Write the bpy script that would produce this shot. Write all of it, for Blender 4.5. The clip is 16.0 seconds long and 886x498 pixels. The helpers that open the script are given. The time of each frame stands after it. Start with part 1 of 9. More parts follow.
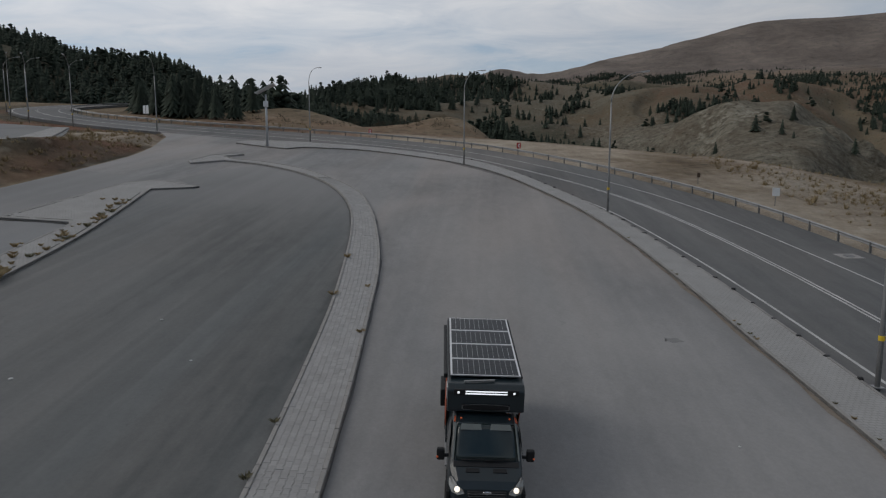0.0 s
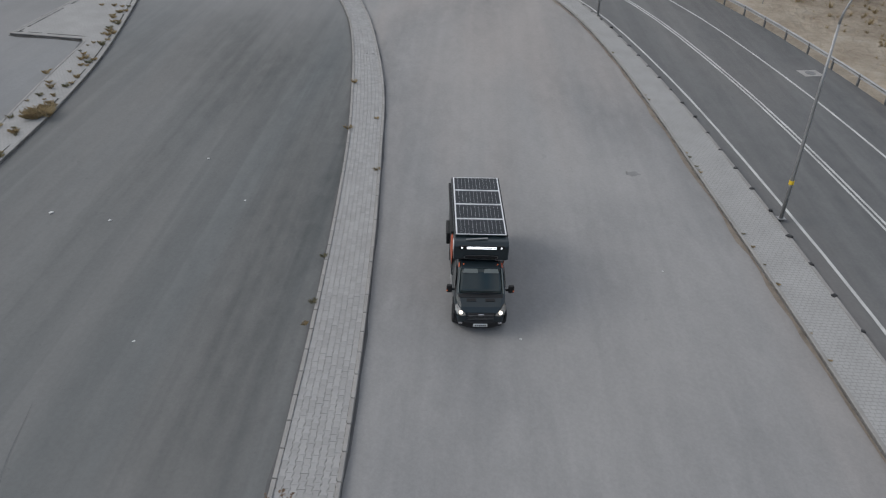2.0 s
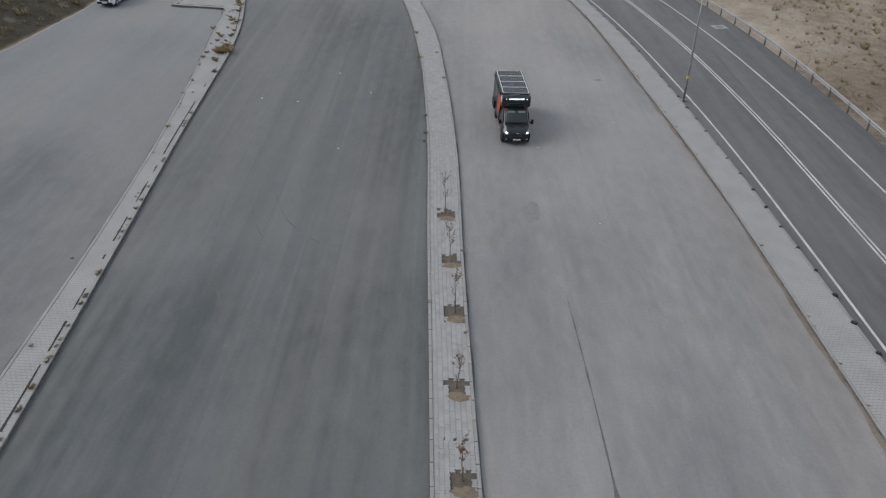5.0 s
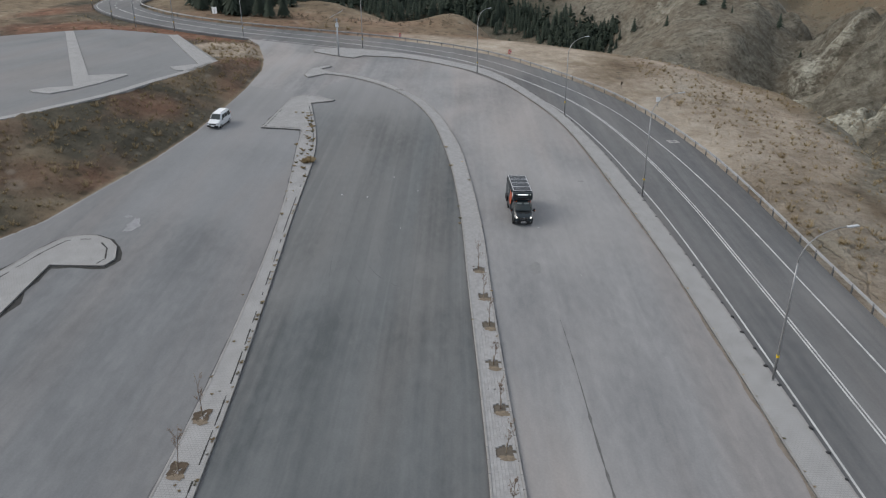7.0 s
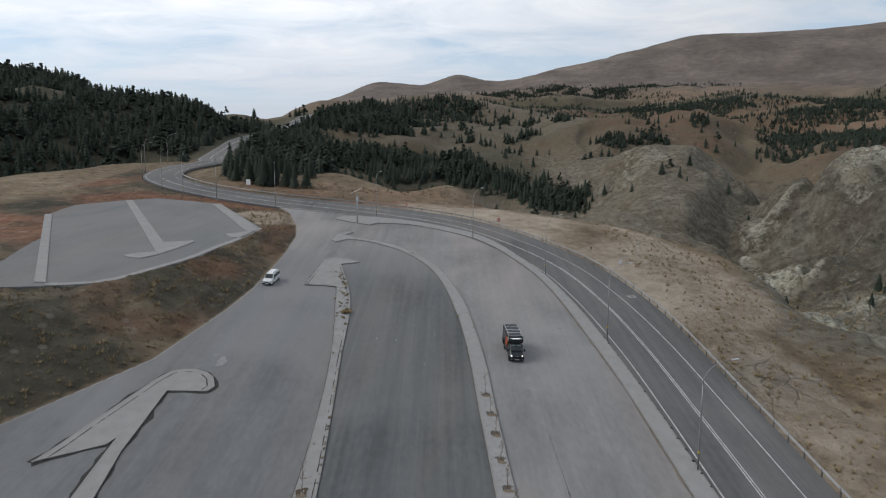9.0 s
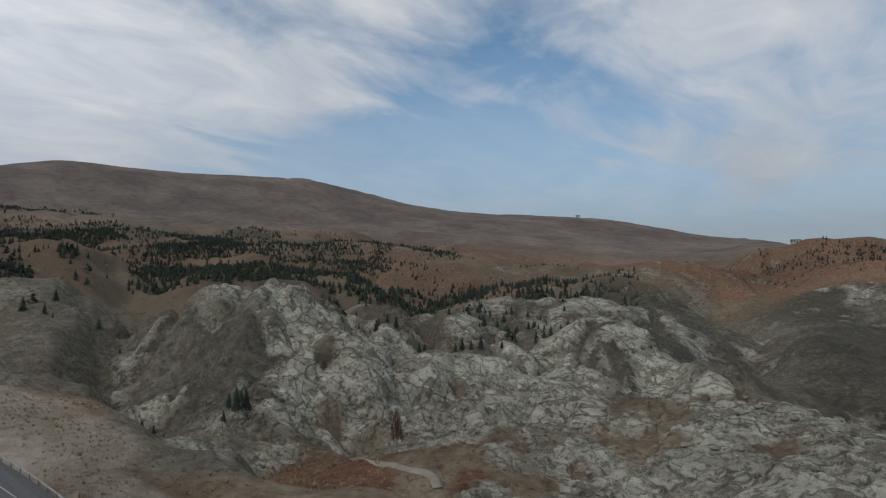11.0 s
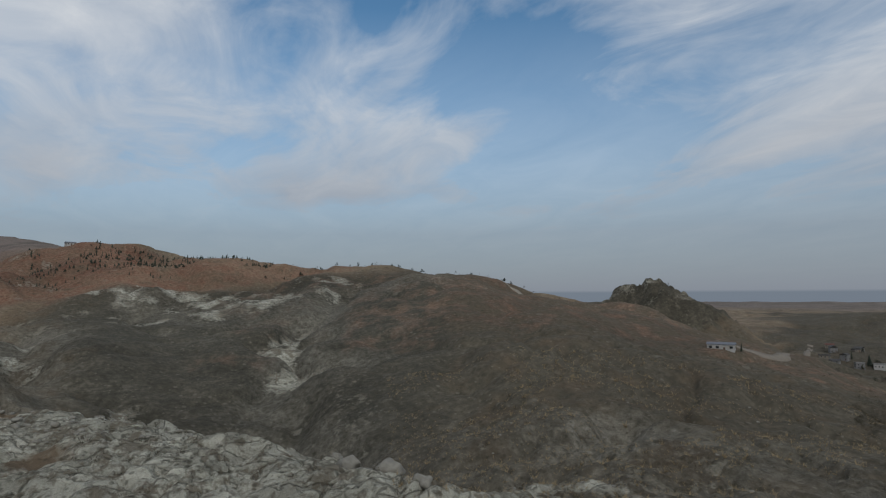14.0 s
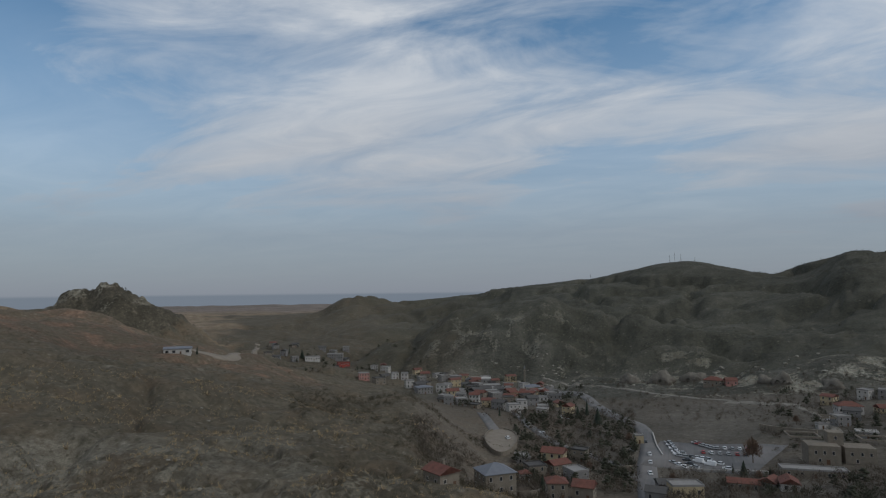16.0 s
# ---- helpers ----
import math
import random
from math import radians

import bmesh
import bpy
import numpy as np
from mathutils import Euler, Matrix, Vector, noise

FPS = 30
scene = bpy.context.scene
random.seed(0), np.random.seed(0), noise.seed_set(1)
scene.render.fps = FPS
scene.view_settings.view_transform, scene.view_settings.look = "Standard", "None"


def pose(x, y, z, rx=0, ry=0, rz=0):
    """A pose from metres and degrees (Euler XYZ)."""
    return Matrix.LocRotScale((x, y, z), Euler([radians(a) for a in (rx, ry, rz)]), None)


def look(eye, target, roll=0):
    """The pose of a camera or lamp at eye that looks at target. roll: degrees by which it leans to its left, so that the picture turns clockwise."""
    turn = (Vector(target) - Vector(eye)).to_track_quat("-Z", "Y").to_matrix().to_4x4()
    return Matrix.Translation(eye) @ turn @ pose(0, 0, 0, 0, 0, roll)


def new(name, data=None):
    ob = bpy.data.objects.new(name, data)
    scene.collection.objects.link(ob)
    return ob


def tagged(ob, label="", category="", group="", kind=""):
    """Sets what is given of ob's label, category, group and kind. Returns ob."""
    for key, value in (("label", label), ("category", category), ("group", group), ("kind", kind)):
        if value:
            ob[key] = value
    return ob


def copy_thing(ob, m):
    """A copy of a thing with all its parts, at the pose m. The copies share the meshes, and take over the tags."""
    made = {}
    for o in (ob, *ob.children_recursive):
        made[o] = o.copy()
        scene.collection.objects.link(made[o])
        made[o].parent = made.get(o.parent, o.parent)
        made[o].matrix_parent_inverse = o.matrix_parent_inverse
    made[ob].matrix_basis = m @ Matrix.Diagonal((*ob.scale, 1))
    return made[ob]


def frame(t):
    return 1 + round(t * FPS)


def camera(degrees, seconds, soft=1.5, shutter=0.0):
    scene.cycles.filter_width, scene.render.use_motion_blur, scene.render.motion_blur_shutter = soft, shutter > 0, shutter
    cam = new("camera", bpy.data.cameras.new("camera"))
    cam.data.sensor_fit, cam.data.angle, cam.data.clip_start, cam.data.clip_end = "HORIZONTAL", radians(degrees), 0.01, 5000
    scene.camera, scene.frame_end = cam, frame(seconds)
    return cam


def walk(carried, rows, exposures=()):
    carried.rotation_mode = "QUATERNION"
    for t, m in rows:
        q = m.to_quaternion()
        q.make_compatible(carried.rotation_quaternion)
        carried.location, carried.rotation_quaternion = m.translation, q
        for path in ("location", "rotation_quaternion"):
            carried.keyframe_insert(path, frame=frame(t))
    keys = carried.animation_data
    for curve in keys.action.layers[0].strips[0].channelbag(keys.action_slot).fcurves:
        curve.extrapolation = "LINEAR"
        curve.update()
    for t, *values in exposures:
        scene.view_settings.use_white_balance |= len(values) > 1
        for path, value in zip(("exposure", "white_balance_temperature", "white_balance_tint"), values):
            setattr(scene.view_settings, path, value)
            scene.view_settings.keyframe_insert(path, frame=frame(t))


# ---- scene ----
# ---- camera ----
cam = camera(70.6, 16.0, 1.2)
PATH = [
    (0, (1.86, 7.01, 11.77), (0.44, 26.80, 9.25), 0.06),
    (0.5, (1.84, 6.99, 13.32), (0.58, 26.22, 7.98), 0.01),
    (1, (1.81, 6.55, 14.62), (0.68, 24.97, 6.93), 0.11),
    (1.5, (1.66, 4.90, 16.19), (0.71, 22.30, 6.38), 0.19),
    (2, (1.45, 2.79, 17.18), (0.58, 20.18, 7.34), 0.22),
    (2.5, (1.14, -0.13, 17.48), (0.36, 17.27, 7.65), 0.22),
    (3, (0.67, -3.11, 17.42), (-0.00, 14.28, 7.57), 0.34),
    (3.5, (0.16, -7.02, 17.30), (-0.46, 10.35, 7.42), 0.10),
    (4, (-0.31, -10.85, 17.15), (-0.90, 6.55, 7.31), -0.02),
    (4.2, (-0.76, -12.80, 17.25), (-1.26, 4.56, 7.32), -0.02),
    (6.3, (-3.96, -32.12, 21.89), (-4.31, -14.41, 12.61), -0.04),
    (7, (-4.86, -38.63, 23.63), (-5.29, -19.96, 16.47), -0.24),
    (7.5, (-5.84, -43.87, 24.87), (-6.19, -25.12, 17.92), -0.23),
    (8, (-6.61, -48.35, 26.16), (-6.94, -29.57, 19.29), -0.30),
    (8.2, (-7.05, -50.21, 26.61), (-7.35, -31.20, 20.41), -0.13),
    (10.3, (-9.90, -70.30, 32.70), (-5.77, -50.77, 33.99), -0.20),
    (10.4, (-10.20, -70.60, 32.70), (-3.38, -51.85, 34.06), -0.20),
    (10.5, (-10.40, -70.70, 32.80), (-1.51, -52.83, 34.14), -0.10),
    (10.6, (-10.40, -70.70, 32.80), (0.03, -53.69, 34.14), -0.10),
    (11, (-10.40, -70.70, 32.80), (5.47, -58.60, 34.14), -0.10),
    (11.5, (-10.40, -70.70, 32.80), (6.96, -60.86, 34.14), -0.15),
    (12, (-10.40, -70.70, 32.80), (8.13, -63.29, 34.14), -0.25),
    (12.5, (-10.40, -70.70, 32.80), (9.25, -67.21, 34.14), -0.40),
    (13, (-10.40, -70.70, 32.80), (9.55, -70.92, 34.14), -0.50),
    (13.5, (-10.40, -70.70, 32.80), (9.09, -74.97, 34.14), -0.45),
    (14, (-10.40, -70.70, 32.80), (7.96, -78.51, 34.14), -0.40),
    (14.5, (-10.40, -70.70, 32.80), (5.87, -82.25, 34.14), -0.45),
    (15, (-10.40, -70.70, 32.80), (3.40, -85.11, 34.14), -0.50),
    (15.5, (-10.40, -70.70, 32.80), (-0.09, -87.79, 34.14), -0.60),
    (16, (-10.40, -70.70, 32.80), (-3.47, -89.41, 34.14), -0.60),
]
EXPOSURE = [(0.0, -0.85, 6500, 10), (0.25, -0.4, 6500, 10), (0.5, -0.02, 6500, 10), (0.8, 0.0, 6450, 10), (1.5, 0.03, 6450, 10), (4.2, 0.06, 6450, 10), (8.2, 0.2, 6500, 10), (10.3, -1.02, 6450, 10), (10.6, -0.84, 6400, 10), (11.0, -0.66, 6350, 9.5), (16.0, -0.66, 6250, 9)]
walk(cam, [(t, look(eye, target, roll)) for t, eye, target, roll in PATH], EXPOSURE)

# ---- sky and sun ----
SUN_AZ, SUN_EL = radians(-92), radians(40)


def link(tree, a, out, b, inp):
    tree.links.new(a.outputs[out], b.inputs[inp])


def math_node(tree, op, a, b=None, clamp=False):
    n = tree.nodes.new("ShaderNodeMath")
    n.operation, n.use_clamp = op, clamp
    for i, v in enumerate((a, b)):
        if v is None:
            continue
        if isinstance(v, (int, float)):
            n.inputs[i].default_value = v
        else:
            tree.links.new(v, n.inputs[i])
    return n.outputs[0]


def ramp(tree, src, stops):
    n = tree.nodes.new("ShaderNodeValToRGB")
    els = n.color_ramp.elements
    while len(els) < len(stops):
        els.new(0.5)
    for e, (p, c) in zip(els, stops):
        e.position = p
        e.color = (*c, 1) if isinstance(c, tuple) else (c, c, c, 1)
    tree.links.new(src, n.inputs[0])
    return n.outputs[0]


def mix(tree, fac, a, b, blend="MIX"):
    n = tree.nodes.new("ShaderNodeMix")
    n.data_type, n.blend_type = "RGBA", blend
    for slot, v in ((0, fac), (6, a), (7, b)):
        if isinstance(v, (int, float)):
            n.inputs[slot].default_value = v
        elif isinstance(v, tuple):
            n.inputs[slot].default_value = (*v, 1)
        else:
            tree.links.new(v, n.inputs[slot])
    return n.outputs[2]


def build_sky():
    world = bpy.data.worlds.new("sky")
    scene.world = world
    world.use_nodes = True
    t = world.node_tree
    t.nodes.clear()
    sky = t.nodes.new("ShaderNodeTexSky")
    sky.sky_type, sky.sun_disc = "NISHITA", False
    sky.sun_elevation, sky.sun_rotation = SUN_EL, SUN_AZ
    sky.altitude, sky.air_density, sky.dust_density, sky.ozone_density = 1100, 1.0, 0.6, 0.6
    co = t.nodes.new("ShaderNodeTexCoord")
    sep = t.nodes.new("ShaderNodeSeparateXYZ")
    link(t, co, "Generated", sep, 0)
    x, y, z = sep.outputs
    # a cloud deck: the direction is carried to a level sheet overhead
    h = math_node(t, "ADD", math_node(t, "MAXIMUM", z, 0.0), 0.13)
    px, py = math_node(t, "DIVIDE", x, h), math_node(t, "DIVIDE", y, h)
    comb = t.nodes.new("ShaderNodeCombineXYZ")
    t.links.new(px, comb.inputs[0]), t.links.new(py, comb.inputs[1])
    mp = t.nodes.new("ShaderNodeMapping")
    mp.inputs["Location"].default_value = (3.3, 1.7, 0)
    mp.inputs["Rotation"].default_value = (0, 0, radians(62))
    mp.inputs["Scale"].default_value = (0.50, 0.90, 1)
    link(t, comb, 0, mp, 0)
    big = t.nodes.new("ShaderNodeTexNoise")
    big.inputs["Scale"].default_value, big.inputs["Detail"].default_value = 1.0, 9
    big.inputs["Roughness"].default_value, big.inputs["Distortion"].default_value = 0.52, 0.45
    link(t, mp, 0, big, "Vector")
    fine = t.nodes.new("ShaderNodeTexNoise")
    fine.inputs["Scale"].default_value, fine.inputs["Detail"].default_value = 3.1, 8
    fine.inputs["Roughness"].default_value, fine.inputs["Distortion"].default_value = 0.60, 0.7
    link(t, mp, 0, fine, "Vector")
    dens = math_node(t, "ADD", math_node(t, "MULTIPLY", big.outputs[0], 0.74), math_node(t, "MULTIPLY", fine.outputs[0], 0.26))
    west = math_node(t, "ADD", math_node(t, "MULTIPLY", x, -0.75), math_node(t, "MULTIPLY", y, 0.66))
    dens = math_node(t, "ADD", dens, math_node(t, "MULTIPLY", math_node(t, "MAXIMUM", west, -0.15), 0.10))
    for az, el, sharp, weight in ((122, 20, 70, -0.13), (57, 24, 90, -0.10), (95, 27, 120, -0.06), (108, 24, 160, -0.07), (186, 22, 55, -0.12), (12, 20, 120, -0.10), (32, 14, 70, -0.05),
                                  (155, 17, 45, 0.07), (110, 17, 150, 0.08), (98, 20, 40, 0.09), (78, 17, 60, 0.05), (38, 21, 70, 0.06), (192, 12, 80, 0.06), (-5, 15, 60, 0.04)):
        way = (math.sin(radians(az)) * math.cos(radians(el)), math.cos(radians(az)) * math.cos(radians(el)), math.sin(radians(el)))
        along_ = math_node(t, "ADD", math_node(t, "ADD", math_node(t, "MULTIPLY", x, way[0]), math_node(t, "MULTIPLY", y, way[1])), math_node(t, "MULTIPLY", z, way[2]))
        dens = math_node(t, "ADD", dens, math_node(t, "MULTIPLY", math_node(t, "POWER", math_node(t, "MAXIMUM", along_, 0.0), sharp), weight))
    cover = ramp(t, dens, [(0.37, 0.0), (0.44, 0.40), (0.52, 0.80), (0.64, 1.0)])
    shade = ramp(t, fine.outputs[0], [(0.3, (0.68, 0.71, 0.755)), (0.7, (1.0, 0.985, 0.965))])
    low = ramp(t, z, [(0.0, 1.0), (0.09, 0.88), (0.20, 0.50), (0.30, 0.20), (0.42, 0.0)])
    bg_sky, bg_cloud, out = (t.nodes.new(n) for n in ("ShaderNodeBackground", "ShaderNodeBackground", "ShaderNodeOutputWorld"))
    t.links.new(mix(t, 1.0, sky.outputs[0], (0.70, 1.0, 1.06), "MULTIPLY"), bg_sky.inputs[0])
    bg_sky.inputs[1].default_value = 0.15
    haze = mix(t, low, shade, (0.312, 0.332, 0.382))
    # below the skyline the sky is coloured darker blue for the hazy far plain
    haze = mix(t, ramp(t, math_node(t, "ADD", math_node(t, "MULTIPLY", z, 10.0), 0.5), [(0.455, 1.0), (0.492, 0.0)]), haze, (0.215, 0.245, 0.300))
    t.links.new(haze, bg_cloud.inputs[0])
    t.links.new(math_node(t, "ADD", 1.2, math_node(t, "MULTIPLY", math_node(t, "MAXIMUM", west, 0.0), 0.80)), bg_cloud.inputs[1])
    fac = math_node(t, "MAXIMUM", math_node(t, "MULTIPLY", cover, 0.92), math_node(t, "MULTIPLY", low, 0.97))
    mixer = t.nodes.new("ShaderNodeMixShader")
    t.links.new(fac, mixer.inputs[0])
    link(t, bg_sky, 0, mixer, 1)
    link(t, bg_cloud, 0, mixer, 2)
    link(t, mixer, 0, out, 0)


build_sky()
sun = new("sun", bpy.data.lights.new("sun", "SUN"))
sun.data.energy, sun.data.angle, sun.data.color = 1.5, radians(30), (1.0, 0.93, 0.84)
d = Vector((math.sin(SUN_AZ) * math.cos(SUN_EL), math.cos(SUN_AZ) * math.cos(SUN_EL), math.sin(SUN_EL)))
sun.matrix_world = look(d * 100, (0, 0, 0))

# ---- materials ----
def material(name, base, rough=0.8, metal=0.0, var=0.12, scale=3.0, grain=40.0, bump=0.0, bump_scale=30.0, spec=0.3, random_tint=0.0, dirt=None):
    """A surface with two scales of colour change, fine relief and, where given, stains of the colour dirt."""
    m = bpy.data.materials.new(name)
    m.use_nodes = True
    t = m.node_tree
    b = t.nodes["Principled BSDF"]
    b.inputs["Roughness"].default_value, b.inputs["Metallic"].default_value = rough, metal
    b.inputs["Specular IOR Level"].default_value = spec
    co = t.nodes.new("ShaderNodeTexCoord")
    n1, n2 = t.nodes.new("ShaderNodeTexNoise"), t.nodes.new("ShaderNodeTexNoise")
    for n, s in ((n1, scale), (n2, grain)):
        n.inputs["Scale"].default_value, n.inputs["Detail"].default_value = s, 4
        link(t, co, "Object", n, "Vector")
    both = math_node(t, "ADD", math_node(t, "MULTIPLY", n1.outputs[0], 0.6), math_node(t, "MULTIPLY", n2.outputs[0], 0.4))
    lo, hi = tuple(max(0, c * (1 - var)) for c in base), tuple(min(1, c * (1 + var)) for c in base)
    col = ramp(t, both, [(0.3, lo), (0.7, hi)])
    if random_tint:
        info = t.nodes.new("ShaderNodeObjectInfo")
        tint = ramp(t, info.outputs["Random"], [(0.0, 1 - random_tint), (1.0, 1.0)])
        col = mix(t, 1.0, col, tint, "MULTIPLY")
    if dirt:
        n3 = t.nodes.new("ShaderNodeTexNoise")
        n3.inputs["Scale"].default_value, n3.inputs["Detail"].default_value = scale * 0.6, 6
        link(t, co, "Object", n3, "Vector")
        col = mix(t, ramp(t, n3.outputs[0], [(0.52, 0.0), (0.72, 0.7)]), col, dirt)
    t.links.new(col, b.inputs["Base Color"])
    if bump:
        n4, bm_ = t.nodes.new("ShaderNodeTexNoise"), t.nodes.new("ShaderNodeBump")
        n4.inputs["Scale"].default_value, n4.inputs["Detail"].default_value = bump_scale, 6
        link(t, co, "Object", n4, "Vector")
        bm_.inputs["Strength"].default_value, bm_.inputs["Distance"].default_value = bump, 0.05
        t.links.new(n4.outputs[0], bm_.inputs["Height"])
        link(t, bm_, 0, b, "Normal")
    return m


def glow(name, colour, strength):
    m = bpy.data.materials.new(name)
    m.use_nodes = True
    b = m.node_tree.nodes["Principled BSDF"]
    b.inputs["Base Color"].default_value = (*colour, 1)
    b.inputs["Emission Color"].default_value = (*colour, 1)
    b.inputs["Emission Strength"].default_value = strength
    return m


def asphalt(name, dark, light, dust, streaky=1.0, pales=None):
    """Worn asphalt: long drive streaks, broad pale dust, patches and a fine grain."""
    m = bpy.data.materials.new(name)
    m.use_nodes = True
    t = m.node_tree
    b = t.nodes["Principled BSDF"]
    b.inputs["Roughness"].default_value, b.inputs["Specular IOR Level"].default_value = 0.88, 0.2
    co = t.nodes.new("ShaderNodeTexCoord")

    def streak(sx, sy, rot, detail=5, dist=0.3):
        mp, n = t.nodes.new("ShaderNodeMapping"), t.nodes.new("ShaderNodeTexNoise")
        mp.inputs["Scale"].default_value = (sx, sy, 0.05)
        mp.inputs["Rotation"].default_value = (0, 0, radians(rot))
        link(t, co, "Object", mp, 0)
        link(t, mp, 0, n, "Vector")
        n.inputs["Scale"].default_value, n.inputs["Detail"].default_value, n.inputs["Distortion"].default_value = 1.0, detail, dist
        return n.outputs[0]
    lanes, fine_lanes, blotch, grain = streak(0.55, 0.018, 3), streak(2.2, 0.03, 3), streak(0.05, 0.03, 20, 4, 0.8), streak(14, 14, 0, 3, 0)
    s = math_node(t, "ADD", math_node(t, "MULTIPLY", lanes, 0.25 + 0.3 * streaky), math_node(t, "MULTIPLY", fine_lanes, 0.06 + 0.2 * streaky))
    s = math_node(t, "ADD", s, math_node(t, "MULTIPLY", streak(0.16, 0.07, -25, 6, 0.6), 0.5 - 0.4 * streaky))
    s = math_node(t, "ADD", s, math_node(t, "MULTIPLY", grain, 0.19 - 0.10 * streaky))
    s = math_node(t, "ADD", s, math_node(t, "MULTIPLY", math_node(t, "SUBTRACT", streak(1.7, 0.7, 8, 7, 0.4), 0.5), 0.30))
    col = ramp(t, s, [(0.36, dark), (0.64, light)])
    col = mix(t, ramp(t, blotch, [(0.42, 0.0), (0.68, 0.75)]), col, dust)
    # rusty dust in long trails, and rubbed dark wheel paths
    col = mix(t, ramp(t, streak(0.11, 0.014, 2, 5, 0.5), [(0.46, 0.0), (0.62, 0.9)]), col, mix(t, 1.0, col, (1.045, 0.995, 0.965), "MULTIPLY"))
    col = mix(t, ramp(t, streak(0.85, 0.011, 2.5, 4, 0.25), [(0.52, 0.0), (0.60, 0.16 * streaky + 0.05)]), col, dark)
    # coarse chippings and small dark flecks
    col = mix(t, 1.0, col, ramp(t, streak(6.5, 6.5, 30, 4, 0.2), [(0.36, 0.968), (0.64, 1.03)]), "MULTIPLY")
    col = mix(t, ramp(t, streak(2.6, 2.2, 12, 6, 0.3), [(0.68, 0.0), (0.74, 0.25)]), col, dark)
    if pales:
        y0, y1, worn = pales
        sep = t.nodes.new("ShaderNodeSeparateXYZ")
        link(t, co, "Object", sep, 0)
        far_ = math_node(t, "DIVIDE", math_node(t, "SUBTRACT", sep.outputs[1], y0), y1 - y0)
        far_ = math_node(t, "ADD", far_, math_node(t, "MULTIPLY", math_node(t, "SUBTRACT", blotch, 0.5), 0.8))
        col = mix(t, ramp(t, far_, [(0.0, 0.0), (1.0, 1.0)]), col, mix(t, lanes, tuple(c * 0.86 for c in worn), tuple(c * 1.14 for c in worn)))
    t.links.new(col, b.inputs["Base Color"])
    bm_ = t.nodes.new("ShaderNodeBump")
    bm_.inputs["Strength"].default_value, bm_.inputs["Distance"].default_value = 0.35, 0.02
    t.links.new(streak(30, 30, 0, 2, 0), bm_.inputs["Height"])
    link(t, bm_, 0, b, "Normal")
    return m


def paving(name, base):
    """Small grey concrete pavers in a bond, for strips that stay far off."""
    m = material(name, base, 0.9, var=0.14, scale=0.7, grain=12, bump=0.0)
    t = m.node_tree
    b = t.nodes["Principled BSDF"]
    co = t.nodes.new("ShaderNodeTexCoord")
    br, bm_ = t.nodes.new("ShaderNodeTexBrick"), t.nodes.new("ShaderNodeBump")
    br.inputs["Scale"].default_value = 1.0
    br.inputs["Brick Width"].default_value, br.inputs["Row Height"].default_value, br.inputs["Mortar Size"].default_value = 0.22, 0.16, 0.012
    link(t, co, "Object", br, "Vector")
    bm_.inputs["Strength"].default_value, bm_.inputs["Distance"].default_value, bm_.invert = 0.7, 0.02, True
    link(t, br, "Fac", bm_, "Height")
    link(t, bm_, 0, b, "Normal")
    old = b.inputs["Base Color"].links[0].from_socket
    t.links.new(mix(t, math_node(t, "MULTIPLY", br.outputs["Fac"], 0.5), old, tuple(c * 0.45 for c in base)), b.inputs["Base Color"])
    return m


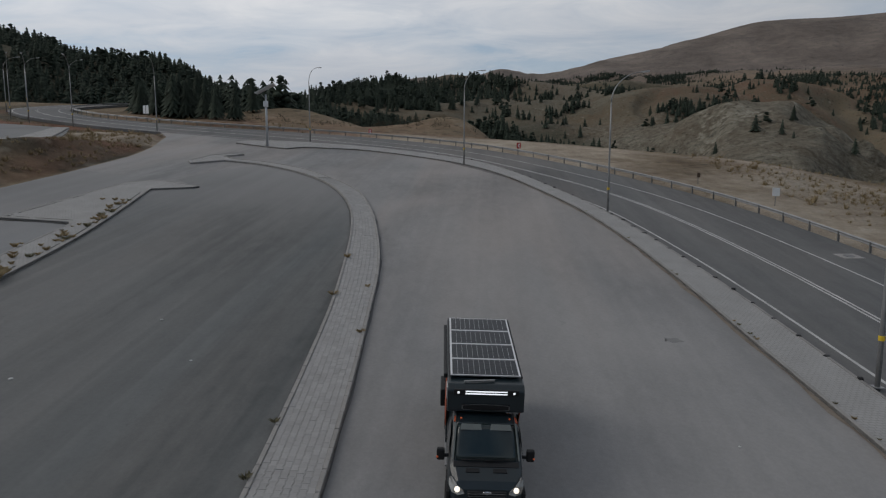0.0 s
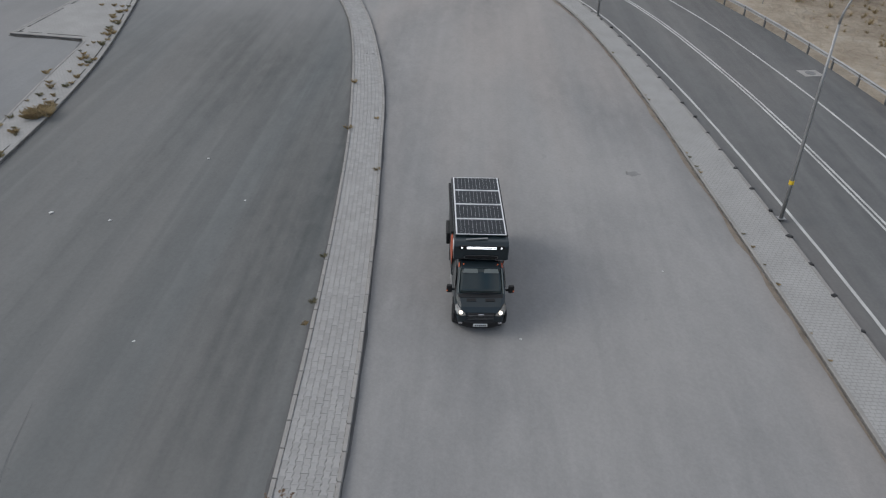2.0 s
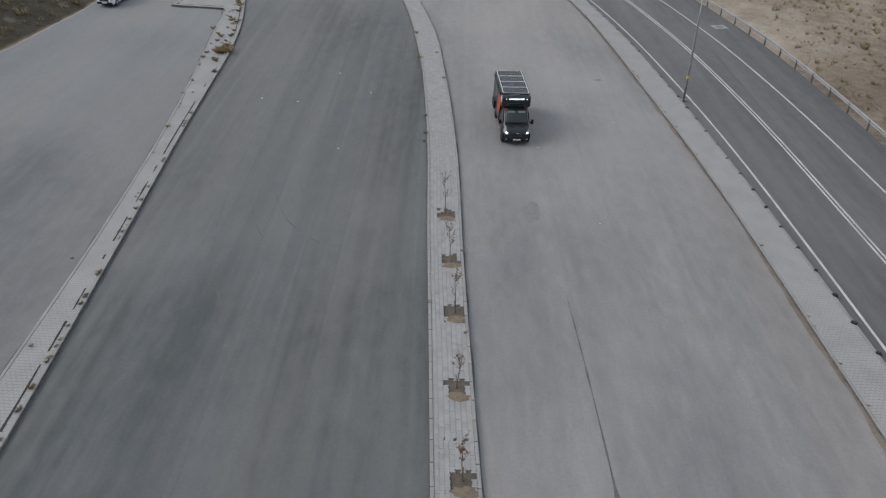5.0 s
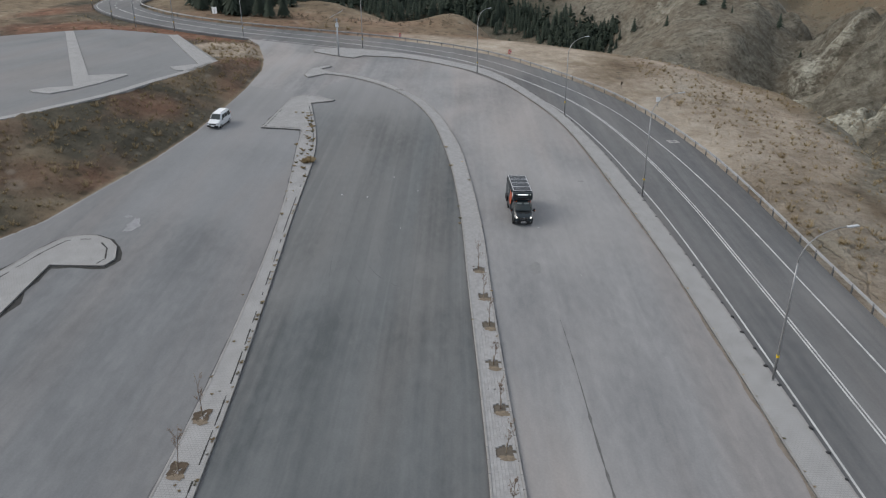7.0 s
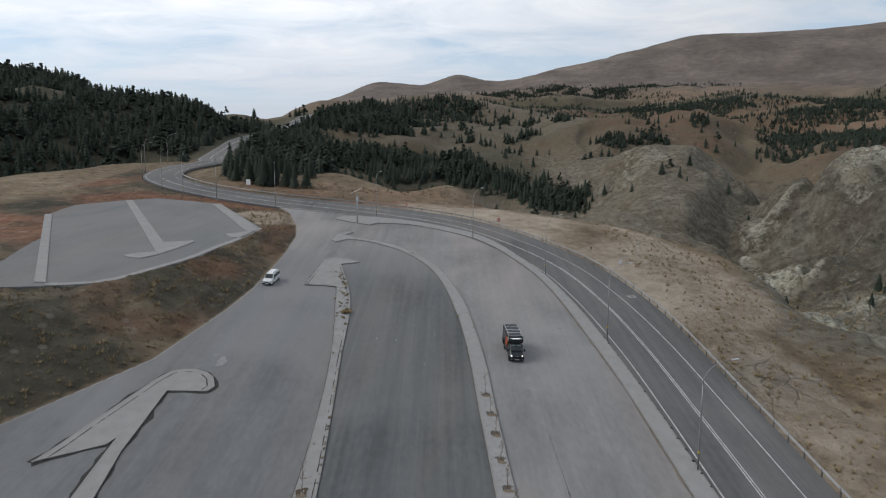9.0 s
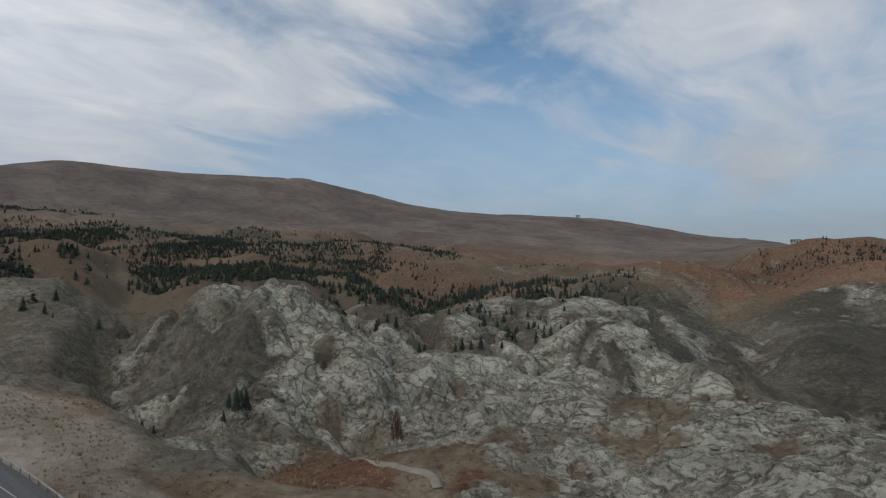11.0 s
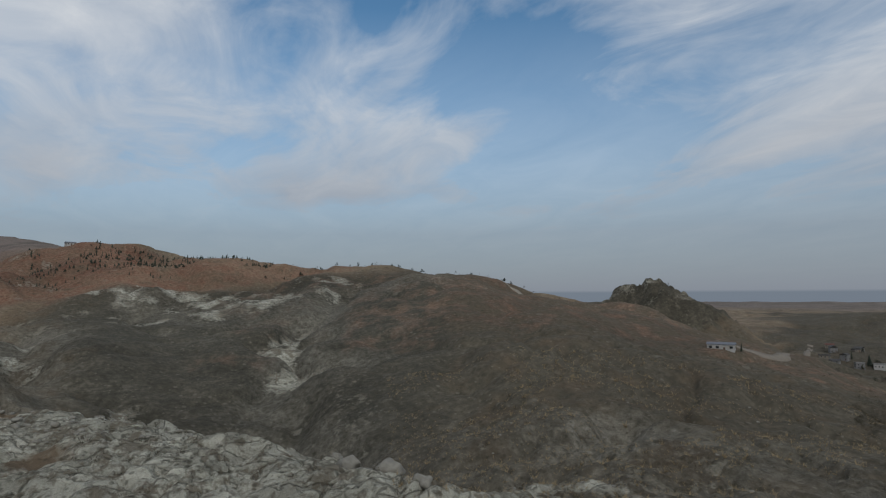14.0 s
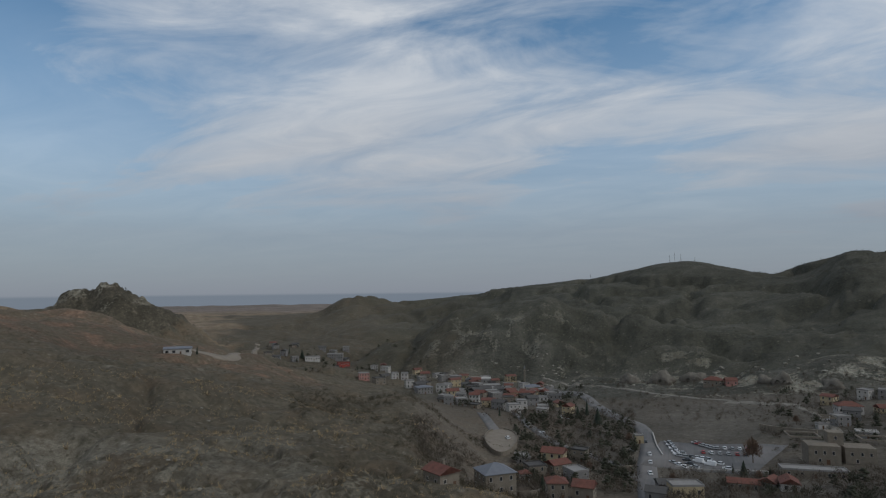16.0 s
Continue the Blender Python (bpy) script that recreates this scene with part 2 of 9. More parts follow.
def ground_material():
    """Hill country: pale badland rock, red earth, dark olive steppe, dry straw-coloured dirt, chosen by the sheet's own masks."""
    m = bpy.data.materials.new("hill_ground")
    m.use_nodes = True
    t = m.node_tree
    b = t.nodes["Principled BSDF"]
    b.inputs["Roughness"].default_value, b.inputs["Specular IOR Level"].default_value = 0.95, 0.1
    co = t.nodes.new("ShaderNodeTexCoord")

    def nz(scale, detail=6, rough=0.55, dist=0.0, stretch=None):
        n = t.nodes.new("ShaderNodeTexNoise")
        n.inputs["Scale"].default_value, n.inputs["Detail"].default_value = scale, detail
        n.inputs["Roughness"].default_value, n.inputs["Distortion"].default_value = rough, dist
        if stretch:
            mp = t.nodes.new("ShaderNodeMapping")
            mp.inputs["Rotation"].default_value, mp.inputs["Scale"].default_value = stretch
            link(t, co, "Object", mp, 0)
            link(t, mp, 0, n, "Vector")
        else:
            link(t, co, "Object", n, "Vector")
        return n.outputs[0]
    at = t.nodes.new("ShaderNodeAttribute")
    at.attribute_name = "mask"
    sep = t.nodes.new("ShaderNodeSeparateColor")
    link(t, at, "Color", sep, 0)
    rock_m, red_m, olive_m = sep.outputs[0], sep.outputs[1], sep.outputs[2]
    wood_m = at.outputs["Alpha"]
    mid, small, tiny, wide = nz(0.06, 8, 0.62), nz(0.35, 8, 0.65), nz(2.2, 6, 0.7), nz(0.006, 6, 0.55, 0.4)
    strata = nz(0.22, 7, 0.6, 0.8, ((0, 0, radians(15)), (0.9, 0.42, 0.9)))
    # straw-coloured dirt is the ground state
    dirt = ramp(t, math_node(t, "ADD", math_node(t, "MULTIPLY", mid, 0.55), math_node(t, "MULTIPLY", small, 0.45)),
                [(0.33, (0.105, 0.078, 0.053)), (0.5, (0.185, 0.142, 0.096)), (0.66, (0.300, 0.250, 0.180))])
    olive = ramp(t, math_node(t, "ADD", math_node(t, "MULTIPLY", mid, 0.5), math_node(t, "MULTIPLY", small, 0.5)),
                 [(0.34, (0.040, 0.037, 0.027)), (0.50, (0.075, 0.067, 0.050)), (0.66, (0.138, 0.120, 0.089))])
    red = ramp(t, math_node(t, "ADD", math_node(t, "MULTIPLY", small, 0.5), math_node(t, "MULTIPLY", wide, 0.5)),
               [(0.36, (0.100, 0.050, 0.034)), (0.5, (0.180, 0.096, 0.063)), (0.66, (0.280, 0.172, 0.115))])
    rock = ramp(t, math_node(t, "ADD", math_node(t, "MULTIPLY", strata, 0.6), math_node(t, "MULTIPLY", tiny, 0.4)),
                [(0.30, (0.200, 0.192, 0.152)), (0.40, (0.350, 0.338, 0.274)), (0.52, (0.485, 0.471, 0.390)), (0.66, (0.610, 0.596, 0.505))])
    # fractures part the rock into slabs of several sizes; each slab has a tone of its own, the cracks are darkened, the
    # widest most, and earth and scrub lie in patches
    wob = t.nodes.new("ShaderNodeTexNoise")
    wob.inputs["Scale"].default_value, wob.inputs["Detail"].default_value = 0.10, 5
    link(t, co, "Object", wob, "Vector")
    off, moved = t.nodes.new("ShaderNodeVectorMath"), t.nodes.new("ShaderNodeVectorMath")
    off.operation, off.inputs[3].default_value = "SCALE", 9.0
    link(t, wob, "Color", off, 0)
    moved.operation = "ADD"
    link(t, co, "Object", moved, 0)
    link(t, off, 0, moved, 1)

    def cells(scale, turn, stretch, feature):
        mp, v = t.nodes.new("ShaderNodeMapping"), t.nodes.new("ShaderNodeTexVoronoi")
        mp.inputs["Rotation"].default_value, mp.inputs["Scale"].default_value = (0, 0, radians(turn)), stretch
        link(t, moved, 0, mp, 0)
        link(t, mp, 0, v, "Vector")
        v.feature, v.inputs["Scale"].default_value = feature, scale
        return v
    crack = [ramp(t, cells(sc, turn, st, "DISTANCE_TO_EDGE").outputs["Distance"], [(0.0, 0.0), (wd, 1.0)])
             for sc, turn, st, wd in ((0.085, 62, (1.0, 0.30, 1.0), 0.035), (0.24, 66, (1.0, 0.36, 1.0), 0.045), (0.75, 58, (1.0, 0.5, 1.0), 0.06))]
    tone = t.nodes.new("ShaderNodeSeparateColor")
    link(t, cells(0.24, 66, (1.0, 0.36, 1.0), "F1"), "Color", tone, 0)
    rock = mix(t, 1.0, rock, ramp(t, tone.outputs[0], [(0.0, 0.80), (1.0, 1.18)]), "MULTIPLY")
    joint = math_node(t, "MULTIPLY", crack[0], crack[1])
    for c_, share in zip(crack, (0.60, 0.42, 0.26)):
        rock = mix(t, math_node(t, "MULTIPLY", math_node(t, "SUBTRACT", 1.0, c_), share), rock, (0.060, 0.053, 0.037))
    rock = mix(t, ramp(t, math_node(t, "ADD", math_node(t, "MULTIPLY", small, 0.5), math_node(t, "MULTIPLY", mid, 0.5)), [(0.51, 0.0), (0.56, 0.75)]), rock, mix(t, 0.6, dirt, olive))

    def edge(mask, noise_socket, soft=0.14):
        a = math_node(t, "ADD", mask, math_node(t, "MULTIPLY", math_node(t, "SUBTRACT", noise_socket, 0.5), 1.1))
        return ramp(t, a, [(0.5 - soft, 0.0), (0.5 + soft, 1.0)])
    col = mix(t, edge(olive_m, mid, 0.22), dirt, olive)
    col = mix(t, edge(red_m, mid, 0.22), col, red)
    # grey-tan scree and bare slopes
    acr = t.nodes.new("ShaderNodeAttribute")
    acr.attribute_name = "scree"
    scree = ramp(t, math_node(t, "ADD", math_node(t, "ADD", math_node(t, "MULTIPLY", small, 0.40), math_node(t, "MULTIPLY", tiny, 0.35)), math_node(t, "MULTIPLY", strata, 0.25)),
                 [(0.37, (0.082, 0.074, 0.057)), (0.47, (0.150, 0.137, 0.109)), (0.56, (0.218, 0.202, 0.165)), (0.68, (0.340, 0.320, 0.268))])
    for c_, share in zip(crack[1:], (0.38, 0.22)):
        scree = mix(t, math_node(t, "MULTIPLY", math_node(t, "SUBTRACT", 1.0, c_), share), scree, (0.060, 0.053, 0.037))
    col = mix(t, edge(acr.outputs["Fac"], math_node(t, "ADD", math_node(t, "MULTIPLY", mid, 0.5), math_node(t, "MULTIPLY", small, 0.5)), 0.30), col, scree)
    # grey leafless scrub on the hills across the valley, its colour greyed and lightened for haze
    asc = t.nodes.new("ShaderNodeAttribute")
    asc.attribute_name = "scrub_haze"
    scrub_haze = ramp(t, math_node(t, "ADD", math_node(t, "MULTIPLY", small, 0.45), math_node(t, "MULTIPLY", nz(0.025, 8, 0.65, 0.5), 0.55)),
                 [(0.34, (0.026, 0.029, 0.024)), (0.48, (0.060, 0.061, 0.051)), (0.58, (0.100, 0.098, 0.083)), (0.70, (0.190, 0.182, 0.155))])
    col = mix(t, asc.outputs["Fac"], col, scrub_haze)
    col = mix(t, edge(rock_m, math_node(t, "ADD", math_node(t, "MULTIPLY", small, 0.6), math_node(t, "MULTIPLY", mid, 0.4)), 0.09), col, rock)
    col = mix(t, math_node(t, "MULTIPLY", edge(wood_m, small, 0.2), 0.8), col, (0.055, 0.055, 0.038))
    # haze painted as a mauve-grey colour on the far mountains; grey valley soil too
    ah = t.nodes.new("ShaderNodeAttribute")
    ah.attribute_name = "haze_grey_soil"
    haze_grey_soil = ramp(t, math_node(t, "ADD", math_node(t, "MULTIPLY", nz(0.012, 7, 0.6, 0.6), 0.6), math_node(t, "MULTIPLY", mid, 0.4)),
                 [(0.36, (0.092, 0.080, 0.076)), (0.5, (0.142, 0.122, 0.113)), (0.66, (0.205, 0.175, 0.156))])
    col = mix(t, math_node(t, "MULTIPLY", ah.outputs["Fac"], 0.8), col, haze_grey_soil)
    # pale gravelly sand along the road and the river flats
    asd = t.nodes.new("ShaderNodeAttribute")
    asd.attribute_name = "sand"
    sand = ramp(t, math_node(t, "ADD", math_node(t, "ADD", math_node(t, "MULTIPLY", small, 0.4), math_node(t, "MULTIPLY", mid, 0.35)), math_node(t, "MULTIPLY", tiny, 0.25)),
                [(0.34, (0.165, 0.130, 0.095)), (0.45, (0.275, 0.225, 0.172)), (0.55, (0.365, 0.312, 0.248)), (0.66, (0.460, 0.412, 0.345))])
    col = mix(t, edge(asd.outputs["Fac"], mid, 0.2), col, sand)
    # single low bushes and loose stones all over the slopes
    def dots(scale, lo, hi):
        v = t.nodes.new("ShaderNodeTexVoronoi")
        v.inputs["Scale"].default_value = scale
        link(t, co, "Object", v, "Vector")
        sc_ = t.nodes.new("ShaderNodeSeparateColor")
        link(t, v, "Color", sc_, 0)
        near_ = ramp(t, v.outputs["Distance"], [(lo, 1.0), (hi, 0.0)])
        return near_, sc_.outputs[0], sc_.outputs[1]
    plain = math_node(t, "SUBTRACT", 1.0, edge(asd.outputs["Fac"], mid, 0.2))
    for scale, lo, hi, share in ((0.55, 0.20, 0.34, 0.50), (0.22, 0.16, 0.27, 0.46), (0.075, 0.12, 0.22, 0.34)):
        near_, pick_a, pick_b = dots(scale, lo, hi)
        bush = math_node(t, "MULTIPLY", near_, ramp(t, pick_a, [(0.50, 0.0), (0.56, share)]))
        col = mix(t, math_node(t, "MULTIPLY", bush, plain), col, (0.040, 0.038, 0.026))
        stone = math_node(t, "MULTIPLY", near_, ramp(t, pick_a, [(0.10, 0.55 * share), (0.14, 0.0)]))
        col = mix(t, stone, col, (0.30, 0.275, 0.225))
    # broad change over the whole country
    col = mix(t, 1.0, col, ramp(t, wide, [(0.3, 0.78), (0.7, 1.12)]), "MULTIPLY")
    t.links.new(col, b.inputs["Base Color"])
    hgt = math_node(t, "ADD", math_node(t, "ADD", math_node(t, "MULTIPLY", strata, 1.3), math_node(t, "MULTIPLY", tiny, 0.6)), math_node(t, "MULTIPLY", math_node(t, "MULTIPLY", joint, rock_m), 0.6))
    bm_ = t.nodes.new("ShaderNodeBump")
    bm_.inputs["Strength"].default_value, bm_.inputs["Distance"].default_value = 1.0, 1.8
    t.links.new(math_node(t, "MULTIPLY", hgt, math_node(t, "ADD", math_node(t, "MULTIPLY", rock_m, 0.9), 0.25)), bm_.inputs["Height"])
    link(t, bm_, 0, b, "Normal")
    return m


M_GROUND = ground_material()
M_LOT = asphalt("lot_asphalt", (0.150, 0.150, 0.152), (0.226, 0.223, 0.222), (0.272, 0.262, 0.255), 0.25)
M_LOT_LEFT = asphalt("left_lot_asphalt", (0.114, 0.117, 0.121), (0.166, 0.169, 0.172), (0.204, 0.206, 0.209), 0.35, (44, 66, (0.196, 0.194, 0.193)))
M_LANE_DARK = asphalt("dark_lane_asphalt", (0.064, 0.070, 0.072), (0.122, 0.127, 0.129), (0.150, 0.154, 0.155), 1.0, (46, 71, (0.192, 0.190, 0.189)))
M_UPPER = asphalt("upper_lot_asphalt", (0.125, 0.128, 0.130), (0.160, 0.162, 0.163), (0.185, 0.185, 0.185), 0.15)
M_ROAD = asphalt("road_asphalt", (0.082, 0.083, 0.085), (0.124, 0.124, 0.124), (0.158, 0.154, 0.152))
M_PAVER = material("paver_concrete", (0.285, 0.28, 0.276), 0.92, var=0.12, scale=1.5, grain=30, bump=0.3, random_tint=0.14)
M_PAVING = paving("paving_strip", (0.275, 0.27, 0.264))
M_KERB = material("kerb_concrete", (0.26, 0.25, 0.24), 0.9, var=0.2, scale=1.2, grain=25, bump=0.4, random_tint=0.15)
M_BED = material("bedding_soil", (0.10, 0.085, 0.068), 0.95, var=0.3, scale=4, grain=50, bump=0.6)
M_PIT = material("pit_soil", (0.082, 0.061, 0.043), 0.95, var=0.35, scale=6, grain=60, bump=0.8)
M_LINE = material("road_paint", (0.38, 0.38, 0.37), 0.75, var=0.35, scale=0.8, grain=20)
M_STEEL = material("galvanised_steel", (0.27, 0.27, 0.27), 0.5, 0.6, var=0.15, scale=2, grain=20, spec=0.5)
M_POST = material("weathered_post_steel", (0.15, 0.15, 0.15), 0.6, 0.5, var=0.2)
M_BARK = material("bark", (0.09, 0.065, 0.048), 0.95, var=0.3, scale=5, bump=0.5)
M_TWIG = material("dry_twigs", (0.13, 0.09, 0.065), 0.95, var=0.3, scale=8)
M_NEEDLE = material("conifer_needles", (0.042, 0.055, 0.040), 0.85, var=0.5, scale=0.4, grain=3, random_tint=0.45, spec=0.15)
M_SHRUB = material("dry_shrub", (0.060, 0.052, 0.034), 0.95, var=0.45, scale=0.3, grain=4)
M_WEED = material("withered_weed", (0.36, 0.275, 0.155), 0.95, var=0.4, scale=6, random_tint=0.3)

# ---- the lie of the land ----
# The rest area lies on one even slope; u runs across it, v up along it, and TILT turns it into the world.
TILT = Matrix(((0.99916, 0.0, 0.04107), (0.00596, 0.98942, -0.14496), (-0.04063, 0.14508, 0.98859)))
TN = np.array([[0.99916, 0.0, 0.04107], [0.00596, 0.98942, -0.14496], [-0.04063, 0.14508, 0.98859]])
EYE = np.array([-10.4, -70.7, 32.8])  # middle of the polar net of the land
NX, NY, NZ = TN[:, 2]


def W(u, v, h=0.0):
    """A place of the sloping rest area in the world, h above it."""
    p = TILT @ Vector((u, v, 0))
    return Vector((p.x, p.y, p.z + h))


def to_uv(x, y):
    """u and v of world places on the slope (arrays)."""
    z = -(NX * x + NY * y) / NZ
    return TN[0, 0] * x + TN[1, 0] * y + TN[2, 0] * z, TN[0, 1] * x + TN[1, 1] * y + TN[2, 1] * z


def smooth(a, b, x):
    s = np.clip((x - a) / (b - a), 0, 1)
    return s * s * (3 - 2 * s)


def lattice(ix, iy, seed):
    h = (ix.astype(np.int64) * 374761393 + iy.astype(np.int64) * 668265263 + seed * 1442695041) & 0xFFFFFFFF
    h = ((h ^ (h >> 13)) * 1274126177) & 0xFFFFFFFF
    return ((h ^ (h >> 16)) & 0xFFFF) / 65535.0


def value_noise(x, y, seed=0):
    ix, iy = np.floor(x), np.floor(y)
    fx, fy = x - ix, y - iy
    fx, fy = fx ** 3 * (fx * (fx * 6 - 15) + 10), fy ** 3 * (fy * (fy * 6 - 15) + 10)
    a, b = lattice(ix, iy, seed), lattice(ix + 1, iy, seed)
    c, d_ = lattice(ix, iy + 1, seed), lattice(ix + 1, iy + 1, seed)
    return (a + (b - a) * fx) * (1 - fy) + (c + (d_ - c) * fx) * fy - 0.5


def fbm(x, y, size, octaves=5, seed=0, gain=0.5):
    """About -0.5 to 0.5; size: metres of the broadest swell."""
    total, amp, s = np.zeros_like(x, dtype=float), 1.0, 1.0 / size
    for i in range(octaves):
        c, sn = math.cos(0.6 * i), math.sin(0.6 * i)
        total += amp * value_noise((c * x - sn * y) * s + 17.3 * i, (sn * x + c * y) * s - 9.1 * i, seed + i)
        amp, s = amp * gain, s * 2.03
    return total


def ridged(x, y, size, octaves=4, seed=0):
    total, amp, s = np.zeros_like(x, dtype=float), 1.0, 1.0 / size
    for i in range(octaves):
        c, sn = math.cos(0.9 * i), math.sin(0.9 * i)
        total += amp * (1 - np.abs(2.4 * value_noise((c * x - sn * y) * s, (sn * x + c * y) * s, seed + i)))
        amp, s = amp * 0.5, s * 2.1
    return total / 1.6 - 0.55


def billow(x, y, size, octaves=4, seed=0):
    """Rounded lumps with sharp creases between them, about 0 to 1."""
    total, amp, s = np.zeros_like(x, dtype=float), 1.0, 1.0 / size
    for i in range(octaves):
        c, sn = math.cos(0.9 * i), math.sin(0.9 * i)
        total += amp * np.sqrt(np.abs(2.0 * value_noise((c * x - sn * y) * s, (sn * x + c * y) * s, seed + i)) + 0.002)
        amp, s = amp * 0.5, s * 2.1
    return total / 1.2 - 0.75


SPOKES = {}


def spoke(az, *rz):
    """The land's rise along one bearing from the middle: distances and heights in turn."""
    SPOKES[az] = np.array(rz, float).reshape(-1, 2)


spoke(-75, 100, -6, 150, 2, 300, 14, 500, 45, 900, 90, 4900, 120)
spoke(-40, 120, 8, 200, 19, 320, 33, 480, 65, 700, 70, 1300, 90, 4900, 120)
spoke(-24, 200, 20, 260, 27, 330, 30, 500, 63, 700, 68, 1300, 90, 4900, 110)
spoke(-16, 180, 19, 250, 28, 310, 34, 370, 41, 480, 52, 600, 64, 1300, 88, 4900, 130)
spoke(-11, 190, 20, 260, 22, 350, 33, 450, 47, 560, 69, 700, 82, 1000, 110, 1500, 152, 4900, 120)
spoke(-5, 185, 20, 240, 14, 350, 26, 500, 52, 700, 85, 900, 108, 1300, 168, 1680, 234, 2200, 228, 4900, 150)
spoke(-1.8, 185, 20, 240, 11, 340, 23, 490, 47, 700, 86, 900, 116, 1300, 170, 1660, 222, 2200, 215, 4900, 150)
spoke(1.5, 185, 19, 240, 8, 330, 20, 480, 42, 700, 88, 900, 120, 1300, 178, 1660, 247, 2200, 240, 4900, 150)
spoke(6, 165, 14, 220, 2, 310, 12, 440, 36, 640, 76, 900, 112, 1150, 154, 1500, 216, 2200, 222, 4900, 180)
spoke(10, 165, 12, 215, 0, 300, 8, 420, 32, 600, 68, 850, 103, 1150, 160, 1500, 243, 2200, 246, 4900, 200)
spoke(22, 165, 6, 200, -4, 280, 6, 380, 30, 560, 62, 850, 100, 1250, 180, 1700, 334, 2300, 334, 4900, 250)
spoke(34, 130, 2, 150, -14, 190, -6, 290, 14, 390, 36, 560, 62, 850, 100, 1250, 165, 1800, 344, 2400, 348, 4900, 250)
spoke(40, 115, 0, 130, -11, 165, -11, 245, 0, 345, 20, 480, 42, 700, 74, 950, 110, 1300, 172, 1800, 344, 2500, 344, 4900, 240)
spoke(44, 110, 0, 125, -10, 160, -12, 230, -4, 330, 14, 460, 38, 680, 70, 1000, 112, 1400, 195, 1850, 326, 2600, 320, 4900, 230)
spoke(54, 100, -3, 130, -11, 180, -8, 260, 2, 360, 12, 520, 32, 800, 72, 1200, 132, 1950, 270, 2800, 266, 4900, 200)
spoke(66, 95, -4, 140, -12, 220, -12, 320, -6, 450, 14, 620, 34, 900, 68, 1300, 130, 1950, 246, 2800, 242, 4900, 180)
spoke(76, 90, -5, 140, -14, 230, -18, 330, -8, 460, 10, 650, 36, 900, 65, 1300, 102, 1850, 176, 2800, 174, 4900, 150)
spoke(80, 90, -5, 140, -14, 240, -22, 335, -10, 470, 12, 665, 43, 820, 84, 1000, 92, 1500, 138, 1900, 158, 2800, 158, 4900, 135)
spoke(84, 90, -5, 140, -14, 250, -26, 340, -12, 480, 14, 680, 50, 820, 97, 1000, 100, 1600, 100, 4900, 120)
spoke(95, 90, -5, 140, -16, 250, -30, 330, -16, 450, 8, 600, 38, 760, 62, 950, 60, 1600, 60, 4900, 90)
spoke(106, 90, -6, 150, -20, 210, -26, 300, -12, 430, 8, 560, 34, 720, 66, 900, 56, 1600, 40, 4900, 60)
spoke(116, 90, -7, 150, -14, 210, -14, 300, -2, 430, 18, 620, 53, 800, 40, 1500, 0, 4900, 50)
spoke(124, 90, -7, 150, -10, 230, -6, 330, 6, 450, 18, 590, 30, 760, 14, 1200, -35, 2500, -15, 4900, 2)
spoke(130, 90, -8, 150, -10, 230, -8, 330, 2, 450, 10, 560, 20, 680, 20, 850, -8, 1300, -45, 2500, -15, 4900, 2)
spoke(138, 90, -8, 150, -11, 230, -10, 330, -3, 470, 0, 560, -6, 700, -16, 1100, -35, 1800, -30, 3000, -12, 4900, 2)
spoke(148, 90, -9, 150, -13, 230, -15, 330, -14, 420, -17, 550, -36, 800, -46, 1200, -42, 1500, -14, 1800, -32, 3200, -12, 4900, 2)
spoke(152, 90, -9.5, 150, -15, 230, -18, 330, -17, 420, -28, 600, -50, 900, -52, 1200, -24, 1480, 28, 1900, -10, 3200, -10, 4900, 2)
spoke(156, 90, -10, 150, -17, 230, -22, 320, -20, 420, -38, 600, -56, 900, -54, 1300, -8, 1500, 12, 1700, 0, 2000, -15, 4900, 2)
spoke(164, 90, -12, 150, -19, 190, -29, 235, -44, 330, -49, 500, -57, 720, -60, 900, -42, 1100, 0, 1400, 32, 2000, 20, 4900, 50)
spoke(172, 90, -14, 150, -24, 200, -36, 250, -45, 360, -53, 540, -58, 740, -56, 900, -25, 1100, 22, 1400, 55, 2000, 30, 4900, 50)
spoke(181, 90, -14, 150, -26, 230, -40, 300, -50, 370, -53.5, 540, -53, 700, -49, 850, -20, 1080, 25, 1400, 90, 2000, 60, 4900, 60)
spoke(187.3, 90, -13, 150, -26, 250, -42, 370, -49, 540, -47, 700, -32, 880, 0, 1100, 35, 1300, 57, 2000, 50, 4900, 60)
spoke(190, 90, -13, 150, -26, 250, -41, 370, -47.5, 540, -45, 700, -28, 880, 4, 1100, 44, 1300, 79, 2000, 60, 4900, 60)
spoke(193, 90, -12, 150, -25, 250, -40, 380, -46, 540, -41, 720, -16, 900, 18, 1200, 89, 2000, 70, 4900, 65)
spoke(196, 90, -12, 150, -24, 250, -39, 390, -44.5, 540, -38, 740, -8, 920, 30, 1200, 87, 2000, 80, 4900, 70)
spoke(230, 90, -12, 200, -20, 400, -10, 1000, 60, 4900, 100)
spoke(260, 150, -8, 300, 5, 600, 40, 1500, 90, 4900, 110)


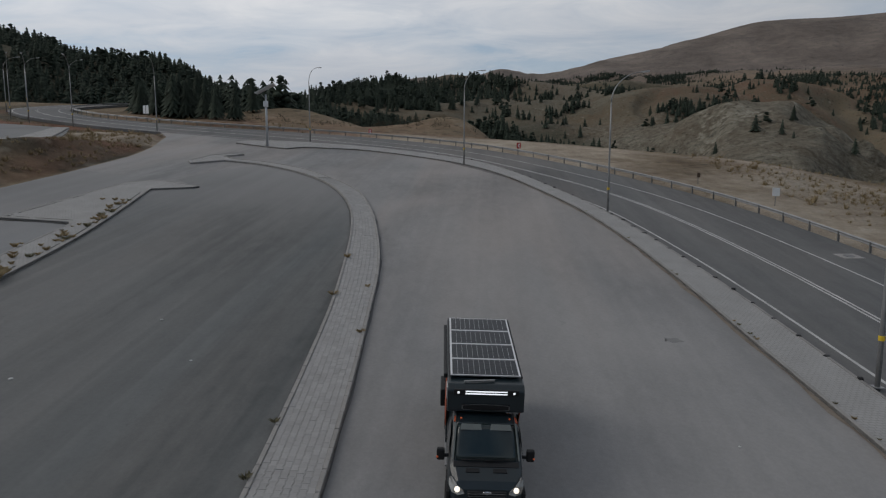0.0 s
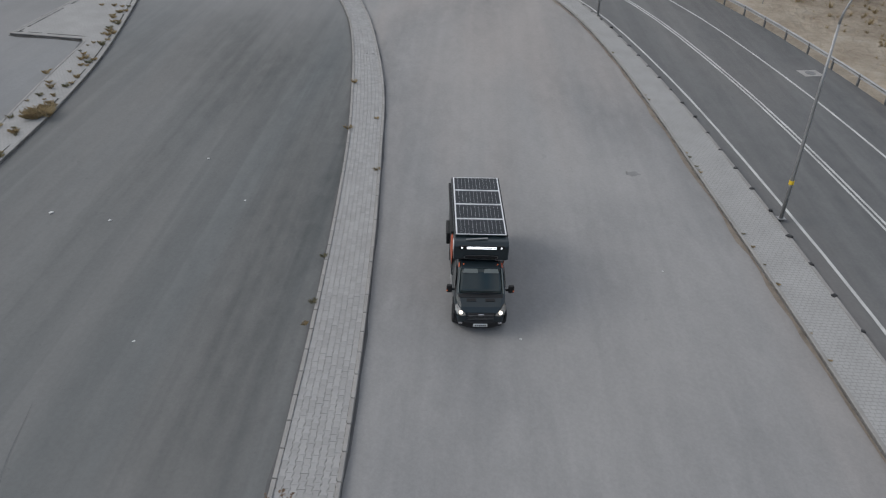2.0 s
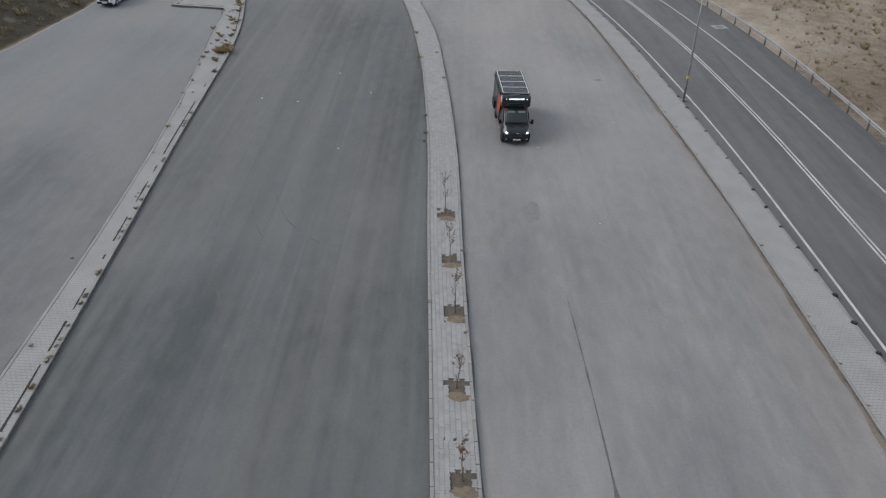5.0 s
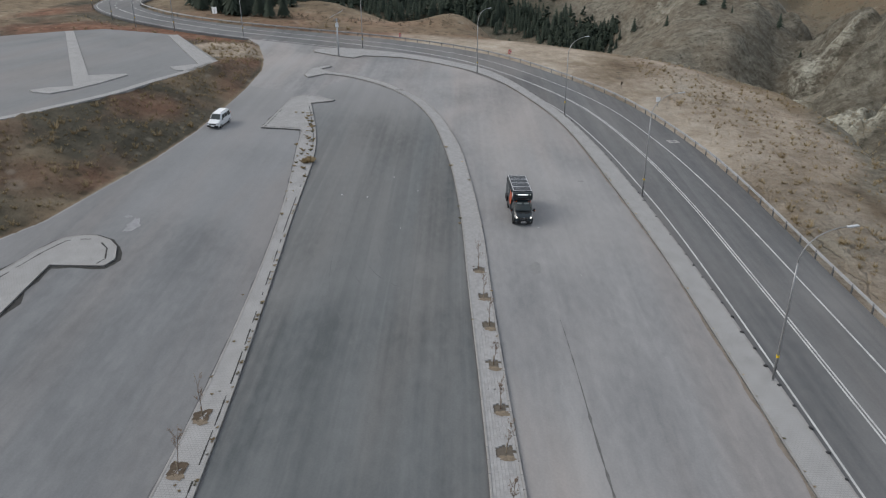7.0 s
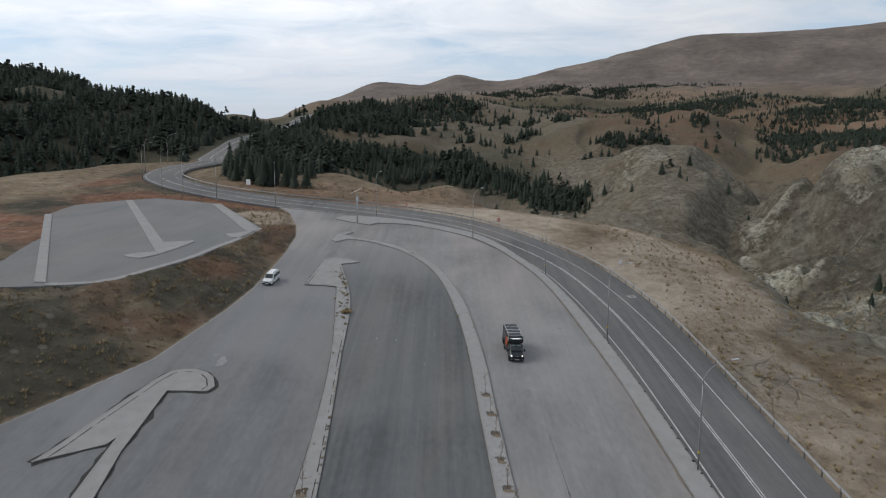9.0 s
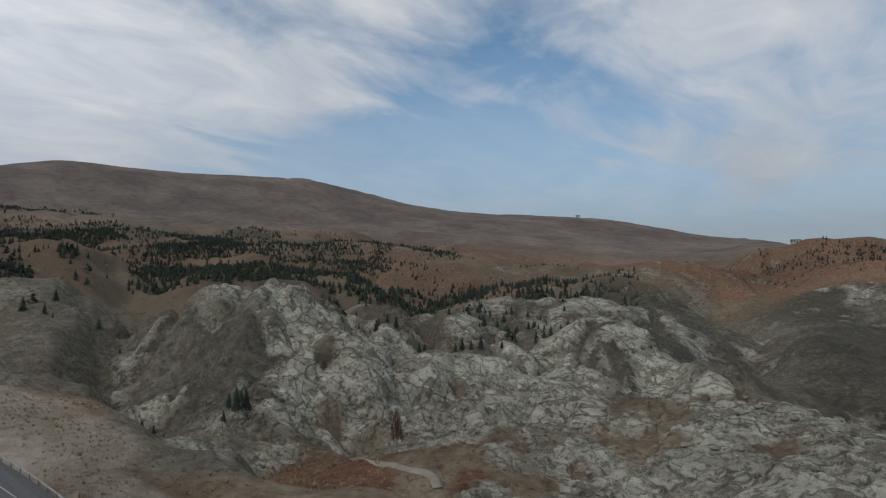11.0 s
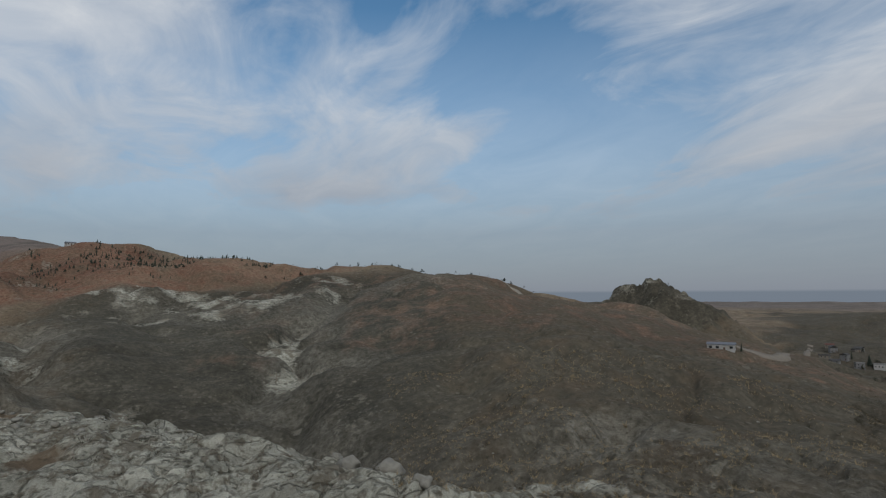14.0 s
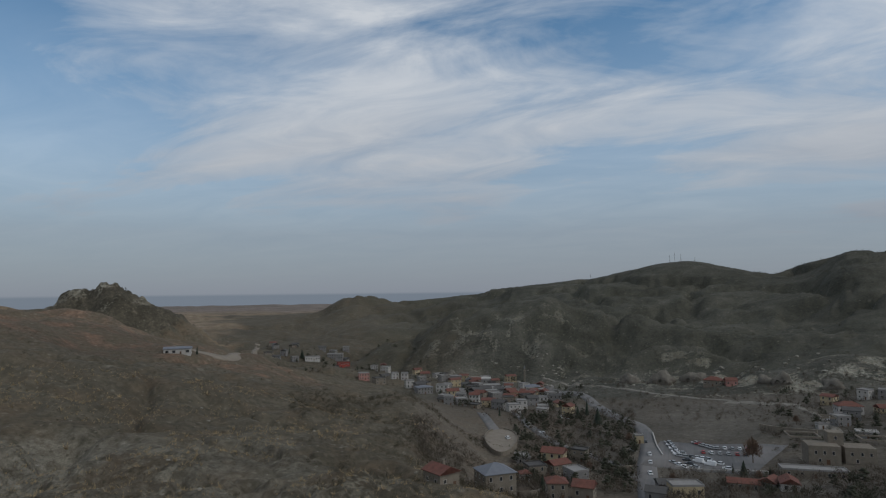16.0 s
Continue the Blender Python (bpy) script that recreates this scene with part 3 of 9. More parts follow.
def slabs(x, y, size, seed):
    """Rounded blocks with creases between them, 0 in a crease to 1 on top."""
    x, y = x / size, y / size
    ix, iy = np.floor(x), np.floor(y)
    f1, f2 = np.full(x.shape, 9.0), np.full(x.shape, 9.0)
    for i in (-1, 0, 1):
        for j in (-1, 0, 1):
            cx, cy = ix + i, iy + j
            dd = np.hypot(cx + lattice(cx, cy, seed) - x, cy + lattice(cx, cy, seed + 7) - y)
            f2 = np.minimum(f2, np.maximum(f1, dd))
            f1 = np.minimum(f1, dd)
    e = np.clip((f2 - f1) / 0.55, 0, 1)
    return np.sqrt(1 - (1 - e) ** 2)


def hermite(xs, ys, x):
    """A smooth curve through knots, without overshoot; ys may hold a row for each knot."""
    xs = np.asarray(xs, float)
    ys = np.asarray(ys, float)
    hs = np.diff(xs).reshape(-1, *([1] * (ys.ndim - 1)))
    dl = np.diff(ys, axis=0) / hs
    m = np.zeros_like(ys)
    m[1:-1] = np.where(dl[:-1] * dl[1:] > 0, 2 * dl[:-1] * dl[1:] / (dl[:-1] + dl[1:] + np.where(dl[:-1] + dl[1:] == 0, 1e-9, 0)), 0)
    m[0], m[-1] = dl[0], dl[-1]
    i = np.clip(np.searchsorted(xs, x) - 1, 0, len(xs) - 2)
    s = ((x - xs[i]) / (xs[i + 1] - xs[i])).reshape(-1, *([1] * (ys.ndim - 1)))
    s = np.clip(s, 0, 1)
    h = hs[i]
    return (2 * s ** 3 - 3 * s ** 2 + 1) * ys[i] + (s ** 3 - 2 * s ** 2 + s) * h * m[i] + (3 * s ** 2 - 2 * s ** 3) * ys[i + 1] + (s ** 3 - s ** 2) * h * m[i + 1]


RS = np.geomspace(60, 4900, 160)
AZ_NODES = sorted(SPOKES)
TABLE = np.array([hermite(np.log(SPOKES[a][:, 0]), SPOKES[a][:, 1], np.log(np.clip(RS, SPOKES[a][0, 0], SPOKES[a][-1, 0]))) for a in AZ_NODES])
AZ_ALL = np.array([AZ_NODES[-2] - 360, AZ_NODES[-1] - 360] + AZ_NODES + [AZ_NODES[0] + 360, AZ_NODES[1] + 360], float)
TABLE = np.vstack([TABLE[-2:], TABLE, TABLE[:2]])
AZ_FINE = np.linspace(-75, 285, 721)
NET = hermite(AZ_ALL, TABLE, AZ_FINE)


def polar(x, y):
    dx, dy = x - EYE[0], y - EYE[1]
    return (np.degrees(np.arctan2(dx, dy)) + 75) % 360 - 75, np.hypot(dx, dy)


def from_polar(az, r):
    return EYE[0] + r * np.sin(np.radians(az)), EYE[1] + r * np.cos(np.radians(az))


def broad(x, y):
    az, r = polar(x, y)
    fa = np.clip((az + 75) * 2, 0, 719.999)
    fr = np.interp(np.log(np.maximum(r, 60)), np.log(RS), np.arange(len(RS)))
    fr = np.clip(fr, 0, len(RS) - 1.001)
    ia, ir = fa.astype(int), fr.astype(int)
    ta, tr = fa - ia, fr - ir
    return (NET[ia, ir] * (1 - ta) + NET[ia + 1, ir] * ta) * (1 - tr) + (NET[ia, ir + 1] * (1 - ta) + NET[ia + 1, ir + 1] * ta) * tr


def along(px, py, pts):
    """Distance of places to a line of points, the share of the line's length there, and on which side they lie."""
    best = np.full(px.shape, 1e9)
    where = np.zeros(px.shape)
    side = np.zeros(px.shape)
    n = len(pts) - 1
    for i in range(n):
        ax, ay, bx, by = *pts[i][:2], *pts[i + 1][:2]
        ex, ey = bx - ax, by - ay
        s = np.clip(((px - ax) * ex + (py - ay) * ey) / (ex * ex + ey * ey), 0, 1)
        dd = np.hypot(px - ax - s * ex, py - ay - s * ey)
        near = dd < best
        best[near], where[near] = dd[near], (i + s[near])
        side[near] = np.sign(ex * (py - ay) - ey * (px - ax))[near]
    return best, where, side


def inside(px, py, poly):
    """Signed distance to an outline, positive inside."""
    dist = along(px, py, list(poly) + [poly[0]])[0]
    odd = np.zeros(px.shape, bool)
    for (ax, ay), (bx, by) in zip(poly, list(poly[1:]) + [poly[0]]):
        if ay == by:
            continue
        odd ^= ((ay > py) != (by > py)) & (px < (bx - ax) * (py - ay) / (by - ay) + ax)
    return np.where(odd, dist, -dist)


def spline(pts, step=2.0):
    """Even points along a smooth line through pts (any dimension)."""
    p = np.array(pts, float)
    t = np.concatenate([[0], np.cumsum(np.linalg.norm(np.diff(p[:, :2], axis=0), axis=1))])
    m = np.gradient(p, t, axis=0)
    s = np.linspace(0, t[-1], max(2, int(t[-1] / step) + 1))
    i = np.clip(np.searchsorted(t, s) - 1, 0, len(t) - 2)
    h = (t[i + 1] - t[i])[:, None]
    q = ((s - t[i]) / (t[i + 1] - t[i]))[:, None]
    return (2 * q ** 3 - 3 * q ** 2 + 1) * p[i] + (q ** 3 - 2 * q ** 2 + q) * h * m[i] + (3 * q ** 2 - 2 * q ** 3) * p[i + 1] + (q ** 3 - q ** 2) * h * m[i + 1]


# lines of the rest area, in u and v
ROAD_MID = [(22.2, -150), (22.2, -60), (22.15, -10), (21.95, 6), (21.6, 18), (21.4, 26), (20.6, 36), (19.6, 45), (17.7, 56.5), (14.3, 67.5), (8.0, 79.3), (0.2, 91), (-11, 99.5), (-28, 106.5), (-48, 112),
            (-66, 119), (-82, 128), (-94, 138), (-100, 149), (-100, 161), (-96, 174)]
ACCESS = [(-64, -110), (-62, -25), (-56, -2), (-50.8, 7.7), (-47.2, 14.4), (-45, 18.7), (-43.3, 26.8), (-41.5, 35.5), (-40.2, 46.1), (-39.9, 57.5), (-39.9, 67.8), (-40.6, 79.8), (-42.6, 89), (-47.2, 101.9), (-52, 109)]
PLATEAU = [(-130, -115), (42, -115), (42, 0), (44, 20), (47, 32), (51, 49), (55, 66), (53, 82), (44, 95), (30, 107), (12, 116), (-10, 121), (-40, 124), (-70, 132), (-84, 142), (-88, 155), (-112, 160), (-118, 120), (-128, 60)]
PAVED = ACCESS + [(x, y) for x, y in ROAD_MID[14:0:-1]]
PAVED = [p for p in PAVED if p[1] > -111]
LOT_EDGE = [(-74, 25), (-63.9, 27.6), (-58.5, 29.3), (-55.6, 32.5), (-54.0, 37.3), (-52.3, 42), (-50.7, 47.5), (-49.5, 56), (-47.9, 64.5), (-46.9, 73), (-47.2, 77)]
LOT = LOT_EDGE + [(-57, 93), (-66.9, 108.3), (-76, 110.5), (-85, 112), (-91.4, 108.3), (-99, 97.5), (-97.5, 84), (-84, 60)]


def lot_h(v):
    return np.clip(2.2 + (75 - v) * 0.07, 0.0, 8)


road_uv = spline(ROAD_MID, 3.0)
road_xy = [(p.x, p.y) for p in (W(u, v) for u, v in road_uv)]
FAR_ROAD = [from_polar(a, r) for a, r in ((-18.9, 300), (-17.6, 350), (-15.9, 410), (-14.0, 470), (-12.0, 540), (-10.6, 600), (-8.5, 660))]
road_xy = spline(road_xy[::6] + [road_xy[-1]] + FAR_ROAD, 4.0)
SPUR = [(*from_polar(a, r), z) for a, r, z in ((44, 235, -8), (52, 205, -9), (60, 195, -6.5), (66, 198, -4.5), (70, 203, -1.5), (74.5, 212, 0.8), (78, 200, 0.2), (86, 172, -1.0), (90, 158, -2.6), (95, 146, -2.6), (104, 122, -2.4), (111, 105, -4), (118, 90, -8))]
# hills that stand over the ravine: crest lines, their slope towards the rest area and away from it
RIDGES = [([(*from_polar(a, q), h) for a, q, h in ((26.5, 286, 20), (28, 280, 25), (30, 275, 30), (33, 272, 36), (37, 272, 39), (39.5, 275, 38), (41.5, 280, 34), (44, 285, 26), (47, 290, 17), (50, 290, 8))], 0.60, 0.14, 120),
          ([(*from_polar(a, q), h) for a, q, h in ((8, 372, 10), (11, 370, 16), (15, 366, 30), (19, 362, 37), (22, 362, 38), (24.3, 366, 33), (26.5, 372, 20))], 0.34, 0.12, 150),
          ([(*from_polar(a, q), h) for a, q, h in ((61, 360, 6), (64.3, 348, 9), (66.4, 345, 15), (69.4, 335, 11), (71.4, 325, 3), (74, 308, -4))], 0.50, 0.22, 70)]
TORS = [(75.6, 206, 4.5, 4.0), (74.2, 208, 2.2, 5.0), (50.6, 236, 10.0, 17.0), (77.0, 203, 2.0, 3.0), (4, 216, 8.5, 17), (8.5, 226, 7.0, 14), (0.5, 208, 5.0, 12), (-5, 222, 7.0, 15), (-9.5, 226, 5.0, 13)]
CRAG = [(*from_polar(a, r), z) for a, r, z in ((158, 880, -16), (161.2, 870, 0), (164.5, 860, 8), (167, 850, 16), (168.9, 850, 22), (171, 845, 12), (174, 835, 0), (177, 815, -8), (181, 790, -18), (186, 770, -16), (192, 750, -8))]
GULLIES = [([from_polar(a, q) for a, q in ((105, 570), (101, 480), (98.6, 410), (100, 360), (96.8, 310), (98.5, 260), (103, 210), (108, 165))], 11, 15),
           ([from_polar(a, q) for a, q in ((106.5, 350), (103, 362), (99.5, 375))], 6, 10),
           ([from_polar(a, q) for a, q in ((75, 560), (78.5, 470), (79, 400), (77, 340), (73, 300), (70, 262))], 12, 18),
           ([from_polar(a, q) for a, q in ((86.5, 600), (87.5, 530), (90, 470))], 4, 9),
           ([from_polar(a, q) for a, q in ((92, 260), (88, 285), (86.5, 320))], 6, 10),
           ([from_polar(a, q) for a, q in ((128, 210), (121, 180), (116, 150))], 5, 9),
           ([from_polar(a, q) for a, q in ((26, 520), (27, 430), (26.6, 350), (26.3, 285), (27, 235), (28.5, 205))], 14, 15),
           ([from_polar(a, q) for a, q in ((40, 520), (47, 440), (50, 380), (49.5, 330), (47.5, 290), (45, 250))], 8, 14)]
KNOLL = from_polar(131.3, 700)


def height(x, y, detail=True):
    """The land's height, and its masks: rock, red earth, olive steppe, forest floor."""
    az, r = polar(x, y)
    z = broad(x, y)
    warp = fbm(x, y, 160, 3, 40) * 70
    u, v = to_uv(x, y)
    plane = -(NX * x + NY * y) / NZ
    plat = inside(u, v, PLATEAU)
    # pale rock spur in front of the gully
    d_spur, s_spur, side = along(x, y, SPUR)
    crest = np.interp(s_spur, np.arange(len(SPUR)), [p[2] for p in SPUR])
    slope = np.where(side > 0, 0.62, 0.20)
    spur = crest - slope * (np.sqrt(d_spur ** 2 + 36) - 6)
    spur_on = smooth(95, 25, d_spur)
    k = 5.0
    zz = np.maximum(z, spur) + k * np.log1p(np.exp(-np.abs(z - spur) / k))
    z = z + (zz - z) * spur_on
    for pts, near_s, far_s, reach in RIDGES:
        d_r, s_r, side_r = along(x + fbm(x, y, 60, 3, 31) * 20, y + fbm(x, y, 60, 3, 32) * 20, pts)
        top = np.interp(s_r, np.arange(len(pts)), [p[2] for p in pts]) - np.where(side_r > 0, far_s, near_s) * (np.sqrt(d_r ** 2 + 64) - 8)
        z = z + np.maximum(0, top - z) * smooth(reach, 0.45 * reach, d_r)
    for a, q, tall, wide_ in TORS:
        tx, ty = from_polar(a, q)
        z = z + tall * np.exp(-((x - tx) ** 2 + (y - ty) ** 2) / wide_ ** 2)
    # craggy foot-hill behind the town
    d_crag, s_crag, side2 = along(x, y, CRAG)
    crest2 = np.interp(s_crag, np.arange(len(CRAG)), [p[2] for p in CRAG])
    crag = crest2 - 0.42 * (np.sqrt(d_crag ** 2 + 100) - 10) + detail * (ridged(x, y, 60, 4, 23) * 9 + fbm(x, y, 25, 3, 24) * 5)
    z = z + np.maximum(0, crag - z) * smooth(170, 90, d_crag)
    z = z - 18 * smooth(20, 31, az) * smooth(56, 46, az) * smooth(345, 410, r) * smooth(590, 480, r)
    z = z - 60 * smooth(1500, 4300, r) * smooth(114, 122, az) * smooth(176, 164, az)
    # castle-like knoll
    dk = np.hypot(x - KNOLL[0], y - KNOLL[1])
    knob = 56 - 0.70 * np.sqrt(dk ** 2 + 80) + fbm(x, y, 30, 4, 60) * 9 + ridged(x, y, 14, 4, 62) * 9 - 2
    z = np.where(dk < 170, np.maximum(z, np.minimum(knob, 48 + fbm(x, y, 14, 4, 61) * 9)), z)
    # gullies through the dark hill, washed down to pale rock
    wash = np.zeros_like(z)
    for line, deep, wide_ in GULLIES:
        dg = along(x + fbm(x, y, 40, 3, 81) * 22, y + fbm(x, y, 40, 3, 82) * 22, line)[0]
        z = z - deep * np.exp(-(dg / wide_) ** 2)
        wash = np.maximum(wash, np.exp(-(dg / (wide_ * 1.25)) ** 2) * (0.75 + 0.9 * fbm(x, y, 60, 3, 83)))
    # ---- masks
    n1, n2 = fbm(x, y, 90, 4, 11), fbm(x, y, 260, 4, 12)

    def zone(a0, a1, r0, r1, soft_a=3.0, soft_r=0.12):
        aw, rw = az + n1 * 5, r * (1 + n2 * 0.22)
        return smooth(a0 - soft_a, a0 + soft_a, aw) * smooth(a1 + soft_a, a1 - soft_a, aw) * smooth(r0 * (1 - soft_r), r0 * (1 + soft_r), rw) * smooth(r1 * (1 + soft_r), r1 * (1 - soft_r), rw)
    rock = np.maximum.reduce([0.75 * zone(36, 68, 160, 350), 0.52 * zone(26, 60, 330, 450), 0.60 * zone(22, 40, 150, 300), 0.84 * smooth(66, 36, d_spur) * smooth(47, 54, az), 0.78 * zone(54, 103, 92, 205, 2, 0.06), 0.66 * zone(58, 78, 260, 460), 0.47 * zone(56, 84, 460, 900), 0.42 * zone(84, 108, 215, 300),
                              0.58 * zone(80, 108, 500, 640, 3, 0.06), 0.46 * zone(156, 176, 640, 790, 3, 0.06), 0.50 * zone(174, 198, 545, 760, 3, 0.06), 0.36 * zone(160, 200, 780, 1500), 0.50 * smooth(80, 40, dk), 0.42 * zone(112, 160, 90, 200), 0.62 * zone(26, 36, 112, 200, 2), 0.46 * zone(9, 27, 205, 370, 3), 0.54 * zone(27, 40, 200, 300, 2), 0.36 * zone(0, 26, 300, 420), 0.74 * wash * smooth(40, 60, az) * smooth(116, 106, az)])
    red = np.maximum.reduce([0.74 * zone(36, 49, 118, 165, 1.5, 0.06), 0.7 * zone(54, 58, 125, 146, 1.5, 0.06), 0.47 * zone(14, 66, 430, 800), 0.58 * zone(58, 92, 600, 760, 3, 0.05), 0.52 * zone(86, 106, 640, 740, 4, 0.05), 0.50 * zone(40, 80, 850, 1900), 0.42 * zone(-10, 40, 560, 900), 0.36 * zone(-30, 60, 950, 3000), 0.45 * zone(-22, 10, 172, 215), 0.34 * zone(92, 150, 330, 640)])
    olive = np.maximum.reduce([0.92 * zone(80, 115, 195, 640, 9), 0.68 * zone(102, 168, 60, 620, 8), 0.72 * zone(140, 170, 560, 2200), 0.72 * zone(168, 205, 540, 2200), 0.66 * zone(22, 40, 160, 400), 0.22 * zone(-45, 70, 900, 3000), 0.9 * smooth(110, 60, dk), 0.46 * zone(-60, 25, 230, 900), 0.40 * zone(20, 76, 300, 900), 0.72 * zone(66, 82, 230, 560), 0.6 * zone(132, 144, 500, 760), 0.60 * zone(158, 200, 225, 330), 0.62 * zone(158, 177, 300, 560), 0.62 * zone(176, 200, 380, 560)])
    wood = np.maximum.reduce([0.9 * zone(-46, -9, 300, 600), 0.62 * zone(-14, 10, 350, 470), 0.42 * zone(-14, 48, 420, 900), 0.72 * zone(2, 56, 800, 1000), 0.44 * zone(152, 204, 650, 2200)])
    red = red * (1 - 0.8 * wash)
    ribs = ridged(x + warp * 0.4, y + warp * 0.3, 48, 3, 44)
    rock = rock * (1 - 0.55 * smooth(0.05, 0.4, ribs) * smooth(30, 60, d_spur)) * (0.86 + 0.9 * np.clip(fbm(x, y, 16, 3, 46), -0.5, 0.15))
    # greying with distance in place of haze, then the valley's grey soil
    haze_grey_soil = np.maximum(smooth(900, 1250, r) * smooth(150, 90, az), smooth(1900, 3000, r))
    haze_grey_soil = np.maximum(haze_grey_soil, 0.30 * smooth(154, 160, az) * smooth(206, 198, az) * smooth(200, 240, r) * smooth(580, 500, r))
    olive = olive * smooth(-22, 10, -plat)
    wood = wood * smooth(-30, 5, -plat)
    rock = rock * smooth(-2, 14, -plat)
    # ---- relief
    if detail:
        rough = smooth(0, 30, -plat)
        far = smooth(300, 1500, r)
        rough = rough * (1 - 0.85 * smooth(152, 160, az) * smooth(205, 198, az) * smooth(190, 225, r) * smooth(640, 540, r))
        z = z + rough * (fbm(x, y, 120, 4, 3) * (5 + 9 * smooth(180, 420, r) + 8 * far) * (1 - 0.75 * smooth(900, 1500, r)) + fbm(x, y, 24, 4, 8) * 2.2 * (1 - 0.6 * far))
        z = z + rough * smooth(215, 300, r) * smooth(860, 620, r) * smooth(100, 70, az) * (fbm(x, y, 150, 3, 5) * 34 - 2)
        z = z - rough * smooth(150, 200, r) * smooth(520, 330, r) * smooth(80, 66, az) * smooth(18, 30, az) * (smooth(0.0, 0.45, ribs) * 10 + smooth(0.0, 0.5, ridged(x, y, 19, 3, 45)) * 3.5)
        gul = ridged(x + warp, y - warp, 110, 4, 21)
        z = z - rough * smooth(150, 330, r) * (1 - smooth(1900, 3500, r)) * smooth(0.05, 0.5, gul) * (5 + 6 * far) * (1 - 0.7 * smooth(800, 1400, r) * smooth(150, 130, az) + 0.9 * smooth(150, 165, az) * smooth(640, 800, r))
        z = z - rough * smooth(108, 120, az) * smooth(175, 160, az) * smooth(85, 110, r) * smooth(420, 300, r) * (smooth(0.0, 0.5, ridged(x + warp * 0.5, y, 42, 4, 27)) * 4.5 - fbm(x, y, 8, 3, 29) * 1.6)
        c, s = -0.42, 0.91
        xr, yr = c * x + s * y + warp * 0.3, -s * x + c * y
        lumps = billow(xr * 0.55 + fbm(x, y, 14, 3, 70) * 8, yr + fbm(x, y, 11, 3, 71) * 6, 26, 5, 33)
        knobs = billow(xr * 0.7, yr + fbm(x, y, 5, 2, 72) * 3, 7.5, 4, 36)
        z = z + rough * rock * (lumps * 3.6 + knobs * 1.3)
        near_rock = rough * rock * smooth(420, 200, r)
        wx, wy = xr + fbm(x, y, 12, 3, 75) * 7, yr + fbm(x, y, 9, 3, 76) * 5
        z = z + near_rock * (slabs(wx * 0.42, wy, 8.5, 91) * 3.4 + slabs(wx * 0.5, wy, 3.2, 92) * 1.2 - 1.8)
        z = z + smooth(-40, 0, plat) * fbm(x, y, 5, 3, 50) * 0.25
    # ---- the rest area and its banks
    flat = plane + smooth(28, 40, u) * fbm(x, y, 22, 3, 51) * 0.7 * detail - smooth(32, 50, u) * smooth(110, 60, v) * 1.0
    in_lot = inside(u, v, LOT)
    paved = inside(u, v, PAVED)
    bank = np.minimum(lot_h(v), np.maximum(0, -paved - 0.4) * 0.40) * smooth(128, 108, v) * (u < -20)
    bank = np.where(in_lot > 0, lot_h(v), bank)
    flat = flat + bank + np.where((u < -45) & (in_lot < 0), fbm(x, y, 9, 4, 52) * 0.9, 0) * smooth(0, 3, -paved) * detail
    w = smooth(-1, 17 + 30 * smooth(20, -60, u), -plat)
    z = flat * (1 - w) + z * w
    z = z - 0.5 * smooth(0.1, 1.6, paved) - 0.4 * smooth(0.3, 1.6, in_lot)
    d_road = along(x, y, road_xy[::3])[0]
    if detail:
        zs = height(x, y, False)[0]
        near = smooth(24, 8, d_road)
        z = z + (zs - 0.45 * smooth(11.5, 9.0, d_road) - z) * near * (paved < 0)
    verge = smooth(0.2, 2.5, -paved) * smooth(-62, -40, u) * smooth(-4, 6, plat + 5 * fbm(x, y, 16, 3, 55)) * np.where(u < 0, smooth(88, 96, v), 1.0) * smooth(-100, -60, v)
    shoulder = verge * np.maximum(smooth(24, 34, u + 14 * fbm(x, y, 30, 3, 56)), smooth(60, 80, v) * 0.8)
    rock = np.maximum(rock, (0.25 + 0.7 * fbm(x, y, 20, 4, 57)) * shoulder)
    sand = np.maximum((0.88 + 0.6 * fbm(x, y, 30, 3, 58)) * np.maximum(shoulder, smooth(13, 6, np.hypot(u + 52, v - 92))), 0.12 * zone(177, 192, 375, 520))
    olive = np.maximum(olive, (0.30 + 1.1 * fbm(x, y, 26, 4, 59)) * verge * smooth(30, 40, u))
    red = np.maximum(red, (0.42 + 0.8 * fbm(x, y, 24, 3, 64)) * verge * smooth(78, 98, v))
    bankish = smooth(-0.4, 0.8, -paved) * (u < -30) * smooth(-3, 8, plat)
    red = np.maximum(red, (0.42 + 0.9 * fbm(x, y, 22, 3, 54)) * bankish)
    olive = np.maximum(olive, (0.74 + 1.0 * fbm(x, y, 12, 3, 53)) * bankish)
    return z, rock, red, olive, wood, haze_grey_soil, sand


def land_z(x, y, detail=True):
    return float(height(np.array([float(x)]), np.array([float(y)]), detail)[0][0])


def mesh_from(name, verts, faces, mat, smooth_shade=False):
    me = bpy.data.meshes.new(name)
    me.from_pydata([tuple(map(float, v)) for v in verts], [], [tuple(map(int, f)) for f in faces])
    me.materials.append(mat)
    if smooth_shade:
        me.polygons.foreach_set("use_smooth", [True] * len(me.polygons))
    me.update()
    return me


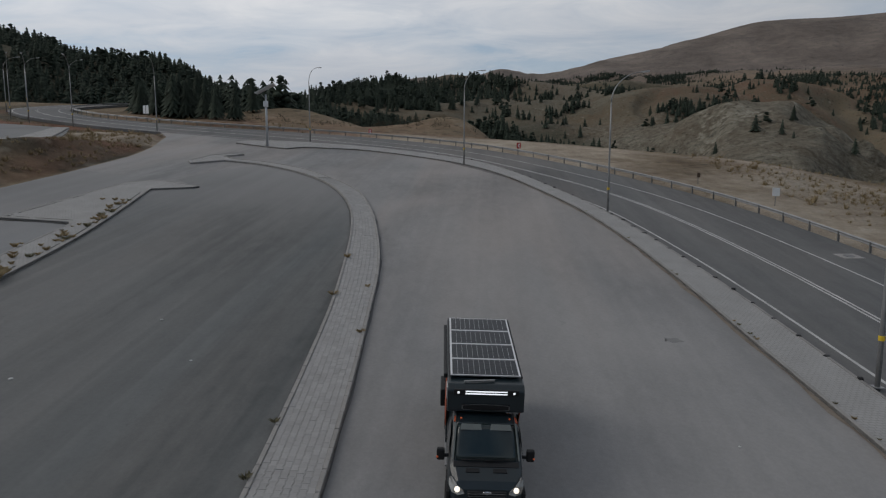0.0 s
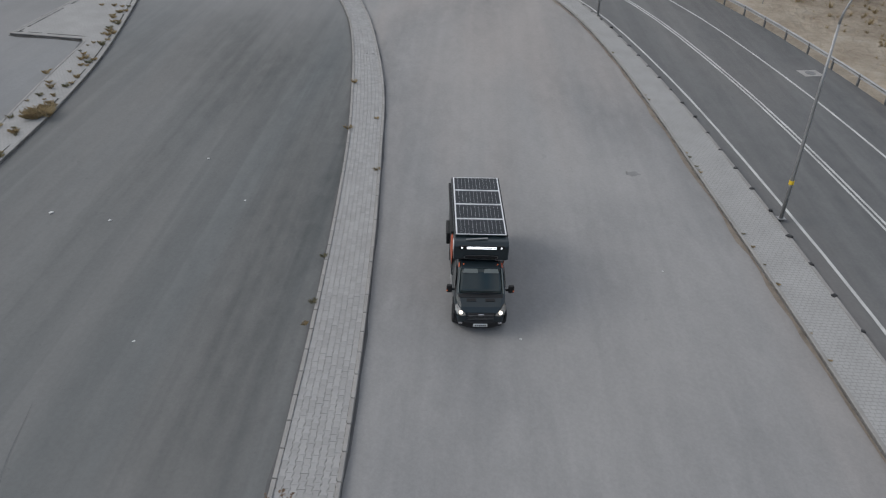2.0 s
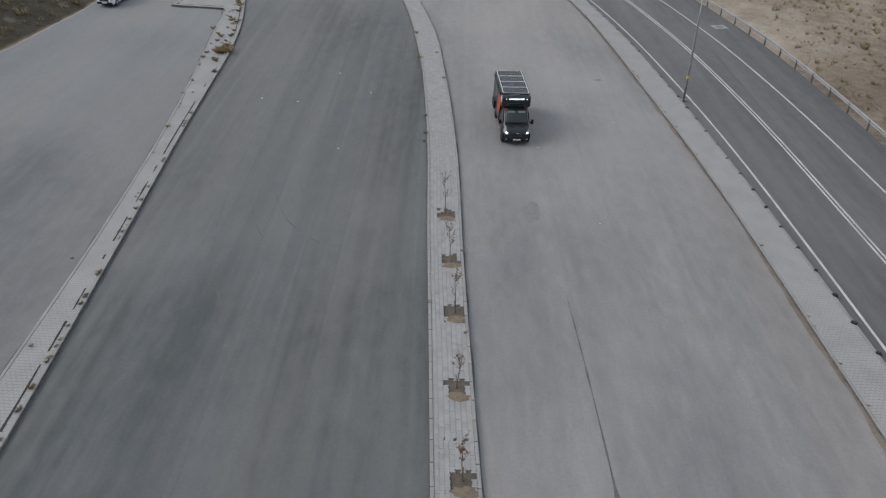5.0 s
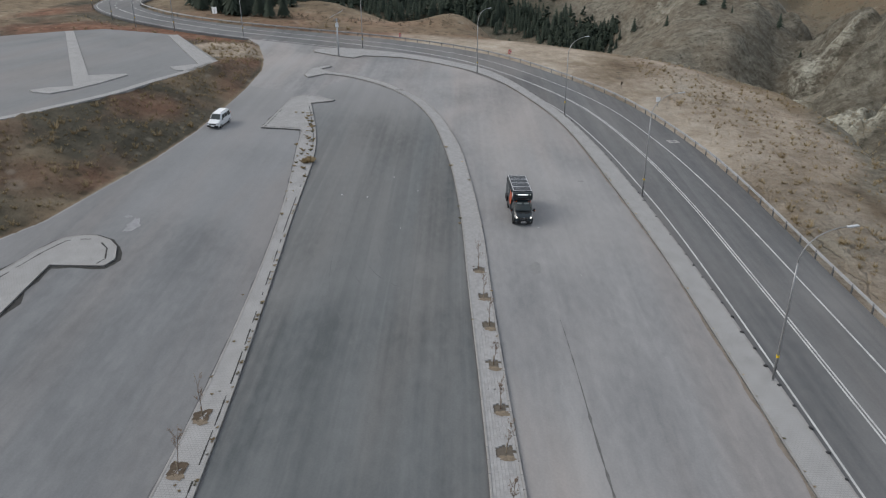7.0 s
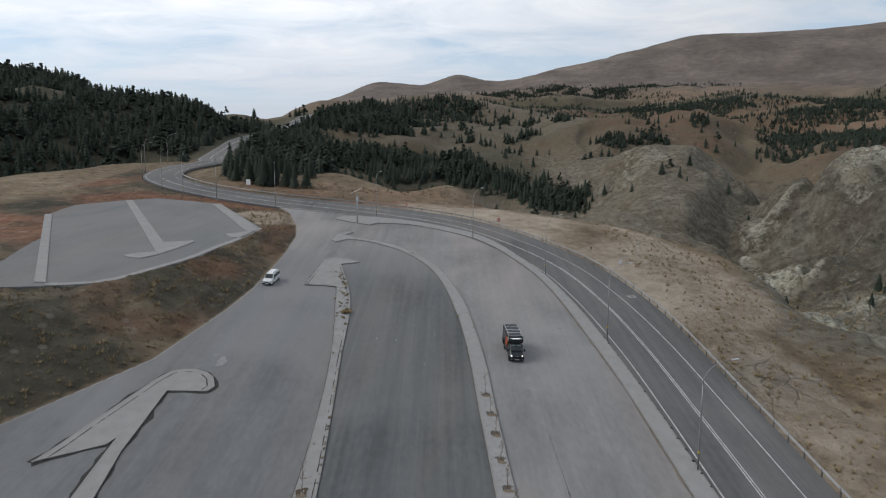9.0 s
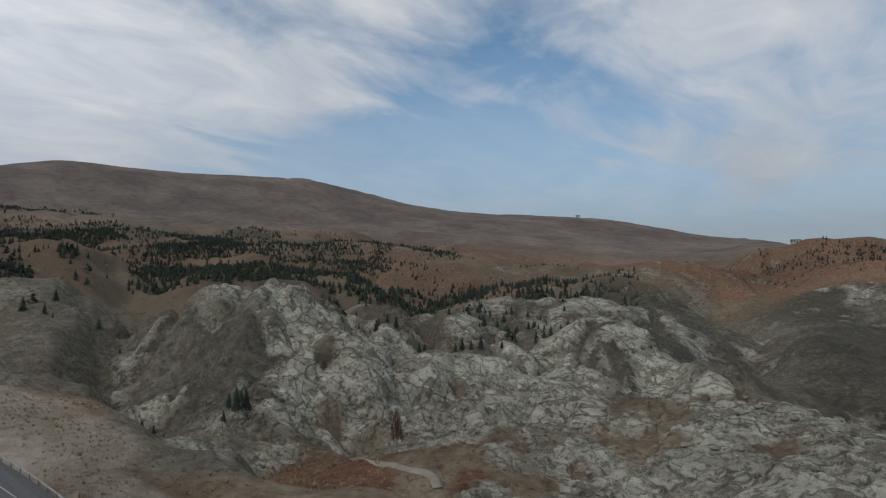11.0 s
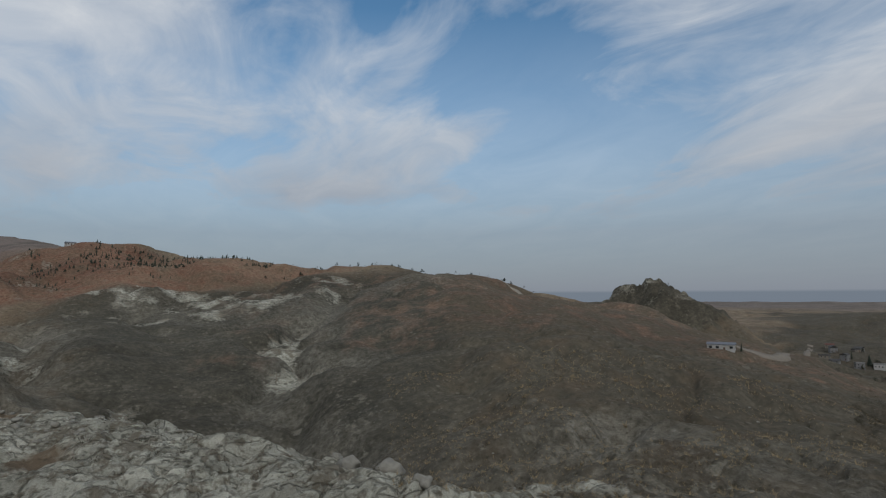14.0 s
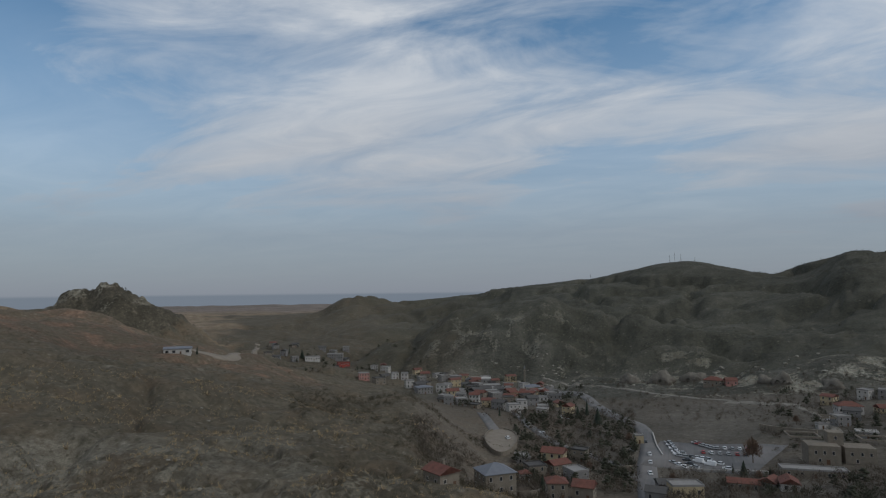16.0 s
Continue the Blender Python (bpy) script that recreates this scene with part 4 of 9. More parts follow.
def fast_mesh(name, verts, faces, mat, smooth_shade=False):
    """From arrays: verts n x 3, faces m x 3 or m x 4."""
    verts, faces = np.asarray(verts, np.float32), np.asarray(faces, np.int32)
    me = bpy.data.meshes.new(name)
    me.vertices.add(len(verts))
    me.vertices.foreach_set("co", verts.ravel())
    k = faces.shape[1]
    me.loops.add(faces.size)
    me.loops.foreach_set("vertex_index", faces.ravel())
    me.polygons.add(len(faces))
    me.polygons.foreach_set("loop_start", np.arange(0, faces.size, k, dtype=np.int32))
    me.polygons.foreach_set("loop_total", np.full(len(faces), k, np.int32))
    if smooth_shade:
        me.polygons.foreach_set("use_smooth", np.ones(len(faces), bool))
    me.materials.append(mat)
    me.update(calc_edges=True)
    return me


def build_ground():
    azs = np.concatenate([np.arange(-46, 200, 0.2), np.arange(200, 314, 2.0)])
    rs = np.concatenate([[2, 10, 20, 30, 40, 48], np.geomspace(54, 96, 44)[:-1], np.geomspace(96, 265, 180)[:-1], np.geomspace(265, 4950, 255)])
    A_, R_ = np.meshgrid(azs, rs, indexing="ij")
    x, y = from_polar(A_.ravel(), R_.ravel())
    z, *masks, haze_grey_soil, sand = height(x, y)
    az_w, r_w = A_.ravel() + fbm(x, y, 90, 3, 93) * 6, R_.ravel() * (1 + fbm(x, y, 200, 3, 94) * 0.2)
    scrub_haze = smooth(150, 166, az_w) * smooth(215, 208, az_w) * np.maximum(0.9 * smooth(430, 560, r_w) * smooth(3200, 2200, r_w), 0.6 * smooth(175, 179, az_w) * smooth(270, 320, r_w) * smooth(620, 540, r_w))
    scrub_haze = np.maximum(scrub_haze, 0.4 * smooth(28, 36, az_w) * smooth(80, 70, az_w) * smooth(150, 200, r_w) * smooth(500, 440, r_w))
    scrub_haze = np.maximum(scrub_haze, 0.25 * smooth(76, 84, az_w) * smooth(116, 106, az_w) * smooth(180, 230, r_w) * smooth(620, 540, r_w))
    scrub_haze = np.maximum(scrub_haze, 0.75 * smooth(168, 175, az_w) * smooth(206, 200, az_w) * smooth(225, 260, r_w) * smooth(600, 540, r_w))

    def band(a0, a1, r0, r1, soft_a=3.0, soft_r=0.1):
        return smooth(a0 - soft_a, a0 + soft_a, az_w) * smooth(a1 + soft_a, a1 - soft_a, az_w) * smooth(r0 * (1 - soft_r), r0 * (1 + soft_r), r_w) * smooth(r1 * (1 + soft_r), r1 * (1 - soft_r), r_w)
    wash = np.zeros(len(x))
    for line, deep, wide_ in GULLIES[:6]:
        dg = along(x + fbm(x, y, 40, 3, 81) * 22, y + fbm(x, y, 40, 3, 82) * 22, line)[0]
        wash = np.maximum(wash, np.exp(-(dg / (wide_ * 1.9)) ** 2) * (0.72 + 0.9 * fbm(x, y, 45, 4, 84)))
    scree = np.maximum.reduce([0.58 * band(7, 29, 195, 430), 0.58 * band(26, 42, 195, 330), 0.70 * band(25, 37, 110, 205, 2), 0.50 * band(-4, 10, 235, 470), 0.47 * band(-6, 14, 470, 720), 0.5 * band(44, 80, 220, 470), 0.80 * wash * smooth(50, 62, A_.ravel()), 0.46 * band(88, 112, 470, 640), 0.44 * band(112, 150, 110, 230)])
    n, m = len(azs), len(rs)
    idx = np.arange(n * m).reshape(n, m)
    nxt = np.roll(idx, -1, axis=0)
    faces = np.stack([idx[:, :-1], idx[:, 1:], nxt[:, 1:], nxt[:, :-1]], -1).reshape(-1, 4)
    me = fast_mesh("ground", np.stack([x, y, z], -1), faces, M_GROUND, True)
    att = me.attributes.new("mask", "FLOAT_COLOR", "POINT")
    att.data.foreach_set("color", np.stack(masks, -1).astype(np.float32).ravel())
    att = me.attributes.new("haze_grey_soil", "FLOAT", "POINT")
    att.data.foreach_set("value", haze_grey_soil.astype(np.float32))
    att = me.attributes.new("sand", "FLOAT", "POINT")
    att.data.foreach_set("value", sand.astype(np.float32))
    att = me.attributes.new("scree", "FLOAT", "POINT")
    att.data.foreach_set("value", scree.astype(np.float32))
    att = me.attributes.new("scrub_haze", "FLOAT", "POINT")
    att.data.foreach_set("value", scrub_haze.astype(np.float32))
    return tagged(new("ground", me), "rolling hill country of pale rock, red earth and dry steppe", "ground", kind="structure")


build_ground()

# ---- pavements, kerbs and road ----
def part(name, bm, mat, parent=None, label="", shade=False):
    """Links a bmesh as one mesh object under a thing or a part."""
    me = bpy.data.meshes.new(name)
    bm.to_mesh(me)
    bm.free()
    for m in mat if isinstance(mat, (list, tuple)) else [mat]:
        me.materials.append(m)
    if shade:
        me.polygons.foreach_set("use_smooth", [True] * len(me.polygons))
    ob = new(name, me)
    if parent:
        ob.parent = parent
    if label:
        ob["label"] = label
    return ob


def child(name, me, parent, m=None, label=""):
    ob = new(name, me)
    ob.parent = parent
    if m is not None:
        ob.matrix_basis = m
    if label:
        ob["label"] = label
    return ob


def offset_line(line, d):
    """A line of u, v moved to its right by d, one width or one for each point."""
    line = np.asarray(line, float)
    t = np.gradient(line, axis=0)
    t /= np.linalg.norm(t, axis=1)[:, None]
    return line + np.stack([t[:, 1], -t[:, 0]], 1) * np.reshape(d, (-1, 1))


def ribbon_mesh(name, left, right, h_left, h_right, mat, place=None):
    n = len(left)
    put = place or W
    vs = [put(*p, h_left) for p in left] + [put(*p, h_right) for p in right]
    return mesh_from(name, vs, [(i, n + i, n + i + 1, i + 1) for i in range(n - 1)], mat)


def slab(name, outline, h0, h1, mat, place=None):
    """A flat slab over an outline in u and v, with upright sides."""
    put = place or W
    bm = bmesh.new()
    top = [bm.verts.new(put(*p, h1)) for p in outline]
    low = [bm.verts.new(put(*p, h0)) for p in outline]
    f = bm.faces.new(top)
    n = len(outline)
    for i in range(n):
        bm.faces.new((low[i], low[(i + 1) % n], top[(i + 1) % n], top[i]))
    bmesh.ops.recalc_face_normals(bm, faces=bm.faces)
    me = bpy.data.meshes.new(name)
    bm.to_mesh(me)
    bm.free()
    me.materials.append(mat)
    return me


def kerb_line(line, inner=-1, width=0.15, top=0.17, chamfer=0.025):
    """Vertices and faces of a kerb along a line of u and v; inner: side on which it lies."""
    a, b, c = line, offset_line(line, inner * chamfer), offset_line(line, inner * width)
    prof = [(a, -0.3), (a, top - chamfer), (b, top), (c, top), (c, -0.1)]
    vs, n = [], len(line)
    for l, h in prof:
        vs += [W(*p, h) for p in l]
    fs = [(k * n + i, k * n + i + 1, (k + 1) * n + i + 1, (k + 1) * n + i) for k in range(len(prof) - 1) for i in range(n - 1)]
    return vs, fs


def lot_place(u, v, h=0.0):
    return W(u, v, h + float(lot_h(v)))


lot_outline = [tuple(p) for p in PAVED]
tagged(new("pavement_lot", slab("pavement_lot", lot_outline, -0.45, 0.0, M_LOT)), "worn grey asphalt of a wide rest area", "pavement", kind="structure")

MED_L = [(-2.8, -40), (-2.85, -16.6), (-3.0, -9.5), (-3.4, 0.1), (-3.9, 10.5), (-4.35, 21.5), (-4.9, 29.5), (-5.5, 36), (-6.3, 42), (-7.4, 49), (-9.2, 57), (-11.6, 63.5), (-15, 69.5), (-20, 74.8), (-25.5, 78.3), (-28.8, 79.2)]
MED_R = [(-0.45, -40), (-0.5, -16.6), (-0.85, -12.2), (-1.15, -7), (-1.5, 0), (-1.85, 8), (-2.25, 20), (-2.8, 28), (-3.4, 34.5), (-4.2, 42), (-5.6, 49.5), (-7.6, 57.6), (-10.1, 64.5), (-14, 70.6), (-19, 76.2), (-25, 79.9), (-28.2, 80.8)]
ISL_C = [(-28.8, 79.2), (-31.3, 76.3), (-32.3, 78), (-31.9, 83.2), (-29.4, 85.8), (-28.6, 85.0), (-30.2, 82.6), (-28.2, 80.8)]
LEFT_L = [(-21.6, -40), (-21.4, -17.4), (-21.3, -5.4), (-21.5, 2.4), (-21.9, 10.4), (-22.7, 20.6), (-24.1, 32.2), (-25.6, 42.5), (-26.2, 47.6)]
LEFT_R = [(-18.9, -40), (-18.8, -17.3), (-19.1, -9.8), (-19.4, -3.9), (-20, 4.3), (-20.7, 13), (-21.3, 20), (-21.9, 28.7), (-22.5, 37), (-23.4, 43.5), (-24.8, 50), (-26.2, 55.5), (-27.6, 60.8)]
HEAD_B = [(-26.6, 48.2), (-32.0, 48.5), (-31.6, 57), (-31.2, 63.4), (-29.8, 64.9), (-28.5, 64.9), (-24.2, 62.9), (-24.6, 62.3), (-27.6, 60.8)]
ISL_E = [(-46.5, -3.5), (-45.6, -0.5), (-44.8, 3.1), (-43.6, 7.7), (-42.3, 12.9), (-41.3, 15.3), (-40, 16), (-38.5, 16.1), (-36.9, 15.4), (-35.7, 14.2), (-34.8, 12), (-35.2, 10.8), (-39.8, 10.6), (-39.5, 4.9), (-39.2, -1.3), (-38.2, -8.3), (-37.8, -12.7), (-37.5, -40), (-39.6, -40), (-39.7, -14), (-40.4, -5), (-40.8, 0.9), (-41.2, -0.3)]
STRIP_L = [(15.8, -120), (15.6, -16), (15.35, -6), (15.1, 3), (14.85, 11), (14.4, 20), (13.85, 27), (13.3, 33), (12.6, 41), (11.4, 51), (9.5, 60.5), (6.6, 69.5), (3.4, 77.5), (-1.1, 84.5), (-8.1, 90.4), (-16.2, 94.6), (-24.0, 95.0)]
STRIP_R = [(18.0, -120), (17.95, -16), (17.75, -6), (17.5, 2), (17.2, 10), (16.85, 17), (16.4, 24), (16.0, 29.5), (15.5, 35), (14.75, 42), (13.5, 50.5), (11.5, 60.5), (8.2, 71), (5.0, 79.5), (0.5, 87.6), (-7, 93.8), (-15, 98.3), (-25, 101.2)]
ISL_D = [(-25, 101.2), (-30, 101.4), (-33, 100.4), (-34.7, 98.5), (-34.3, 96.8), (-30.5, 94.6), (-25.6, 92.5), (-24.0, 95.0)]
HOLES = [(-2.9, 12.7), (-2.6, 8.45), (-2.3, 4.4), (-2.2, -0.2), (-1.98, -4.55), (-1.87, -8.2), (-1.75, -12.3), (-1.72, -16.6)]
HOLES_LEFT = [(-20.6, -6.3), (-20.5, -10.5), (-20.35, -15.2)]


def closed_kerb(parent, outline, label=""):
    """A kerb all along an outline: its edge pieces in one mesh."""
    pts = np.array(outline + [outline[0]], float)
    area = sum(a[0] * b[1] - a[1] * b[0] for a, b in zip(pts[:-1], pts[1:]))
    vs, fs = [], []
    for a, b in zip(pts[:-1], pts[1:]):
        seg = np.array([a, b])
        v2, f2 = kerb_line(seg, -1 if area > 0 else 1)
        fs += [tuple(i + len(vs) for i in f) for f in f2]
        vs += v2
    return child("kerb", mesh_from("kerb", vs, fs, M_KERB), parent, label=label)


def traffic_island(name, outline, label, detailed=False):
    ob = tagged(new(name, slab(name, outline, -0.3, 0.10 if detailed else 0.15, M_BED if detailed else M_PAVING)), label, "traffic island", kind="structure")
    if not detailed:
        closed_kerb(ob, outline)
    return ob


med_l, med_r = spline(MED_L, 1.0), spline(MED_R, 1.0)
median = traffic_island("median_middle", [tuple(p) for p in med_l] + ISL_C[1:-1] + [tuple(p) for p in med_r[::-1]], "long paved median with kerbs and tree pits", True)
left_l, left_r = spline(LEFT_L, 1.5), spline(LEFT_R, 1.5)
traffic_island("median_left", [tuple(p) for p in left_l] + HEAD_B[:-1] + [tuple(p) for p in left_r[::-1]], "long paved median with withered weeds and tree pits")
traffic_island("island_far_left", ISL_E, "paved traffic island with stone kerbs")
strip_l, strip_r = spline(STRIP_L, 1.5), spline(STRIP_R, 1.5)
traffic_island("sidewalk", [tuple(p) for p in strip_l] + ISL_D[1:-1][::-1] + [tuple(p) for p in strip_r[::-1]], "pale paved strip between the lot and the guard rail")

# darker lane between the medians
lane_r, lane_l = spline([(p[0] - 0.02, p[1]) for p in MED_L[:-2]], 2.0), spline([(p[0] + 0.02, p[1]) for p in LEFT_R], 2.0)
tagged(new("road_lane", slab("road_lane", [tuple(p) for p in lane_r] + [(-24, 77), (-27, 72), (-28, 66.5), (-24.0, 62.5)] + [tuple(p) for p in lane_l[::-1]], -0.1, 0.006, M_LANE_DARK)), "dark streaked asphalt lane between the medians", "road", kind="structure")

edge_l = spline([(p[0] - 0.02, p[1]) for p in LEFT_L], 2.0)
tagged(new("pavement_lot_left", slab("pavement_lot_left", [tuple(p) for p in edge_l] + [(-26.6, 48.2), (-32.0, 48.5), (-31.6, 57), (-31.2, 63.4), (-31.6, 66.5), (-39.5, 69.5)] + [(p[0] + 0.3, p[1]) for p in ACCESS[10:0:-1]] + [(-61.5, -40)], -0.1, 0.005, M_LOT_LEFT)), "bluish grey worn asphalt of the outer lot", "pavement", kind="structure")


def road_ribbon():
    line = np.array(road_xy)
    left, right = offset_line(line, -4.0), offset_line(line, 6.0)
    zs = height(line[:, 0], line[:, 1], False)[0]
    u, v = to_uv(line[:, 0], line[:, 1])
    flat = -(NX * line[:, 0] + NY * line[:, 1]) / NZ
    on = smooth(150, 105, v) * (np.arange(len(line)) < len(line) * 0.6)
    mid = flat * on + zs * (1 - on)

    def z_at(side, k):
        f = -(NX * side[:, 0] + NY * side[:, 1]) / NZ
        s = height(side[:, 0], side[:, 1], False)[0]
        return f * on + (0.6 * s + 0.4 * zs) * (1 - on) + k
    return line, left, right, mid, z_at


def strip_between(line, a, b, z_at, lift, name, mat, skip=None, thick=0.0):
    l, r = offset_line(line, a), offset_line(line, b)
    zl, zr = z_at(l, lift), z_at(r, lift)
    n = len(line)
    vs = [(*p, z) for p, z in zip(l, zl)] + [(*p, z) for p, z in zip(r, zr)]
    fs = [(i, n + i, n + i + 1, i + 1) for i in range(n - 1) if not skip or not skip(i)]
    if thick:
        vs += [(x, y, z - thick) for x, y, z in vs]
        fs += [(i, i + 1, 2 * n + i + 1, 2 * n + i) for i in range(n - 1)] + [(n + i + 1, n + i, 3 * n + i, 3 * n + i + 1) for i in range(n - 1)]
    return mesh_from(name, vs, fs, mat)


r_line, _, _, _, r_z = road_ribbon()
road_v = to_uv(r_line[:, 0], r_line[:, 1])[1]
SHOULDER = 7.3 + 0.9 * smooth(15, 48, road_v) - 2.2 * smooth(104, 125, road_v)
EDGE_LINE = -3.9 - 0.5 * smooth(12, 44, road_v)
road = tagged(new("road", strip_between(r_line, -5.2, SHOULDER + 0.25, r_z, 0.016, "road", M_ROAD, thick=0.5)), "dark two-lane asphalt road bending round the rest area", "road", kind="structure")
for a, b in ((-0.21, -0.07), (0.07, 0.21), (4.02, 4.18)):
    child("line_marking", strip_between(r_line, a, b, r_z, 0.024, "line_marking", M_LINE), road, label="white painted line")
child("line_marking", strip_between(r_line, EDGE_LINE - 0.08, EDGE_LINE + 0.08, r_z, 0.024, "line_marking", M_LINE), road, label="white painted line")

# upper lot on its bank
upper = [tuple(p) for p in spline(LOT_EDGE, 3)] + LOT[len(LOT_EDGE):]
tagged(new("pavement_upper_lot", slab("pavement_upper_lot", upper, -1.5, 0.02, M_UPPER, lot_place)), "grey asphalt of a raised parking lot", "pavement", kind="structure")


def lot_strip(name, outline, label):
    ob = tagged(new(name, slab(name, outline, -0.2, 0.16, M_PAVING, lot_place)), label, "traffic island", kind="structure")
    return ob


edge = spline(LOT_EDGE[1:], 3)
lot_strip("sidewalk_upper", [tuple(p) for p in edge] + [tuple(p) for p in offset_line(edge, -1.2)[::-1]], "paved rim of the raised lot")
lot_strip("median_upper", [(-89.9, 108), (-60.7, 59), (-56.2, 61.4), (-55.5, 60.6), (-56.2, 54), (-57.3, 49), (-58.8, 45.7), (-61.4, 46.3), (-62.5, 47.3), (-61.3, 49.2), (-58.6, 51), (-91.4, 107.3)][::-1], "paved T-shaped median on the raised lot")
lot_strip("sidewalk_upper_side", [(-68.9, 107.6), (-66.9, 108.3), (-47.2, 75.6), (-47.8, 66), (-50.2, 66), (-52.5, 68.9), (-49.2, 72.8)], "paved side strip of the raised lot")
lot_strip("sidewalk_upper_far", [(-97.4, 82.6), (-95.8, 82.6), (-64.5, 29.2), (-66.2, 29.2)], "paved side strip of the raised lot")


# ---- marks on the asphalt: a tar seam, a darker patch, a white spill, tyre marks ----
M_TAR = material("tar_seam", (0.105, 0.103, 0.10), 0.85, var=0.25, scale=2, grain=20)
M_PATCH = asphalt("patched_asphalt", (0.125, 0.127, 0.130), (0.175, 0.176, 0.178), (0.19, 0.19, 0.19), 0.3)
M_SPILL = material("white_dust", (0.222, 0.222, 0.228), 0.95, var=0.25, scale=1.5, grain=14)
M_TYRE = material("tyre_marks", (0.106, 0.110, 0.112), 0.9, var=0.3, scale=1.2, grain=12)


def mark(name, line, widths, lift, mat, label, category):
    """A thin worn mark along a line of u and v."""
    ln = spline(line, 0.5)
    w = np.interp(np.linspace(0, 1, len(ln)), np.linspace(0, 1, len(widths)), widths)
    w = w * np.clip(0.8 + 1.6 * np.array([noise.noise((a * 1.3, b * 1.3, 3)) for a, b in ln]), 0.05, 2)
    me = ribbon_mesh(name, offset_line(ln, -w / 2), offset_line(ln, w / 2), lift, lift, mat)
    return tagged(new(name, me), label, category, kind="structure")


mark("asphalt_crack", [(3.35, 6.0), (3.46, 3.95), (3.65, -1.1), (3.83, -7.69), (4.05, -12.47), (4.1, -16.2), (4.3, -30)], (0.03, 0.10, 0.16, 0.12, 0.10, 0.1), 0.012, M_TAR, "long dark tar seam in the asphalt", "seam")
tagged(new("asphalt_patch", slab("asphalt_patch", [(-1.0, -13.7), (3, -13.6), (7.2, -13.35), (13.6, -13.8), (15.6, -13.9), (15.7, -34), (-1.2, -34)], -0.05, 0.008, M_PATCH)), "darker repaired stretch of asphalt", "asphalt patch", kind="structure")
for line, w in (([(-13.9, 17.6), (-13.0, 13.6), (-11.4, 10.9), (-9.0, 9.4), (-6.9, 10.2)], (0.01, 0.05, 0.08, 0.05, 0.01)), ([(-12.4, 17.4), (-11.6, 14.2), (-10.2, 12.2), (-8.6, 11.2)], (0.01, 0.05, 0.06, 0.01)),
                ([(-15.0, 16.6), (-14.2, 12.4), (-12.2, 8.9), (-9.2, 7.2)], (0.01, 0.06, 0.06, 0.01)), ([(-16.5, 24), (-16.2, 15), (-15.2, 8), (-13.0, 3)], (0.01, 0.05, 0.05, 0.01))):
    mark("tyre_mark", line, w, 0.011, M_TYRE, "dark curved tyre mark on the lane", "tyre mark")
for u, v, a, b in ((-36.4, 18.6, 0.55, 1.5), (-37.5, 20.4, 0.35, 0.3)):
    ring = [(u + a * math.cos(k * 0.349) * (1 + 1.1 * noise.noise((k * 0.9, u, 1.5))), v + b * math.sin(k * 0.349) * (1 + 1.1 * noise.noise((k * 0.9, v, 2.5)))) for k in range(18)]
    tagged(new("dust_spill", slab("dust_spill", ring, -0.02, 0.009, M_SPILL)), "white powder spilled on the asphalt", "spill", kind="structure")


M_OIL = material("oil_stain", (0.168, 0.166, 0.164), 0.8, var=0.15, scale=3, grain=14)
for u, v, a, b, seed in ((2.25, 13.5, 0.55, 1.1, 3), (9.8, 34.0, 0.4, 0.3, 5)):
    ring = [(u + a * math.cos(k * 0.262) * (1 + 0.9 * noise.noise((1.4 * math.cos(k * 0.262), 1.4 * math.sin(k * 0.262), seed))), v + b * math.sin(k * 0.262) * (1 + 0.9 * noise.noise((1.4 * math.cos(k * 0.262), 1.4 * math.sin(k * 0.262), seed + 7.5)))) for k in range(24)]
    tagged(new("oil_stain", slab("oil_stain", ring, -0.02, 0.007, M_OIL)), "dull dark oil stain on the asphalt", "stain", kind="structure")


def litter(u, v, s, seed):
    """A crumpled scrap of white paper or film."""
    rnd = random.Random(seed)
    bm = bmesh.new()
    bmesh.ops.create_icosphere(bm, subdivisions=2, radius=s)
    for w in bm.verts:
        w.co *= 0.75 + 0.5 * rnd.random()
        w.co.z *= 0.4
    ob = part("litter", bm, M_LITTER)
    ob.matrix_world = Matrix.Translation(W(u, v, 0.3 * s)) @ Matrix.Rotation(rnd.uniform(0, 6), 4, "Z")
    tagged(ob, "crumpled white scrap of litter on the asphalt", "litter", "scraps of litter on the lanes")


M_LITTER = material("white_scrap", (0.46, 0.46, 0.45), 0.7, var=0.15, scale=3)
for k, (u, v, s) in enumerate(((-17.4, 27.5, 0.13), (-14.6, 27.2, 0.10), (-12.2, 33.0, 0.09), (-10.4, 20.2, 0.07), (-9.2, 29.4, 0.07), (3.4, 21.5, 0.07), (9.6, 26.0, 0.06), (6.2, 12.6, 0.06))):
    litter(u, v, 0.75 * s, k)


def gutter(outline, shut=True, wide=0.16, mat=M_BED):
    """A dark strip of uneven width along the foot of a kerb."""
    pts = np.array(outline + ([outline[0]] if shut else []), float)
    seg = np.concatenate([np.linspace(a, b, max(2, int(np.hypot(*(b - a)) / 0.8)), endpoint=False) for a, b in zip(pts[:-1], pts[1:])] + [pts[-1:]])
    area = sum(a[0] * b[1] - a[1] * b[0] for a, b in zip(pts[:-1], pts[1:]))
    side = 1 if area > 0 else -1
    w = np.clip(wide * (0.75 + 1.2 * np.array([noise.noise((a * 0.5, b * 0.5, 7)) for a, b in seg])), 0.02, 1)
    me = ribbon_mesh("kerb_foot_strip", seg, offset_line(seg, side * w), 0.013, 0.011, mat)
    tagged(new("kerb_foot_strip", me), "dark uneven strip along the foot of a kerb", "grit", kind="structure")


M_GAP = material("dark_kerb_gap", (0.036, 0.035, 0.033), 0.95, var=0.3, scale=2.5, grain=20)


